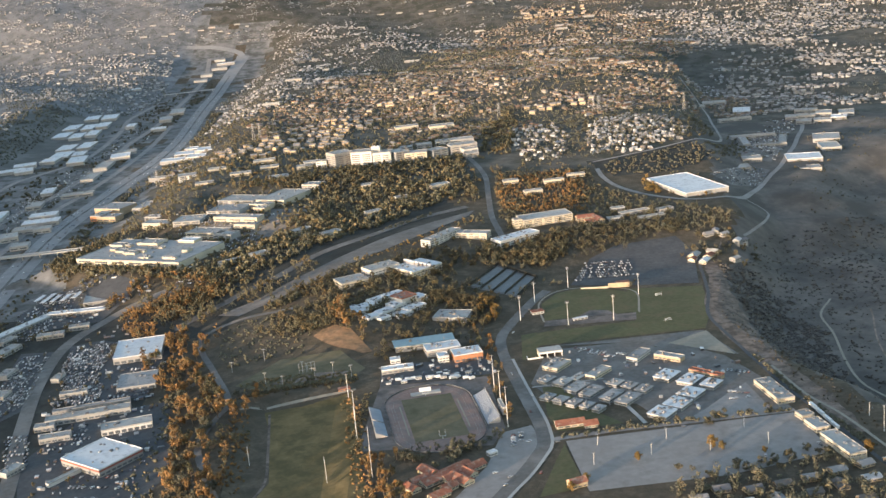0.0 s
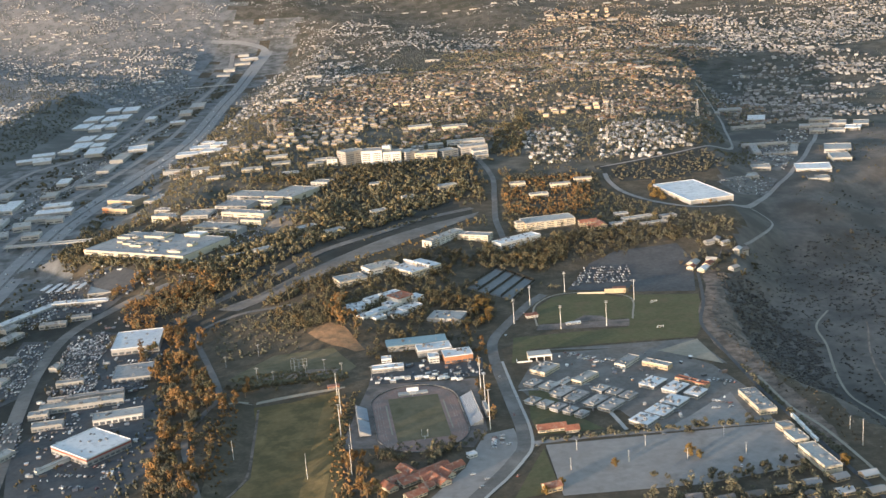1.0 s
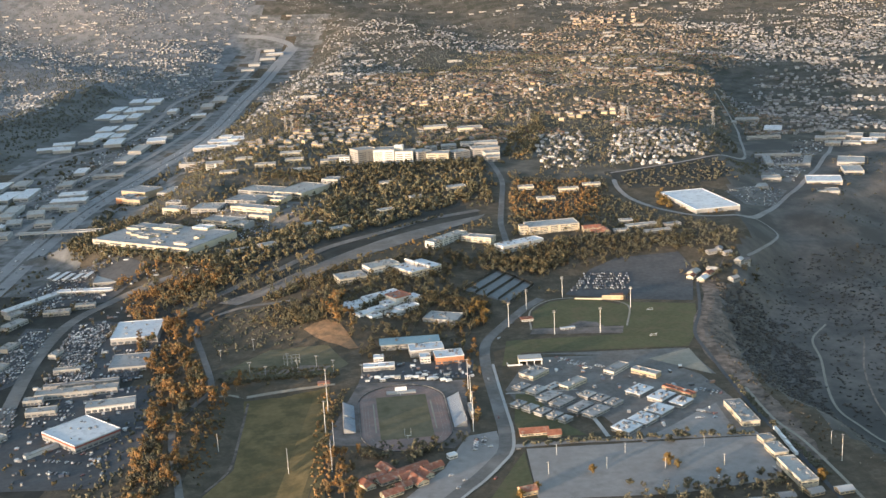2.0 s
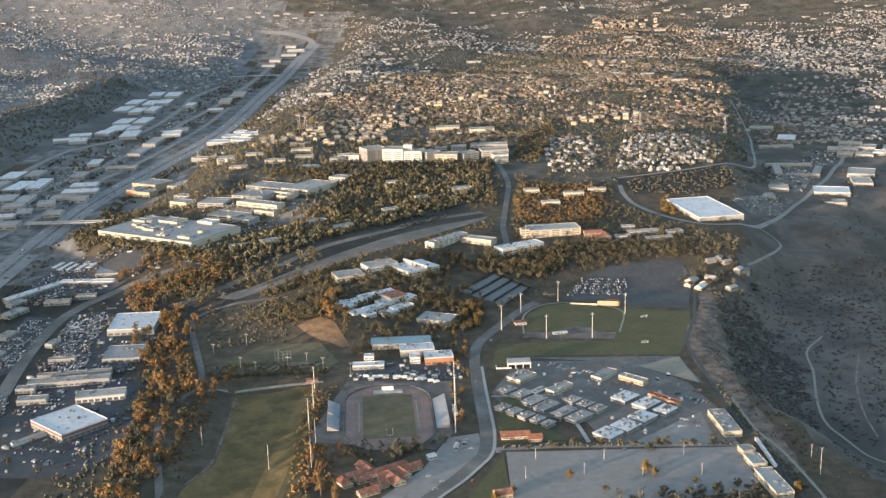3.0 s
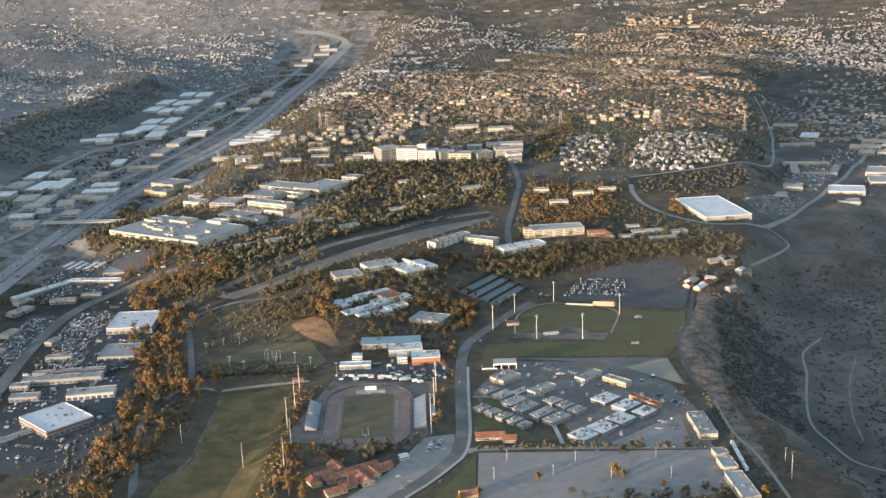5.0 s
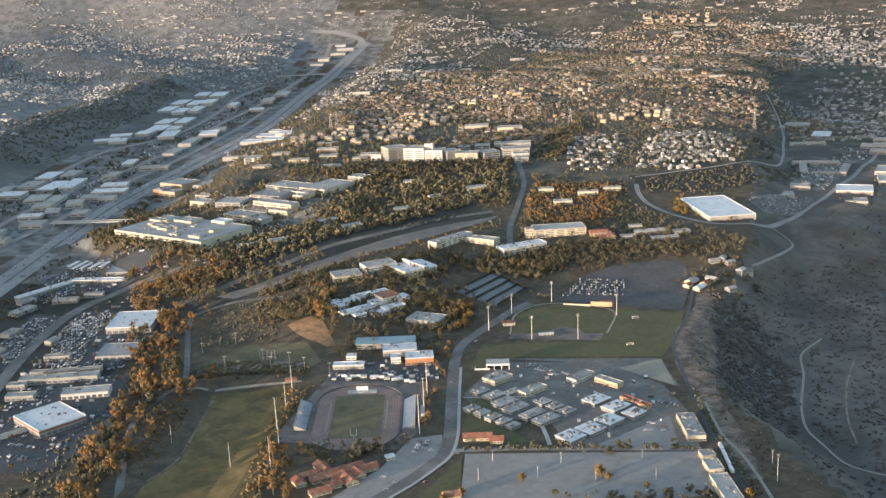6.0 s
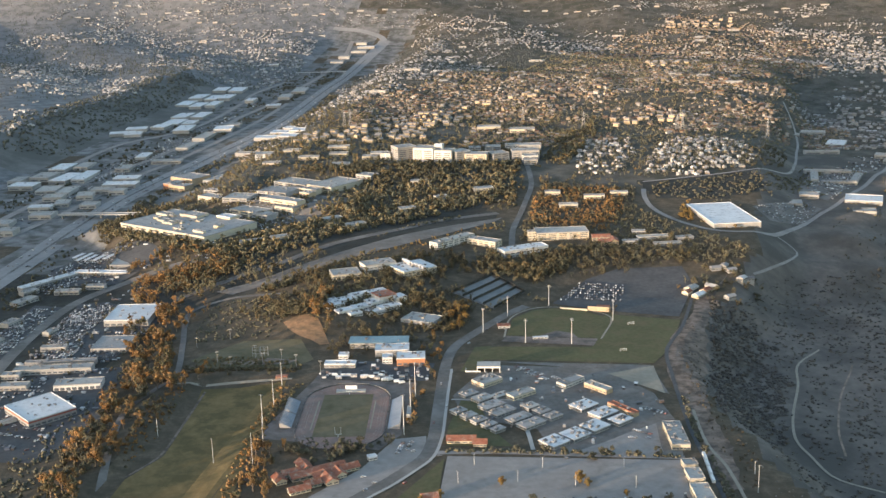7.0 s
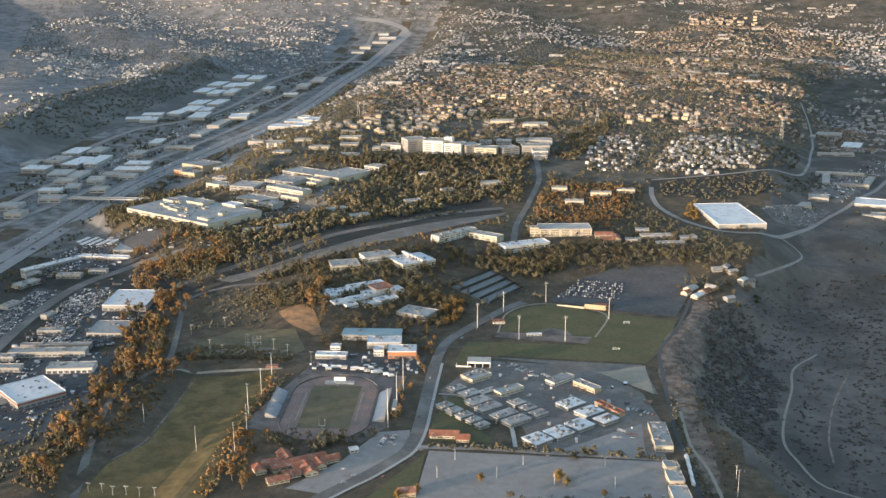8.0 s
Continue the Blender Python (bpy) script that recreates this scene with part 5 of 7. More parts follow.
# ---------------------------------------------------------------- poles
def light_pole(x, y, h, heads=3, mat=POLE, label="tall pale floodlight pole beside the field", group="floodlight poles", r=0.42):
    t = thing("light_pole", stand(x, y, 0), label, "light pole", group)
    part("pole", Geo().tube((0, 0, -0.5), (0, 0, h), r, r * 0.55, 8), mat, t)
    for k in range(heads):
        z = h - 1.0 - 1.7 * (k // 2)
        arm = part("crossarm", Geo().box(0, 0.35, z, 4.2, 0.25, 0.3), mat, t)
        for sx in (-1.7, -0.6, 0.6, 1.7):
            part("floodlight", Geo().box(sx, 0.75, z - 0.25, 0.8, 0.5, 0.8, taper=0.08), METAL_UNIT, arm)
    return t


for x, y, h in ((-99.4, 1054, 37), (-96.1, 1010, 37), (-93.5, 961, 40), (-232.8, 967, 33), (-237, 1016, 30), (-247, 1077, 26)):
    light_pole(x, y, h, 2)
for x, y, h in ((16.2, 1358, 27), (-1.8, 1225, 29), (50.8, 1226, 31), (96.4, 1313, 27), (-54, 1252, 31), (-31, 1311, 26)):
    light_pole(x, y, h, 3, POLE, "pale floodlight pole beside the softball field", "ball field floodlights")
for x, y, h in ((-212.7, 1107, 15.5), (-382, 1184, 12.5), (-348, 1204, 14), (-338, 1132, 13), (-300, 1150, 15), (-285, 1130, 14), (-318, 1118, 13), (-266, 1140, 15), (-246, 1128, 14), (-315, 804, 9), (-303, 805, 9), (-292, 802, 9), (-281, 804, 9), (-269, 804, 9), (-256, 805, 9)):
    light_pole(x, y, h, 1, RUSTED_POLE, "slim grey lamp pole at the practice field", "practice field poles", 0.3)
for x, y, h in ((-256, 893.5, 25), (-330, 944, 20), (-216, 885, 30), (-219, 925, 30)):
    light_pole(x, y, h, 0, POLE, "slim bare pale pole beside the meadow", "meadow poles", 0.26)
for x, y, h in ((-29, 868, 11), (21, 876, 10.5), (120, 875, 11), (70, 872, 10.5), (219, 877, 24), (220, 911, 12), (40, 905, 10), (-20, 905, 10), (110, 912, 10)):
    t = thing("lot_lamp", stand(x, y, 15), "pale lamp post in the parking lot", "lamp post", "parking lot lamps")
    part("pole", Geo().tube((0, 0, -0.3), (0, 0, h), 0.22, 0.14, 8), POLE, t)
    part("base", Geo().tube((0, 0, -0.3), (0, 0, 0.8), 0.45, 0.42, 8), CONCRETE, t)
    for s in (-1, 1):
        part("lamp_head", Geo().box(s * 1.0, 0, h - 0.1, 1.4, 0.5, 0.3), METAL_UNIT, t)


def pylon(x, y, h, label):
    t = thing("power_pylon", stand(x, y, 20), label, "pylon", "power pylons")
    for sx in (-1, 1):
        for sy in (-1, 1):
            part("leg", Geo().tube((sx * 3.2, sy * 3.2, -0.5), (sx * 0.5, sy * 0.5, h), 0.3, 0.18, 5), RUSTED_POLE, t)
    for k in range(7):
        z, r = h * k / 7, 3.2 - 2.7 * k / 7
        for s in (-1, 1):
            part("lattice_bar", Geo().tube((-r, s * r, z), (r - 0.4, s * (r - 0.4), z + h / 7), 0.12, 0.12, 4), RUSTED_POLE, t)
            part("lattice_bar", Geo().tube((s * r, r, z), (s * (r - 0.4), -r + 0.4, z + h / 7), 0.12, 0.12, 4), RUSTED_POLE, t)
    for z in (0.72, 0.83, 0.94):
        part("crossarm", Geo().box(0, 0, h * z, 11, 0.5, 0.5, taper=0.1), RUSTED_POLE, t)


for x, y, h in ((218, 2404, 34), (229, 2402, 34), (-531, 2527, 39), (-516, 2525, 38), (391, 2309, 46), (-120, 2560, 34), (20, 2480, 30), (-700, 2280, 32)):
    pylon(x, y, h, "lattice power pylon on the ridge")


# ---------------------------------------------------------------- trees
def clump(g, c, r, rnd, sides=4):
    """A ragged tuft of leaves: a bent double pyramid."""
    ring = [(math.cos(6.283 * k / sides), math.sin(6.283 * k / sides), 0) for k in range(sides)]
    p = [Vector(d) * r * rnd.uniform(0.65, 1.3) for d in ring + [(0, 0, 0.8), (0, 0, -0.6)]]
    q = Euler([rnd.uniform(0, 3) for _ in range(3)]).to_matrix()
    g.add([Vector(c) + q @ v for v in p], [(k, (k + 1) % sides, sides) for k in range(sides)] + [((k + 1) % sides, k, sides + 1) for k in range(sides)])


def tree_meshes(height, spread, lobes, tufts, tall, seed, grain=(0.15, 0.35), sides=4):
    """A tapered trunk with limbs, and a crown of many tufts round the limbs' ends."""
    rnd = random.Random(seed)
    wood, crown = Geo(), Geo()
    fork = height * (0.2 if tall else 0.26)
    wood.tube((0, 0, -0.6), (0.15, 0.1, fork), 0.035 * height, 0.024 * height, 7)
    wood.tube((0.15, 0.1, fork), (0.2, -0.2, height * 0.82), 0.024 * height, 0.006 * height, 6)
    for k in range(lobes):
        a = 2 * math.pi * k / lobes + rnd.uniform(-0.5, 0.5)
        z = height * (rnd.uniform(0.22, 0.95) if tall else rnd.uniform(0.3, 0.88))
        reach = spread * rnd.uniform(0.25, 0.8) * (1.0 - 0.55 * abs(z / height - (0.5 if tall else 0.58)))
        end = Vector((math.cos(a) * reach, math.sin(a) * reach, z))
        wood.tube((0.1, 0, fork * rnd.uniform(0.8, 1.3)), end, 0.011 * height, 0.003 * height, 5)
        size = spread * rnd.uniform(0.26, 0.46)
        clump(crown, end, size * 0.85, rnd, sides)
        for _ in range(tufts):
            d = Vector((rnd.gauss(0, 1), rnd.gauss(0, 1), rnd.gauss(0, 0.8)))
            d = d.normalized() * size * rnd.uniform(0.45, 1.1)
            clump(crown, end + d, size * rnd.uniform(*grain), rnd, sides)
    return wood.mesh("trunk", BARK), crown


KINDS = {}
for kind, mat, specs in (("eucalyptus", LEAF, ((15, 6.4, 11, 23, False), (18, 5.6, 12, 23, True), (12, 6.2, 10, 23, False), (20, 5.0, 13, 22, True), (16, 6.8, 9, 24, False), (14, 4.6, 10, 22, True))),
                         ("oak", LEAF_DARK, ((8, 5.2, 10, 23, False), (10, 5.8, 10, 24, False), (7, 5.6, 9, 23, False))),
                         ("poplar", LEAF_GOLD, ((19, 4.2, 14, 23, True), (10, 5.2, 11, 24, False)))):
    KINDS[kind] = []
    for k, spec in enumerate(specs):
        wood, crown = tree_meshes(*spec, seed=len(kind) * 10 + k)
        leaves = crown.mesh("crown", mat)
        leaves.polygons.foreach_set("use_smooth", [True] * len(leaves.polygons))
        KINDS[kind].append((wood, leaves))


def plant(kind, x, y, size, turn, label, group):
    wood, crown = KINDS[kind][int(turn * 7) % len(KINDS[kind])]
    t = thing("tree", stand(x, y, turn), label, "tree", group)
    t.scale = (size, size, size * (0.92 + 0.16 * ((turn * 13) % 1)))
    part("trunk", wood, None, t)
    part("crown", crown, None, t)


def grove(kind, outline, count, apart, lo, hi, label, group, seed):
    r = random.Random(seed)
    for x, y in scattered(outline, count, seed, apart):
        if built_on(x, y):
            continue
        plant(kind, x, y, r.uniform(lo, hi), r.uniform(0, 360), label, group)


grove("eucalyptus", [(-505, 1271), (-420, 1211), (-372, 1085), (-380, 1004), (-352, 909), (-338, 800), (-375, 800), (-405, 942), (-425, 1058)], 66, 8.0, 0.7, 1.35, "tall russet eucalyptus in a dense roadside row", "creek trees", 1)
grove("oak", [(-505, 1271), (-420, 1211), (-372, 1085), (-380, 1004), (-352, 909), (-338, 800), (-375, 800), (-405, 942), (-425, 1058)], 44, 5, 0.7, 1.4, "dark bushy oak under the eucalyptus row", "creek oaks", 2)
grove("eucalyptus", [(-535, 1345), (-455, 1352), (-428, 1300), (-432, 1215), (-505, 1262)], 34, 8.0, 0.75, 1.25, "tall russet eucalyptus above the creek lane", "creek trees", 14)
grove("eucalyptus", [(-366, 1125), (-340, 1118), (-344, 1040), (-364, 1040), (-372, 1085)], 9, 7.0, 0.6, 1.0, "golden-brown eucalyptus beside the creek lane", "creek trees", 15)
grove("eucalyptus", [(-374, 930), (-352, 960), (-340, 880), (-344, 820), (-362, 830)], 9, 7.0, 0.6, 1.0, "golden-brown eucalyptus beside the creek lane", "creek trees", 16)
grove("eucalyptus", [(-123, 1204), (-90, 1205), (-84, 970), (-92, 970), (-108, 1100)], 16, 7, 0.4, 0.75, "slender tree between stadium and road", "stadium trees", 4)
grove("oak", [(-190, 918), (-120, 934), (-112, 915), (-131, 852), (-171, 829), (-187, 872)], 24, 5, 0.6, 1.1, "dark bushy tree round the tiled roofs", "trees round the tiled roofs", 5)
grove("poplar", [(-102, 1329), (-79, 1333), (-79, 1233), (-98, 1232)], 12, 6, 0.7, 1.05, "golden poplar beside the campus road", "golden poplars", 6)
grove("eucalyptus", [(-291, 1359), (-248, 1337), (-235, 1235), (-268, 1252)], 22, 6, 0.8, 1.15, "tall russet tree behind the dirt bank", "trees behind the dirt bank", 7)
grove("eucalyptus", [(-226, 917), (-195, 918), (-180, 800), (-205, 800)], 20, 5, 0.7, 1.0, "slender pale-stemmed eucalyptus at the meadow's edge", "meadow edge trees", 8)
grove("oak", [(-372, 1138), (-240, 1130), (-228, 1099), (-363, 1092)], 16, 5, 0.4, 0.8, "low dark bush along the practice field", "practice field hedge", 9)
for k, (x, y) in enumerate(((-27, 924), (-5, 928), (14, 936), (40, 937), (57, 938), (68, 936), (90, 939), (97, 936), (115, 939), (122, 937), (140, 940), (82, 925))):
    plant("oak", x, y, 0.62 + 0.1 * (k % 4), 37 * k, "dark round tree at the parking lot's edge", "lot edge trees")
for k, (x, y, s) in enumerate(((8, 868, 0.85), (73, 878, 1.15), (80, 873, 0.8), (112, 860, 0.6), (-40, 838, 0.8), (-54, 826, 0.8), (192, 842, 1.1))):
    plant("poplar", x, y, s, (2 * k + 1) / 7 + 0.02 + 2 * k, "golden tree in the parking lot", "parking lot trees")
grove("oak", [(36, 846), (100, 840), (166, 866), (172, 845), (100, 822), (39, 818)], 20, 5, 0.45, 0.9, "dark scrubby tree along the lot's lower edge", "lower lot trees", 10)
grove("oak", [(-240, 1289), (-99, 1294), (-108, 1223), (-216, 1238)], 18, 7, 0.6, 1.1, "dark bushy tree behind the gymnasium", "trees behind the gymnasium", 11)
grove("poplar", [(-130, 1300), (-99, 1294), (-108, 1215), (-125, 1215)], 6, 6, 0.5, 0.8, "golden tree beside the gymnasium", "golden poplars", 12)
grove("oak", [(196, 1470), (260, 1480), (300, 1440), (215, 1400), (185, 1410)], 16, 6, 0.6, 1.0, "dark tree round the canyon houses", "canyon house trees", 13)


# ---------------------------------------------------------------- what nobody could count
def triangles(g):
    """A Geo's vertices, triangles and slots as arrays."""
    tris, slots = [], []
    for f, s in zip(g.f, g.m):
        for k in range(1, len(f) - 1):
            tris.append((f[0], f[k], f[k + 1]))
            slots.append(s)
    return np.array(g.v, float), np.array(tris), np.array(slots)


def crowd(name, templates, rows, materials, label, category, seed):
    """One joined mesh of many small things. rows: x, y, z, turn, width, depth and height factors."""
    r = random.Random(seed)
    pick = [r.randrange(len(templates)) for _ in rows]
    rows = np.array(rows, float)
    vs, ts, ms, off = [], [], [], 0
    for k, template in enumerate(templates):
        v, tri, slot = triangles(template)
        sel = rows[[i for i, p in enumerate(pick) if p == k]]
        if not len(sel):
            continue
        c, s = np.cos(sel[:, 3])[:, None], np.sin(sel[:, 3])[:, None]
        x, y, z = v[None, :, 0] * sel[:, 4:5], v[None, :, 1] * sel[:, 5:6], v[None, :, 2] * sel[:, 6:7]
        p = np.stack([x * c - y * s + sel[:, 0:1], x * s + y * c + sel[:, 1:2], z + sel[:, 2:3]], -1)
        vs.append(p.reshape(-1, 3))
        ts.append((tri[None] + (np.arange(len(sel)) * len(v))[:, None, None] + off).reshape(-1, 3))
        ms.append(np.tile(slot, len(sel)))
        off += len(sel) * len(v)
    v, t, m = np.concatenate(vs), np.concatenate(ts), np.concatenate(ms)
    me = bpy.data.meshes.new(name)
    me.vertices.add(len(v)), me.loops.add(3 * len(t)), me.polygons.add(len(t))
    me.vertices.foreach_set("co", v.ravel())
    me.loops.foreach_set("vertex_index", t.ravel().astype(np.int32))
    me.polygons.foreach_set("loop_start", np.arange(0, 3 * len(t), 3, dtype=np.int32))
    for mat in materials:
        me.materials.append(mat)
    me.polygons.foreach_set("material_index", m.astype(np.int32))
    me.polygons.foreach_set("use_smooth", np.full(len(t), category in ("trees", "bushes")))
    me.update(calc_edges=True)
    me.validate()
    return tagged(new(name, me), label, category, kind="stuff")


def small_tree(seed, lumps=7, stem=True):
    """A tree seen from afar: a few overlapping lumps of leaves on a stem, some round and wide, some tall."""
    rnd, g = random.Random(seed), Geo()
    high, wide = rnd.choice(((5.2, 3.4), (6.4, 3.0), (8.2, 2.4), (4.4, 3.8)))
    if stem:
        g.tube((0, 0, -1.0), (0, 0, high * 0.6), 0.35, 0.2, 3)
    for k in range(lumps):
        a, u = rnd.uniform(0, 6.3), rnd.random()
        reach = wide * math.sqrt(rnd.random()) * math.sqrt(max(0.1, 1 - (1.6 * u - 0.7) ** 2))
        clump(g, (math.cos(a) * reach, math.sin(a) * reach, 1.6 + (high - 1.6) * u if stem else 0.8 + 0.55 * high * u), rnd.uniform(1.1, 2.2), rnd, 3)
    return g


def bush(seed, lumps=3):
    rnd, g = random.Random(seed), Geo()
    for k in range(lumps):
        clump(g, (rnd.uniform(-1.2, 1.2), rnd.uniform(-1.2, 1.2), rnd.uniform(0.3, 1.2)), rnd.uniform(0.8, 1.6), rnd)
    return g


def far_house(w, d, h, rise, wing):
    g, a, b, e = Geo(), w / 2, d / 2, 0.5
    g.add([(-a, -b, -1.5), (a, -b, -1.5), (a, b, -1.5), (-a, b, -1.5), (-a, -b, h), (a, -b, h), (a, b, h), (-a, b, h), (-a, 0, h + rise), (a, 0, h + rise)],
          [(0, 1, 5, 4), (2, 3, 7, 6), (1, 2, 6, 9, 5), (3, 0, 4, 8, 7)], 0)
    lo = h - rise / b * e + 0.1
    g.add([(-a - e, -b - e, lo), (a + e, -b - e, lo), (a + e, 0, h + rise + 0.1), (-a - e, 0, h + rise + 0.1), (a + e, b + e, lo), (-a - e, b + e, lo)], [(0, 1, 2, 3), (3, 2, 4, 5)], 1)
    if wing:
        g.box(a * 0.4, -b - 1.8, -1.5, w * 0.4, 4.4, 1.5 + h * 0.8, 0)
        g.box(a * 0.4, -b - 1.9, h * 0.8, w * 0.44, 5.0, 0.5, 1)
    return g


PLAIN_HOUSES = [far_house(13, 9, 3.2, 2.2, False), far_house(15, 9, 5.2, 2.0, False), far_house(11, 8, 4.6, 2.2, False)]
RICH_TREES = []
for k, (height, spread) in enumerate(((14, 5.6), (11, 5.8), (16, 5.2), (9, 5.0), (12, 6.0), (7, 4.4))):
    wood, crown = tree_meshes(height, spread, 7, 5, k % 3 == 2, 60 + k, (0.26, 0.5), 3)
    crown.tube((0, 0, -0.8), (0.1, 0, height * 0.6), 0.32, 0.15, 4)
    crown.m = [(0, 1, 1, 2, 0, 2)[k]] * len(crown.f)
    RICH_TREES.append(crown)
TREES = [small_tree(k, 8) for k in range(9)]
for k, tree in enumerate(TREES):
    tree.m = [(0, 1, 0, 2, 0, 1, 2, 0, 2)[k]] * len(tree.f)
BUSHES = [bush(k) for k in range(5)]
LOW_BUSHES = [bush(20 + k, 2) for k in range(5)]
for low in LOW_BUSHES:
    low.v = [(x * 1.3, y * 1.3, z * 0.55) for x, y, z in low.v]
HOUSES = [far_house(13, 9, 3.2, 2.2, True), far_house(15, 9, 5.6, 2.0, False), far_house(11, 8, 5.2, 2.2, True), far_house(17, 10, 3.4, 2.4, True), far_house(10, 8, 4.0, 2.4, False)]


def woodland(name, outline, count, lo, hi, label, seed, templates=None, mat=None, verge=False):
    r = random.Random(seed)
    rows = []
    for x, y in scattered(outline, count, seed):
        if built_on(x, y) or on_road(x, y) and not verge:
            continue
        s = r.uniform(lo, hi)
        rows.append((x, y, ground_z(x, y), r.uniform(0, 6.3), s * r.uniform(0.85, 1.2), s, s * r.uniform(0.85, 1.3)))
    return crowd(name, templates or TREES, rows, [mat] * 3 if mat else [WOODS, OLIVE, LEAF_DARK], label, "bushes" if templates in (BUSHES, LOW_BUSHES) else "trees", seed)


woodland("woods", [(-506, 1536), (-415, 1650), (-328, 1890), (-86, 1990), (-67, 1816), (-152, 1765), (-283, 1600), (-367, 1520), (-437, 1470)], 1596, 0.5, 1.45, "dense russet and olive trees on the mesa slope", 30)
woodland("woods", [(-600, 1500), (-444, 1486), (-395, 1373), (-420, 1312), (-469, 1304), (-524, 1327)], 300, 0.7, 1.2, "tall russet eucalyptus in a dense grove", 29, RICH_TREES, LEAF)
woodland("woods", [(-660, 1560), (-520, 1500), (-400, 1500), (-120, 1800), (-80, 2060), (-80, 2300), (-660, 2330), (-690, 2000)], 2600, 0.5, 1.25, "russet and olive trees between shops and offices", 28)
woodland("woods", [(-600, 2300), (-660, 2600), (-200, 2750), (60, 2560), (40, 2340), (-250, 2300)], 1440, 0.4, 0.9, "russet trees between apartment blocks", 27)
woodland("woods", [(20, 1963), (45, 2279), (160, 2320), (291, 2351), (358, 2200), (330, 2070), (250, 1990), (144, 1961)], 520, 0.35, 0.8, "garden trees in the white village", 26)
woodland("woods", [(-700, 1340), (-560, 1460), (-470, 1330), (-440, 1060), (-420, 860), (-560, 860), (-680, 1100)], 150, 0.4, 0.9, "scattered street trees among the car lots", 25)
woodland("woods", [(-720, 1640), (-560, 1545), (-470, 1490), (-440, 1520), (-500, 1560), (-660, 1650), (-700, 1720)], 495, 0.5, 1.2, "russet trees in front of the shopping centre", 24)
woodland("woods", [(-353, 1405), (-309, 1457), (-274, 1386), (-252, 1290), (-290, 1240), (-350, 1325)], 168, 0.5, 1.0, "mixed olive trees below the hilltop campus", 31, RICH_TREES)
woodland("woods", [(-330, 1300), (-300, 1470), (-150, 1480), (-110, 1400), (-70, 1350), (-100, 1215), (-230, 1215)], 507, 0.35, 0.85, "olive and russet trees round the hilltop college", 47, RICH_TREES)
woodland("woods", [(-222, 1160), (-222, 1225), (-90, 1232), (-90, 1120), (-106, 1165), (-150, 1212), (-190, 1150)], 60, 0.35, 0.8, "small trees round the gymnasium", 48, RICH_TREES)
woodland("woods", [(-204, 925), (-130, 938), (-110, 955), (-98, 940), (-112, 915), (-200, 905)], 60, 0.3, 0.65, "dark hedge trees below the running track", 49, RICH_TREES, LEAF_DARK)
woodland("woods", [(60, 830), (110, 832), (160, 846), (205, 856), (215, 740), (40, 740), (20, 812)], 280, 0.35, 0.85, "dark trees round the bungalows", 50, RICH_TREES, LEAF_DARK)
woodland("hedge", [(166, 1080), (174, 990), (184, 926), (196, 850), (204, 850), (190, 926), (179, 990), (171, 1080)], 240, 0.5, 1.1, "dark hedge along the canyon rim path", 51, BUSHES, LEAF_DARK, True)
woodland("hedge", [(-360, 1096), (-300, 1108), (-240, 1110), (-240, 1120), (-300, 1118), (-362, 1106)], 160, 0.5, 1.2, "ragged hedge above the meadow", 52, BUSHES, WOODS, True)
woodland("hedge", [(-238, 930), (-230, 1080), (-224, 1080), (-230, 930)], 110, 0.5, 1.1, "ragged hedge along the stadium fence", 53, BUSHES, WOODS, True)
woodland("woods", [(-49, 1887), (101, 1897), (110, 1750), (84, 1640), (-33, 1690)], 780, 0.35, 0.9, "golden scrub and trees on a knoll", 32, None, LEAF)
woodland("woods", [(-103, 1520), (41, 1560), (31, 1470), (-16, 1430), (-83, 1440)], 256, 0.45, 0.95, "olive trees between college buildings", 33, RICH_TREES)
woodland("woods", [(-505, 2011), (-278, 2070), (-67, 2070), (-60, 1980), (-90, 1990), (-330, 1890), (-400, 1960)], 910, 0.7, 1.3, "russet trees below the hospital", 34)
woodland("woods", [(66, 1572), (221, 1640), (290, 1571), (259, 1478), (188, 1523), (60, 1500), (30, 1560)], 175, 0.4, 0.85, "dark trees above the parking lot", 35, RICH_TREES, LEAF_DARK)
woodland("woods", [(-20, 1440), (20, 1480), (100, 1505), (190, 1515), (230, 1560), (60, 1570), (-40, 1500)], 218, 0.4, 0.85, "dark trees between lot and parking deck", 54, RICH_TREES)
woodland("woods", [(6, 2048), (50, 2351), (43, 2513), (-26, 2369), (-41, 2056)], 308, 0.8, 1.4, "tall trees beside the white houses", 36)
woodland("woods", [(-760, 1873), (-680, 1880), (-640, 1700), (-690, 1600), (-740, 1657)], 416, 0.6, 1.3, "trees between freeway and shopping centre", 37)
woodland("woods", [(-470, 1480), (-395, 1375), (-350, 1330), (-300, 1460), (-250, 1500), (-330, 1520), (-430, 1460)], 572, 0.5, 1.1, "trees along the hillside parking lot", 38)
woodland("woods", [(200, 1800), (215, 1830), (215, 1690), (240, 1670), (300, 1672), (250, 1655), (190, 1720)], 110, 0.5, 0.9, "golden bushes round the white warehouse", 39, None, LEAF_GOLD)
woodland("woods", [(130, 1925), (330, 1990), (420, 2120), (440, 2250), (380, 2280), (300, 2020), (140, 1955)], 260, 0.5, 1.0, "dark trees below the white houses", 40, None, LEAF_DARK)
woodland("woods", [(-125, 1493), (-70, 1494), (0, 1535), (83, 1584), (122, 1568), (115, 1480), (30, 1465), (-60, 1450), (-121, 1435)], 211, 0.35, 0.9, "dark mixed trees below the college wings", 61, RICH_TREES)
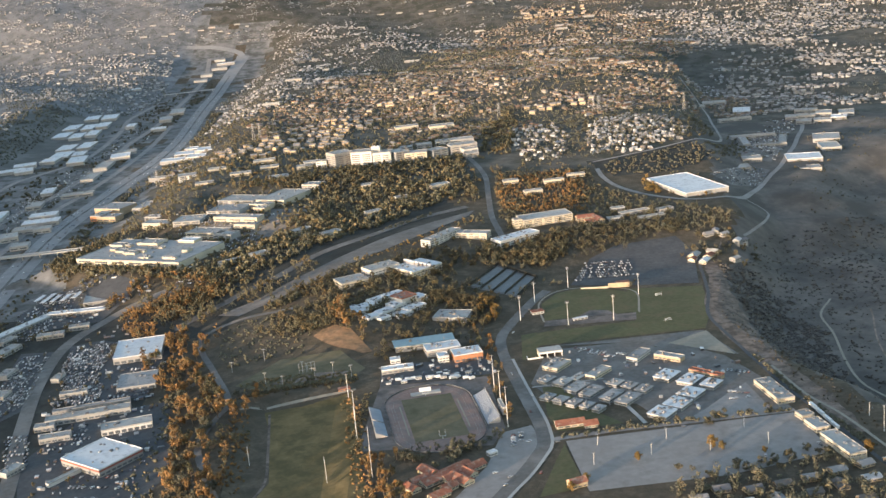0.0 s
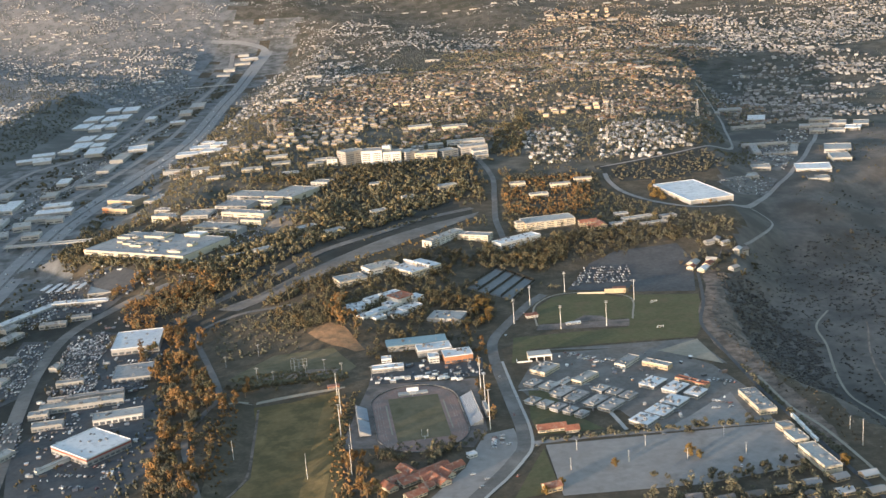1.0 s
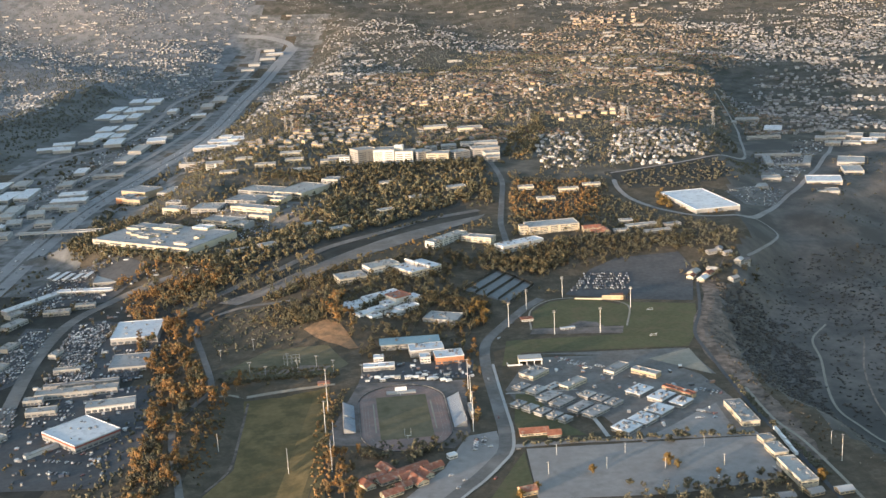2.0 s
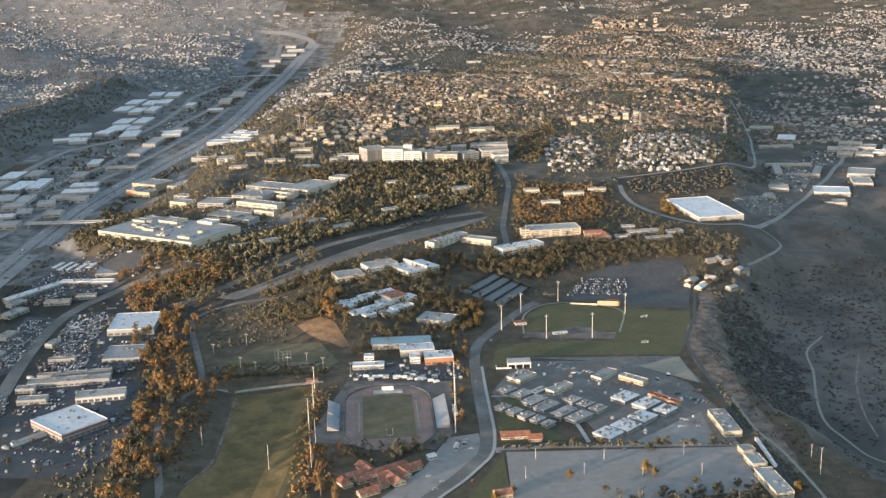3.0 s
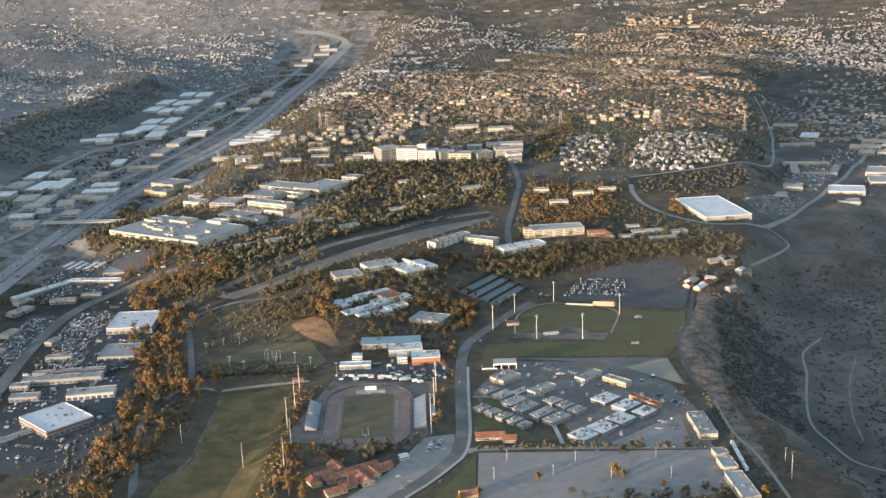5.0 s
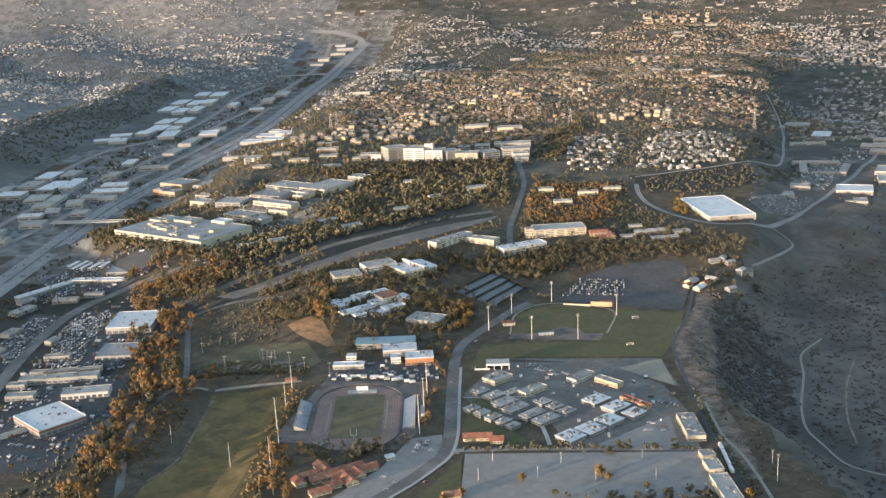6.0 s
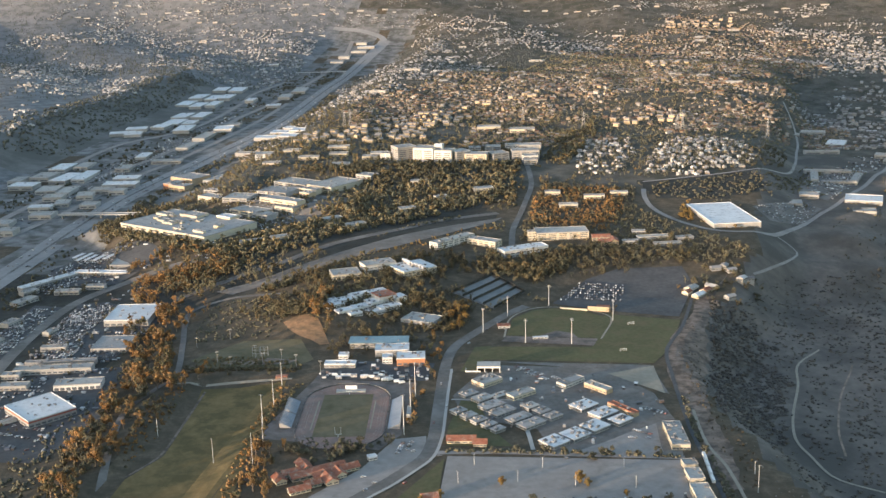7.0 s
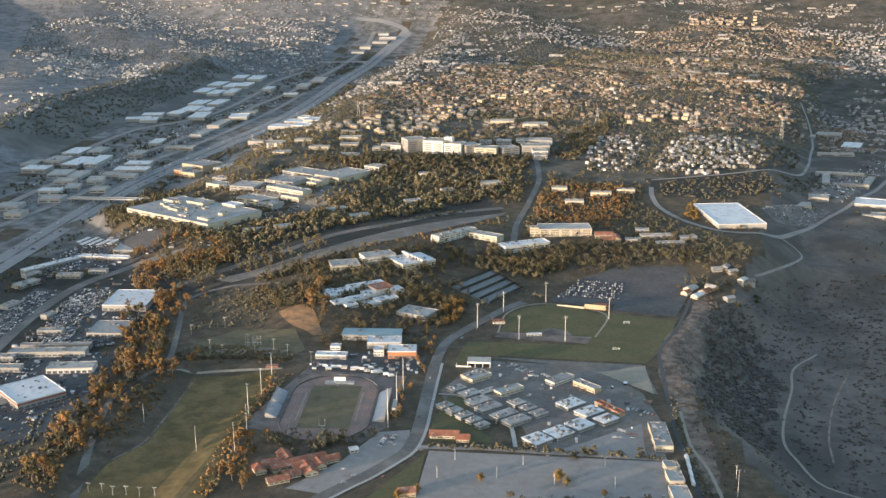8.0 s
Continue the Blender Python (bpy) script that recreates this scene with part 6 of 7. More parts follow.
woodland("woods", [(-283, 1396), (-258, 1433), (-149, 1396), (-123, 1344), (-184, 1311), (-284, 1318)], 195, 0.4, 0.9, "olive trees between college pavilions", 62, RICH_TREES)
woodland("woods", [(84, 1765), (143, 1826), (179, 1728), (241, 1619), (298, 1573), (218, 1513), (121, 1552), (83, 1596)], 588, 0.3, 0.75, "dark trees round the maintenance sheds", 63, None, OLIVE)
woodland("woods", [(-35, 1930), (53, 1909), (129, 1890), (126, 1730), (80, 1694), (83, 1828), (-15, 1879)], 300, 0.35, 0.85, "dark trees below the white village", 64, None, LEAF_DARK)
woodland("woods", [(-78, 1718), (-71, 1641), (-126, 1642), (-160, 1535), (-249, 1492), (-249, 1534), (-166, 1606), (-112, 1700)], 170, 0.25, 0.6, "golden scrub on the grassy slope above the college", 65, None, LEAF_GOLD)
woodland("woods", [(-258, 1574), (-221, 1640), (-149, 1716), (-145, 1722), (-217, 1648), (-254, 1582)], 135, 0.4, 0.7, "line of dark trees along the hillside lot", 66, None, LEAF_DARK, True)
woodland("woods", [(20, 1963), (45, 2279), (160, 2320), (291, 2351), (358, 2200), (330, 2070), (250, 1990), (144, 1961)], 700, 0.45, 0.85, "dark trees between the white village houses", 67, None, LEAF_DARK)
woodland("woods", [(-160, 2020), (-40, 2030), (-10, 2330), (-380, 2330), (-420, 2200), (-300, 2060)], 432, 0.5, 1.0, "dark trees round the hospital", 68, None, OLIVE)
woodland("woods", [(-382, 1304), (-284, 1318), (-232, 1352), (-200, 1320), (-262, 1262), (-305, 1245), (-330, 1262)], 170, 0.35, 0.85, "brown trees and brush above the practice field", 71, RICH_TREES)
woodland("woods", [(-603, 1531), (-513, 1527), (-429, 1491), (-399, 1404), (-447, 1327), (-487, 1324), (-532, 1454)], 130, 0.6, 1.15, "tall russet trees below the shopping centre", 72, RICH_TREES, LEAF)
woodland("bank_bushes", [(-520, 1467), (-429, 1491), (-291, 1539), (-215, 1591), (-246, 1454), (-338, 1368), (-386, 1322), (-455, 1330)], 620, 0.6, 1.7, "grey-brown brush on the shaded slope", 73, BUSHES, OLIVE)
woodland("woods", [(-473, 1248), (-398, 1161), (-353, 1051), (-346, 967), (-337, 901), (-331, 836), (-347, 825), (-383, 971), (-398, 1060), (-452, 1171)], 90, 0.4, 0.8, "brushy olive trees under the eucalyptus", 74, RICH_TREES)
woodland("woods", [(-192, 1319), (-138, 1359), (-72, 1334), (-76, 1260), (-125, 1275), (-179, 1269)], 120, 0.4, 0.8, "olive trees behind the gymnasium", 75, RICH_TREES)
woodland("hedge", [(-372, 1140), (-330, 1150), (-250, 1150), (-236, 1125), (-250, 1118), (-340, 1108), (-370, 1125)], 200, 0.5, 1.4, "ragged brown brush round the practice field", 76, BUSHES, WOODS)
woodland("bank_bushes", [(-260, 1086), (-236, 1086), (-222, 940), (-206, 800), (-222, 800), (-240, 930), (-246, 1010)], 260, 0.5, 1.3, "ragged brown brush at the meadow's edge", 77, BUSHES, LEAF)
woodland("rim_bushes", [(146, 1154), (189, 1310), (200, 1250), (190, 1156), (210, 1058), (226, 950), (225, 861), (193, 926), (176, 1028), (160, 1100)], 300, 0.3, 0.9, "dry brown brush on the canyon rim", 78, BUSHES, SCRUB)
woodland("valley_trees", [(-775, 1900), (-740, 1900), (-720, 2300), (-690, 2650), (-720, 3250), (-765, 3250), (-735, 2650), (-760, 2300)], 420, 1.3, 3.0, "dark trees along the freeway's edge", 81, BUSHES, LEAF_DARK)
woodland("valley_trees", [(-1050, 1800), (-840, 1800), (-835, 2300), (-815, 2650), (-840, 3300), (-850, 4000), (-940, 4000), (-1000, 3300), (-1050, 2400)], 900, 1.0, 2.8, "dark trees and brush among the valley sheds", 82, BUSHES, LEAF_DARK)
woodland("valley_trees", [(-720, 900), (-640, 900), (-640, 1080), (-700, 1340), (-740, 1500), (-735, 1700), (-775, 1700), (-770, 1300)], 420, 0.8, 2.2, "dark trees beside the freeway lots", 83, BUSHES, LEAF_DARK)
woodland("woods", [(-560, 1470), (-500, 1500), (-420, 1470), (-340, 1520), (-300, 1500), (-350, 1420), (-420, 1370), (-480, 1350)], 120, 0.7, 1.3, "tall russet and green trees on the shaded slope", 84, RICH_TREES, None, True)
woodland("bank_bushes", [(-366, 1060), (-346, 1064), (-336, 1000), (-330, 905), (-330, 800), (-350, 800), (-356, 905), (-364, 1000)], 260, 0.5, 1.4, "ragged brush along the meadow's creek side", 85, BUSHES, LEAF)
woodland("hedge", [(-50, 927), (0, 930), (60, 932), (160, 936), (160, 941), (60, 938), (0, 936), (-48, 933)], 130, 0.6, 1.4, "dark shrubs along the lane above the lot", 86, BUSHES, LEAF_DARK, True)
woodland("woods", [(-470, 1440), (-400, 1470), (-300, 1500), (-262, 1470), (-330, 1390), (-386, 1330), (-440, 1340)], 208, 0.4, 0.9, "mixed olive trees on the slope below the hillside lot", 87, RICH_TREES)
woodland("woods", [(-215, 1395), (-130, 1400), (-110, 1500), (-150, 1530), (-200, 1490)], 187, 0.4, 0.8, "olive and russet trees between college wings", 88, RICH_TREES)
woodland("hillside_brush", [(-1290, 2200), (-1120, 2350), (-1150, 2520), (-1160, 3000), (-1190, 3420), (-1330, 3420), (-1340, 2500)], 1500, 1.0, 2.6, "dark brush over the shaded hillside", 91, BUSHES, FAR_LEAF)
woodland("woods", [(-740, 2260), (-620, 2240), (-500, 2420), (-480, 2700), (-540, 2900), (-730, 2960), (-715, 2650)], 620, 0.5, 1.1, "dark olive trees above the freeway", 95, None, OLIVE)
woodland("woods", [(-110, 1460), (-66, 1470), (0, 1420), (14, 1480), (-30, 1500), (-120, 1500)], 90, 0.4, 0.85, "grey-brown trees above the hard courts", 96, RICH_TREES, WOODS)
woodland("woods", [(-150, 1340), (-112, 1378), (-70, 1320), (-84, 1250), (-120, 1255), (-150, 1300)], 90, 0.35, 0.8, "russet trees between gymnasium and courts", 97, RICH_TREES, WOODS)
woodland("woods", [(-60, 1330), (-20, 1390), (30, 1376), (0, 1356), (-34, 1312), (-40, 1270), (-56, 1280)], 40, 0.3, 0.6, "small dark trees beside the softball field", 98, RICH_TREES, OLIVE)
# this dense dark brush paints the shade below the rim
woodland("canyon_bushes", [(218, 1400), (209, 1300), (206, 1230), (197, 1130), (205, 1060), (250, 1020), (285, 1130), (300, 1230), (268, 1290), (292, 1340), (262, 1400)], 1300, 0.8, 2.1, "dense brush with painted shade on the canyon wall", 99, LOW_BUSHES, SHADE_BRUSH)
woodland("slope_brush", [(128, 1935), (200, 1955), (300, 1995), (396, 2062), (436, 2200), (478, 2150), (430, 1990), (345, 1890), (250, 1835), (160, 1845)], 700, 0.7, 1.8, "dark brush on the slope below the white houses", 92, BUSHES, LEAF_DARK)
woodland("woods", [(-110, 1620), (-16, 1600), (0, 1700), (-20, 1800), (-14, 1960), (-100, 1985), (-76, 1850), (-120, 1740)], 330, 0.4, 0.95, "dark and golden trees along the boulevard", 93)
woodland("woods", [(-60, 1880), (20, 1960), (130, 1930), (150, 1830), (190, 1700), (120, 1610), (40, 1650), (-40, 1640)], 300, 0.3, 0.8, "scattered olive trees round the knoll", 94)
woodland("canyon_bushes", [(205, 1290), (235, 1000), (290, 800), (620, 800), (700, 1300), (520, 1650), (330, 1560), (260, 1420)], 5200, 0.5, 1.7, "dark grey-green brush over the canyon", 41, LOW_BUSHES, BRUSH_LEAF)
woodland("canyon_bushes", [(400, 1640), (520, 1650), (820, 1500), (1100, 2100), (700, 2250), (560, 1980), (430, 1780)], 800, 0.4, 1.2, "brush on the slopes beyond the canyon", 42, BUSHES, LEAF_DARK)
woodland("rim_bushes", [(166, 1280), (215, 1380), (230, 1300), (215, 1150), (250, 1040), (300, 900), (235, 860), (212, 960), (185, 1060), (172, 1160)], 260, 0.25, 0.6, "dry brown bushes on the canyon rim", 43, BUSHES, BRUSH_LEAF)
woodland("meadow_tufts", [(-420, 1350), (-300, 1350), (-300, 1210), (-400, 1200)], 420, 0.4, 1.3, "scattered brush below the campus", 44, BUSHES, LEAF_DARK)
woodland("bank_bushes", [(-470, 1290), (-425, 1200), (-398, 1080), (-410, 960), (-385, 800), (-330, 780), (-360, 900), (-372, 1000), (-366, 1080), (-410, 1215)], 500, 0.6, 1.6, "undergrowth below the eucalyptus row", 45, BUSHES, WOODS)
woodland("bank_bushes", [(-450, 780), (-390, 780), (-415, 940), (-430, 1060), (-440, 1200), (-460, 1200), (-440, 1040)], 260, 0.6, 1.6, "brush on the dark bank beside the lots", 46, BUSHES, LEAF_DARK)

# parked cars
CAR = Geo()
CAR.add([(-2.2, -0.9, 0.3), (2.2, -0.9, 0.3), (2.2, 0.9, 0.3), (-2.2, 0.9, 0.3), (-2.25, -0.88, 0.85), (2.2, -0.86, 0.75), (2.2, 0.86, 0.75), (-2.25, 0.88, 0.85)],
        [(0, 3, 2, 1), (0, 1, 5, 4), (1, 2, 6, 5), (2, 3, 7, 6), (3, 0, 4, 7), (4, 5, 6, 7)])
CAR.add([(-1.9, -0.82, 0.83), (1.0, -0.82, 0.8), (1.0, 0.82, 0.8), (-1.9, 0.82, 0.83), (-1.4, -0.68, 1.45), (0.3, -0.68, 1.45), (0.3, 0.68, 1.45), (-1.4, 0.68, 1.45)],
        [(4, 5, 6, 7)])
CABIN = Geo().add(CAR.v[8:], [(0, 1, 5, 4), (1, 2, 6, 5), (2, 3, 7, 6), (3, 0, 4, 7)])
BODY_MESH, CABIN_MESH = CAR.mesh("body", CAR_PAINT), CABIN.mesh("cabin_glass", GLASS)
WHEEL_MESH = Geo().tube((0, -0.11, 0), (0, 0.11, 0), 0.33, 0.33, 10).mesh("wheel", RUBBER)
first_car = None


def car(x, y, turn):
    global first_car
    if first_car:
        return copy_thing(first_car, stand(x, y, turn, 0.42))
    t = thing("car", stand(x, y, turn, 0.42), "parked car on the asphalt", "car", "parked cars")
    part("body", BODY_MESH, None, t)
    part("cabin_glass", CABIN_MESH, None, t)
    for sx in (-1.35, 1.35):
        for sy in (-0.8, 0.8):
            part("wheel", WHEEL_MESH, None, t).location = (sx, sy, 0.33)
    first_car = t
    return t


def car_row(x, y, turn, count, gap, along, seed, full=0.8):
    """Cars side by side; along: the row's direction in degrees."""
    r = random.Random(seed)
    for k in range(count):
        if r.random() < full:
            car(x + math.cos(radians(along)) * gap * k, y + math.sin(radians(along)) * gap * k, turn + r.uniform(-3, 3) + 180 * r.randrange(2))


car_row(-92, 920, 10, 9, 3.2, 86, 1, 0.9)
car_row(-85, 922, 10, 8, 3.2, 86, 2, 0.7)
car_row(-78, 925, 10, 7, 3.4, 86, 3, 0.4)
car_row(-5, 1148, 40, 10, 4.0, -38, 4, 0.8)
car_row(-2, 1136, 40, 11, 4.0, -36, 5, 0.7)
car_row(30, 1125, 40, 7, 4.0, -40, 6, 0.6)
car_row(60, 1120, 60, 6, 4.4, -35, 7, 0.5)
car_row(120, 992, 20, 5, 4.0, -30, 8, 0.8)
car_row(116, 975, 20, 5, 4.0, 0, 9, 0.5)
car_row(128, 1046, 60, 7, 4.2, -30, 10, 0.7)
car_row(-500, 962, 60, 12, 4.4, -12, 15, 0.7)
car_row(-492, 940, 60, 13, 4.4, -12, 16, 0.7)
car_row(-480, 915, 60, 10, 4.4, -12, 17, 0.6)
car_row(45, 848, 80, 12, 6.0, 4, 19, 0.4)
car_row(160, 858, 100, 3, 4.0, 90, 20, 0.7)
for k, (x, y, a) in enumerate(((-74, 862, 62), (-100, 860, 30), (-105, 846, 40), (-70, 990, 92), (-79, 1090, 96), (-66, 1215, 60), (-112, 870, 20), (-64, 1030, 94), (-50, 1262, 60), (-40, 1285, 62), (60, 925, 5), (-53, 918, 20))):
    car(x, y, a)
rnd = random.Random(77)
rows = []
for outline, pitch in (([(-606, 1340), (-575, 1356), (-545, 1345), (-548, 1250), (-520, 1156), (-560, 1154), (-598, 1250)], (3.2, 7.0)),
                       ([(-664, 1330), (-630, 1330), (-605, 1160), (-640, 1090)], (3.6, 8)), ([(-560, 1085), (-520, 1090), (-500, 1045), (-540, 1020)], (4.2, 10)),
                       ([(-512, 1250), (-470, 1250), (-466, 1160), (-508, 1160)], (4.0, 9)), ([(-690, 1570), (-640, 1585), (-640, 1500), (-720, 1490)], (4.5, 11)),
                       ([(312, 1800), (332, 1745), (380, 1768), (422, 1850), (395, 1876)], (4.2, 10)), ([(-540, 1890), (-450, 1820), (-400, 1650), (-440, 1600), (-560, 1780)], (4.5, 11)), ([(445, 1890), (520, 2050), (560, 2170), (450, 2130)], (5, 12)),
                       ([(-960, 1950), (-900, 2250), (-870, 2560), (-900, 2600), (-980, 2150)], (7, 14)),
                       ([(30, 1384), (52, 1456), (112, 1442), (106, 1390)], (3.0, 8.5)), ([(-424, 1558), (-381, 1540), (-392, 1578), (-423, 1595)], (3.4, 11)), ([(-355, 1633), (-319, 1602), (-311, 1658), (-347, 1687)], (3.4, 12)), ([(-513, 1512), (-466, 1494), (-460, 1506), (-508, 1524)], (3.4, 9)), ([(-530, 1360), (-480, 1350), (-470, 1330), (-540, 1335)], (4, 9)), ([(-575, 1160), (-480, 1170), (-470, 1145), (-570, 1140)], (3.6, 8)), ([(-600, 1075), (-575, 1080), (-545, 985), (-565, 980)], (3.8, 9)), ([(-720, 1480), (-660, 1470), (-670, 1380), (-720, 1400)], (4, 10))):
    x0, x1 = min(p[0] for p in outline), max(p[0] for p in outline)
    y0, y1 = min(p[1] for p in outline), max(p[1] for p in outline)
    for j in range(int((y1 - y0) / pitch[1])):
        for i in range(int((x1 - x0) / pitch[0])):
            x, y = x0 + (i + rnd.uniform(-0.1, 0.1)) * pitch[0], y0 + (j + rnd.uniform(-0.1, 0.1)) * pitch[1]
            if rnd.random() < 0.7 and inside(x, y, outline):
                rows.append((x, y, ground_z(x, y) + 0.45, math.pi / 2 + rnd.uniform(-0.15, 0.15), rnd.uniform(0.9, 1.2), 1, rnd.uniform(0.9, 1.35)))
mini = Geo()
mini.box(0, 0, 0.25, 4.4, 1.8, 0.6, 0, 0.05)
mini.box(-0.3, 0, 0.85, 2.6, 1.6, 0.6, 0, 0.25)
crowd("packed_cars", [mini], rows, [CAR_MIX], "rows of cars packed in dealers' yards", "cars", 7)
# long canopies in the bus yard
for x, y, length in ((-701, 1553, 46), (-688, 1546, 34), (-672, 1541, 32), (-655, 1540, 30), (-715, 1560, 30)):
    t = thing("bus_canopy", stand(x, y, -6, 0.3), "long white canopy over parked buses", "canopy", "bus yard canopies")
    part("roof", Geo().box(0, 0, 4.2, 6.5, length, 0.5), WHITE_ROOF, t)
    for k in range(5):
        part("post", Geo().box(0, (k - 2) * length / 4.6, 0, 0.35, 0.35, 4.2), POLE, t)

# traffic on the freeway
rnd = random.Random(31)
rows = []
for q in smooth_line([(-788, 1513), (-805, 1760), (-813, 2046), (-786, 2311), (-752, 2651), (-792, 3327), (-817, 3790)], 11):
    for lane in (-17, -13, -9, 9, 13, 17):
        if rnd.random() < 0.16:
            x = q.x + lane
            rows.append((x, q.y, ground_z(x, q.y) + 0.8, math.pi / 2, rnd.uniform(0.9, 1.6), 1, rnd.uniform(0.9, 1.7)))
crowd("freeway_traffic", [mini], rows, [CAR_MIX], "cars and vans on the freeway", "cars", 8)
# crates, tanks, containers and small sheds in the yards
BOXES = [Geo().box(0, 0, 0, 6, 2.5, 2.6), Geo().box(0, 0, 0, 2.4, 1.6, 1.4).box(1.6, 0.6, 0, 1.0, 1.0, 0.9), Geo().box(0, 0, 0, 4.5, 3.4, 2.4).box(0, 0, 2.4, 5.0, 3.9, 0.25), Geo().tube((0, 0, 0), (0, 0, 2.4), 1.3, 1.3, 8)]
rows = []
for outline, count in (([(-668, 1335), (-628, 1335), (-560, 1455), (-480, 1330), (-460, 1150), (-420, 1040), (-420, 900), (-520, 880), (-600, 1080), (-640, 1080)], 400), ([(-730, 1500), (-700, 1600), (-600, 1590), (-540, 1500), (-600, 1440), (-690, 1420)], 240),
                       ([(-1000, 1900), (-960, 2500), (-960, 3100), (-860, 3100), (-860, 1700), (-960, 1650)], 700), ([(-720, 2300), (-700, 2640), (-600, 2640), (-600, 2300)], 160),
                       ([(-60, 1060), (-35, 1150), (88, 1153), (140, 1085), (160, 1014), (48, 934), (-45, 1010)], 60), ([(-215, 1092), (-95, 1098), (-95, 1150), (-215, 1150)], 70), ([(420, 1880), (520, 2060), (680, 2300), (560, 2300), (420, 2000)], 260),
                       ([(-700, 1640), (-640, 1570), (-440, 1520), (-330, 1800), (-420, 1930), (-600, 1900)], 260)):
    for x, y in scattered(outline, count, count):
        if not built_on(x, y) and not on_road(x, y):
            rows.append((x, y, ground_z(x, y) + 0.3, rnd.choice((0.15, 1.7)) + rnd.uniform(-0.2, 0.2), rnd.uniform(0.5, 1.2), rnd.uniform(0.5, 1.2), rnd.uniform(0.5, 1.1)))
crowd("yard_clutter", BOXES, rows, [CAR_MIX], "crates, tanks and containers standing in the yards", "crates", 9)
# trees close round the campus and office buildings
r = random.Random(57)
rows, far_rows = [], []
seen = set()
for cell in FOOTPRINTS.values():
    for x, y, c, s, w, d in cell:
        if (x, y) in seen or not 1280 < y < 2300 or x < -760 or w > 80:
            continue
        seen.add((x, y))
        if inside(x, y, [(20, 1963), (45, 2279), (160, 2320), (291, 2351), (358, 2200), (330, 2070), (250, 1990), (144, 1961)]):
            continue
        for _ in range(int(4 + (w + d) / 7)):
            u, v = r.choice(((r.uniform(-1, 1) * w, r.choice((-1, 1, -1)) * (d + r.uniform(0, 7))), (r.choice((-1, 1)) * (w + r.uniform(0, 7)), r.uniform(-1, 1) * d)))
            tx, ty = x + u * c - v * s, y + u * s + v * c
            if not built_on(tx, ty) and not on_road(tx, ty):
                size = r.uniform(0.35, 0.8)
                (rows if y < 1640 else far_rows).append((tx, ty, ground_z(tx, ty), r.uniform(0, 6), size, size, size * r.uniform(0.9, 1.2)))
crowd("courtyard_trees", RICH_TREES, rows, [WOODS, OLIVE, LEAF_DARK], "small trees close round the college buildings", "trees", 10)
crowd("courtyard_trees", TREES, far_rows, [WOODS, OLIVE, LEAF_DARK], "small trees close round offices and shops", "trees", 11)

# ---------------------------------------------------------------- houses
# the white village on its plateau: rings of small houses
rnd = random.Random(5)
protos = []
for k, (w, d, h, wing) in enumerate(((6.6, 4.6, 3.8, 3.0), (5.2, 4.6, 4.8, 2.4), (8.0, 4.6, 3.0, 3.6), (5.8, 5.2, 3.3, 2.8), (9.0, 5.0, 4.2, 3.4))):
    t = thing("house", stand(210 + 13 * k, 2150, 20 * k), "white-walled house in a hilltop village", "house", "village houses")
    body, top = Geo(), Geo()
    for x, y, a, b, z, rise in ((0, 0, w, d, h, 1.7), (w * 0.25, -d / 2 - wing / 2, wing, wing + 1, h * 0.72, 1.2)):
        body.box(x, y, -1.5, a, b, z + 1.5)
        along = a > b
        p = [(-a / 2 - 0.4, -b / 2 - 0.4, z), (a / 2 + 0.4, -b / 2 - 0.4, z), (a / 2 + 0.4, b / 2 + 0.4, z), (-a / 2 - 0.4, b / 2 + 0.4, z)]
        p += [(-a / 2, 0, z + rise), (a / 2, 0, z + rise)] if along else [(0, -b / 2, z + rise), (0, b / 2, z + rise)]
        top.add([(x + q[0], y + q[1], q[2] + 0.02) for q in p], [(0, 1, 5, 4), (2, 3, 4, 5), (1, 2, 5), (3, 0, 4), (0, 3, 2, 1)] if along else [(3, 0, 4, 5), (1, 2, 5, 4), (0, 1, 4), (2, 3, 5), (0, 3, 2, 1)])
    part("wall", body, VILLAGE_WALL, t)
    part("roof", top, VILLAGE_ROOF, t)
    protos.append(t)
VILLAGE = [(20, 1963), (45, 2279), (160, 2320), (291, 2351), (358, 2200), (330, 2070), (250, 1990), (144, 1961)]
WEST_QUARTER = [(28, 1985), (20, 2137), (34, 2305), (118, 2300), (126, 2110), (92, 1968)]
EAST_QUARTER = [(144, 1972), (154, 2124), (206, 2282), (274, 2316), (334, 2238), (350, 2099), (316, 2022), (236, 1968)]
for quarter, count, cx, cy, seed in ((WEST_QUARTER, 120, -120, 2140, 15), (EAST_QUARTER, 250, 245, 2130, 16)):
    for x, y in scattered(quarter, count, seed, 10.4):
        a = math.degrees(math.atan2(y - cy, x - cx))
        if int(math.hypot(0.8 * (x - cx), y - cy) / 11) % 3 or rnd.random() < 0.25:
            copy_thing(rnd.choice(protos), seat(x, y, a + 90 + rnd.choice((0, 0, 90)) + rnd.uniform(-18, 18), 10, 7))
# apartment blocks catching the last sun
flat = None
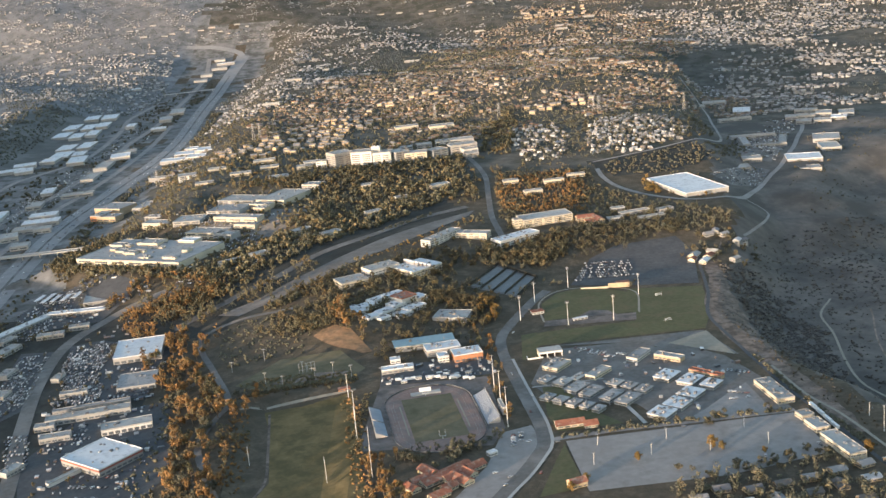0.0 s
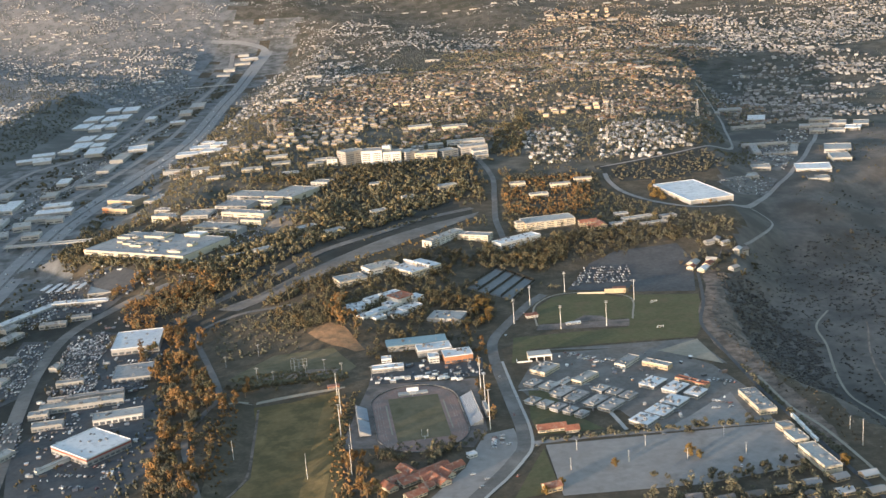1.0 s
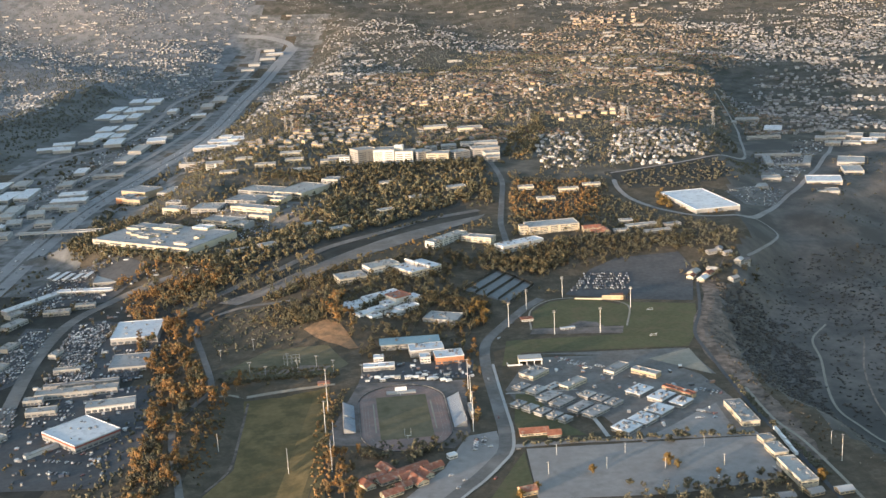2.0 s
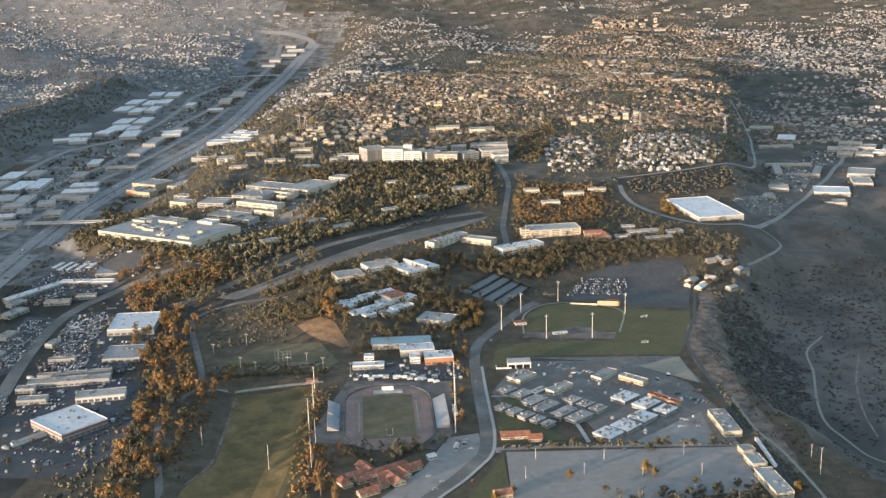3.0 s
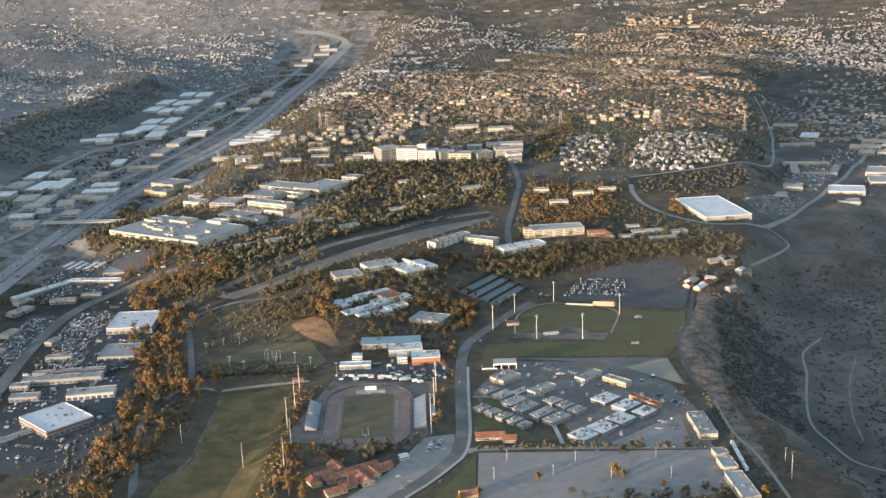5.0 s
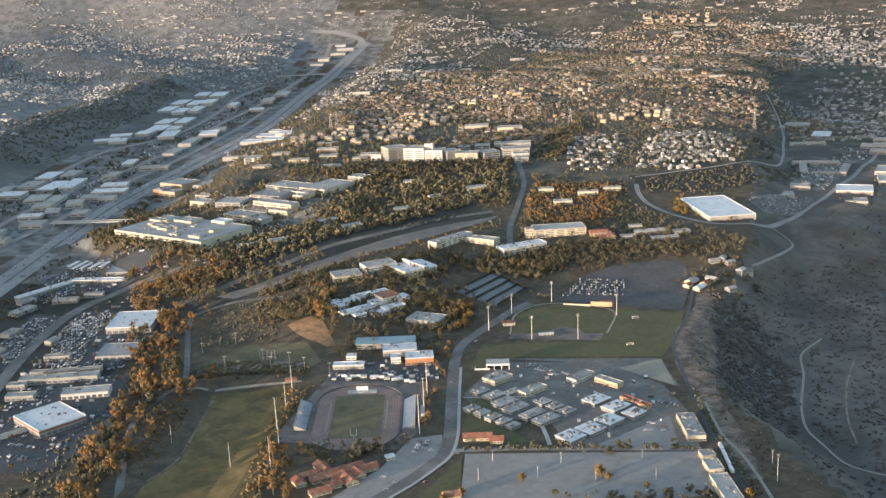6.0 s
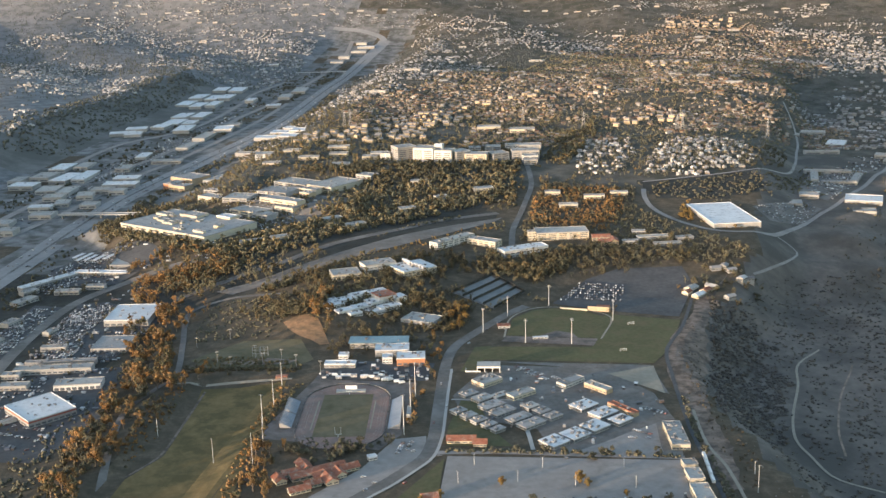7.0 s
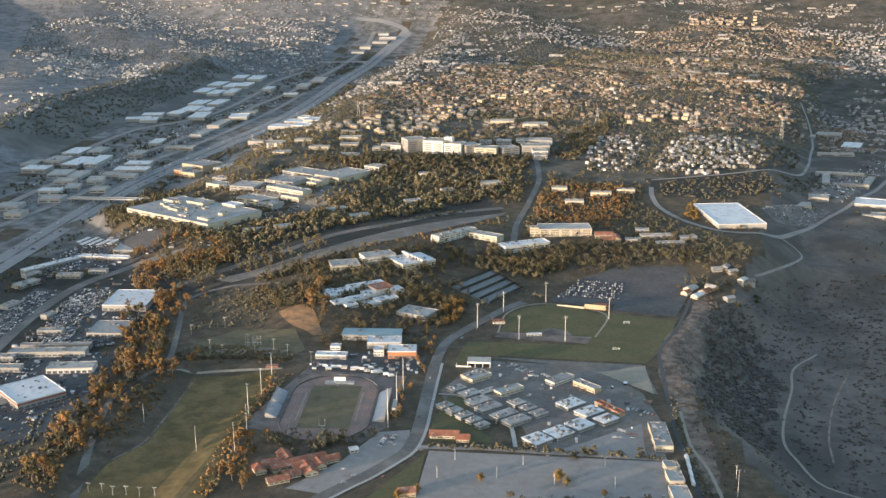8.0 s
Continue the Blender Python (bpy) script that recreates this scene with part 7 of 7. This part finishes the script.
for k, (x, y) in enumerate(scattered([(-592, 2305), (-615, 2440), (-402, 2534), (-327, 2453), (-313, 2340), (-458, 2268)], 60, 8, 19) + scattered([(-466, 2600), (-274, 2707), (-223, 2571), (-330, 2475), (-445, 2518)], 36, 9, 19)):
    m = seat(x, y, rnd.choice((-12, 8, 78)) + rnd.uniform(-6, 6), 17, 10)
    if flat is None:
        flat = thing("apartment_block", m, "tan three-storey apartment block with a low roof", "apartment building", "hillside apartments")
        gable_parts(flat, 13, 8.5, 6.6, 1.8, TAN_WALL, HOUSE_ROOFS)
    else:
        copy_thing(flat, m)
for x0, y0, x1, y1, rows_n, n in ((270, 4270, 520, 4330, 3, 14), (180, 3380, 340, 3480, 3, 9), (-270, 2730, -90, 2800, 2, 10), (90, 2450, 260, 2520, 2, 7)):
    for j in range(rows_n):
        for k in range(n):
            u = (k + rnd.uniform(-0.2, 0.2)) / n
            x, y = x0 + (x1 - x0) * u, y0 + (y1 - y0) * u + 42 * j
            if rnd.random() < 0.7:
                copy_thing(flat, seat(x + rnd.uniform(-6, 6), y + rnd.uniform(-12, 12), -20 + rnd.uniform(-14, 14), 17, 10))
# houses below the big lot
for k, (x, y, a) in enumerate(((60, 802, 5), (84, 796, 15), (108, 800, 10), (132, 806, 5), (156, 814, 12), (180, 820, 20), (204, 822, 15), (72, 776, 8), (98, 776, 100), (126, 782, 12), (150, 790, 95), (176, 796, 10), (200, 794, 15), (40, 790, 0), (110, 758, 8), (160, 765, 10))):
    house(seat(x, y, a, 13, 9), 13, 9, 3.0, 2.0, TAN_WALL, VILLAGE_ROOF, "pale-roofed bungalow below the parking lot", "bungalows below the lot")
house(seat(-48, 834, 20, 14, 10), 14, 10, 4.6, 2.6, TAN_WALL, TILE_ROOF, "small tan house catching the sun by the road", "")

# the wide suburbs: bent streets of houses, with gardens and canyons between
rnd = random.Random(99)
blocks, garden = {"near": [], "west": [], "far": []}, {"near": [], "west": [], "far": []}
taken = set()


# near follows the sunlit hill; west and far paints carry haze and shade
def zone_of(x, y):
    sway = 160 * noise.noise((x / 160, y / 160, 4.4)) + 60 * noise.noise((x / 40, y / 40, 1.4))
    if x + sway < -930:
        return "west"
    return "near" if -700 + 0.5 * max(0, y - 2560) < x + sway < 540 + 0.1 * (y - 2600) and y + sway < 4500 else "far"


def closed_land(x, y):
    """Where no suburb stands: the valley, the dark hillside, the campus side, other buildings and roads."""
    if y < 2240 or y > 5135 or -1050 < x < -700 and y < 3300 or abs(x + 870) < 110 + 80 * ss(3500, 4400, y) and 3200 < y < 4420 or -1260 < x < -1000 and y < 3400:
        return True
    if y < 2500 and (-640 < x < -220 or inside(x, y, VILLAGE)) or x > canyon_edge(y) + 60 and y < 2380:
        return True
    if x < -520 and y < 2850 and noise.noise((x / 60, y / 60, 6.1)) > -0.18:
        return True
    return built_on(x, y) or on_road(x, y)


for _ in range(3800):
    v = rnd.random()
    y = 2240 + 2890 * v
    x = rnd.uniform(-1, 1) * (0.47 * y + 330)
    crowded = noise.noise((x / 380, y / 380, 2.2)) + 0.6 * noise.noise((x / 130, y / 130, 5.1))
    zone = zone_of(x, y)
    if crowded > (0.3 if zone == "near" else 0.16):
        continue
    scale = 1.0 - 0.4 * ss(3900, 4800, y)
    turn = 1.3 * noise.noise((x / 300, y / 300, 7.7)) + rnd.choice((0, 0, 0, math.pi / 2)) + rnd.uniform(-0.15, 0.15)
    swing = rnd.uniform(-0.09, 0.09)
    tone = rnd.uniform(0.75, 1.2)
    for k in range(rnd.randrange(3, 14)):
        for side in (-1, 1):
            back = side * rnd.uniform(10, 15) * scale
            hx, hy = x - back * math.sin(turn) + rnd.uniform(-2.5, 2.5), y + back * math.cos(turn) + rnd.uniform(-2.5, 2.5)
            cell = (hx // (11 * scale), hy // (11 * scale), scale > 0.9)
            if cell in taken or closed_land(hx, hy):
                continue
            taken.add(cell)
            size = tone * scale * rnd.uniform(0.45, 0.85)
            if rnd.random() < (0.82 if zone == "near" else 0.7):
                blocks[zone_of(hx, hy)].append((hx, hy, ground_z(hx, hy), turn + (math.pi if side > 0 else 0) + rnd.choice((0, 0, math.pi / 2)) + rnd.uniform(-0.25, 0.25), size * rnd.uniform(0.8, 1.25), size, size * rnd.uniform(0.75, 1.2)))
        step = rnd.uniform(13, 19) * scale
        x, y = x + step * math.cos(turn), y + step * math.sin(turn)
        turn += swing
for _ in range(26000):
    y = 2240 + 2890 * rnd.random() ** 1.35
    x = rnd.uniform(-1, 1) * (0.47 * y + 330)
    if closed_land(x, y) or noise.noise((x / 70, y / 70, 3.3)) < -0.25:
        continue
    s = rnd.uniform(0.4, 1.25) * (1.0 - 0.4 * ss(3900, 4800, y))
    garden[zone_of(x, y)].append((x, y, ground_z(x, y), rnd.uniform(0, 6), s, s, s * rnd.uniform(0.8, 1.3)))
SMALL_TREES = [small_tree(40 + k, 2 + k % 2, False) for k in range(6)]
FAR_TREES = []
for k in range(6):
    r = random.Random(70 + k)
    foot = [(math.cos(1.26 * j) * r.uniform(1.2, 2.6), math.sin(1.26 * j) * r.uniform(1.2, 2.6), r.uniform(-0.6, 1.6)) for j in range(5)]
    FAR_TREES.append(Geo().add(foot + [(r.uniform(-1, 1), r.uniform(-1, 1), r.uniform(3.4, 5.6))], [(j, (j + 1) % 5, 5) for j in range(5)]))
for _ in range(20000):
    y = rnd.uniform(3400, 5130)
    x = rnd.uniform(-1, 1) * (0.47 * y + 330)
    if not closed_land(x, y):
        s = rnd.uniform(0.8, 1.7) * (1.0 - 0.35 * ss(3900, 4800, y))
        garden[zone_of(x, y)].append((x, y, ground_z(x, y), rnd.uniform(0, 6), s, s, s))
for _ in range(9500):
    x, y = rnd.uniform(-700, 560), rnd.uniform(2260, 3650)
    if not closed_land(x, y):
        s = rnd.uniform(0.5, 1.35)
        garden[zone_of(x, y)].append((x, y, ground_z(x, y), rnd.uniform(0, 6), s, s, s * rnd.uniform(0.9, 1.4)))
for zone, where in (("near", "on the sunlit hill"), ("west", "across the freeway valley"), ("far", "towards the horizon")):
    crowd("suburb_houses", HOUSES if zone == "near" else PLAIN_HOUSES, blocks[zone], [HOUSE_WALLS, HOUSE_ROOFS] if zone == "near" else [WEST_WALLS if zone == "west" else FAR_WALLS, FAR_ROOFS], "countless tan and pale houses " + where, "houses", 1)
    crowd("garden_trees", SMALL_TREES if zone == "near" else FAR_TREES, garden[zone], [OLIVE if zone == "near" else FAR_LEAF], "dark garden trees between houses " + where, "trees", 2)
# large roofs scattered through the suburbs
for k in range(46):
    x, y = rnd.uniform(-1500, 1600), rnd.uniform(2700, 4500)
    if abs(x + 830) < 260 or -1300 < x < -1040 or x > canyon_edge(y) and y < 2900:
        continue
    flat_building("distant_hall", "distant flat pale-roofed hall among houses", "hall", x, y, rnd.uniform(-15, 15), rnd.uniform(18, 48), rnd.uniform(12, 24), rnd.uniform(5, 7), GREY_WALL, PALE_ROOF if k % 3 else GREY_ROOF, 2, group="distant halls")
# pale strips of workshops and stores out towards the horizon
for x0, x1, y0, n in ((-1330, -800, 4520, 15), (-2050, -1800, 4470, 6), (-2150, -1900, 4330, 6), (-1600, -1400, 4190, 5), (-1750, -1450, 4420, 7), (-1250, -1050, 4330, 5), (700, 1150, 4120, 9), (1000, 1500, 4350, 9), (500, 900, 4500, 8), (820, 1000, 3300, 4), (-300, 250, 4560, 8)):
    for k in range(n):
        x, y = x0 + (x1 - x0) * (k + rnd.uniform(0.1, 0.9)) / n, y0 + rnd.uniform(-45, 45)
        flat_building("distant_store", "distant store with a long pale flat roof", "store", x, y, rnd.uniform(-8, 8), rnd.uniform(10, 30), rnd.uniform(9, 20), rnd.uniform(3.5, 5.5), GREY_WALL, PALE_ROOF, 1, group="distant stores")
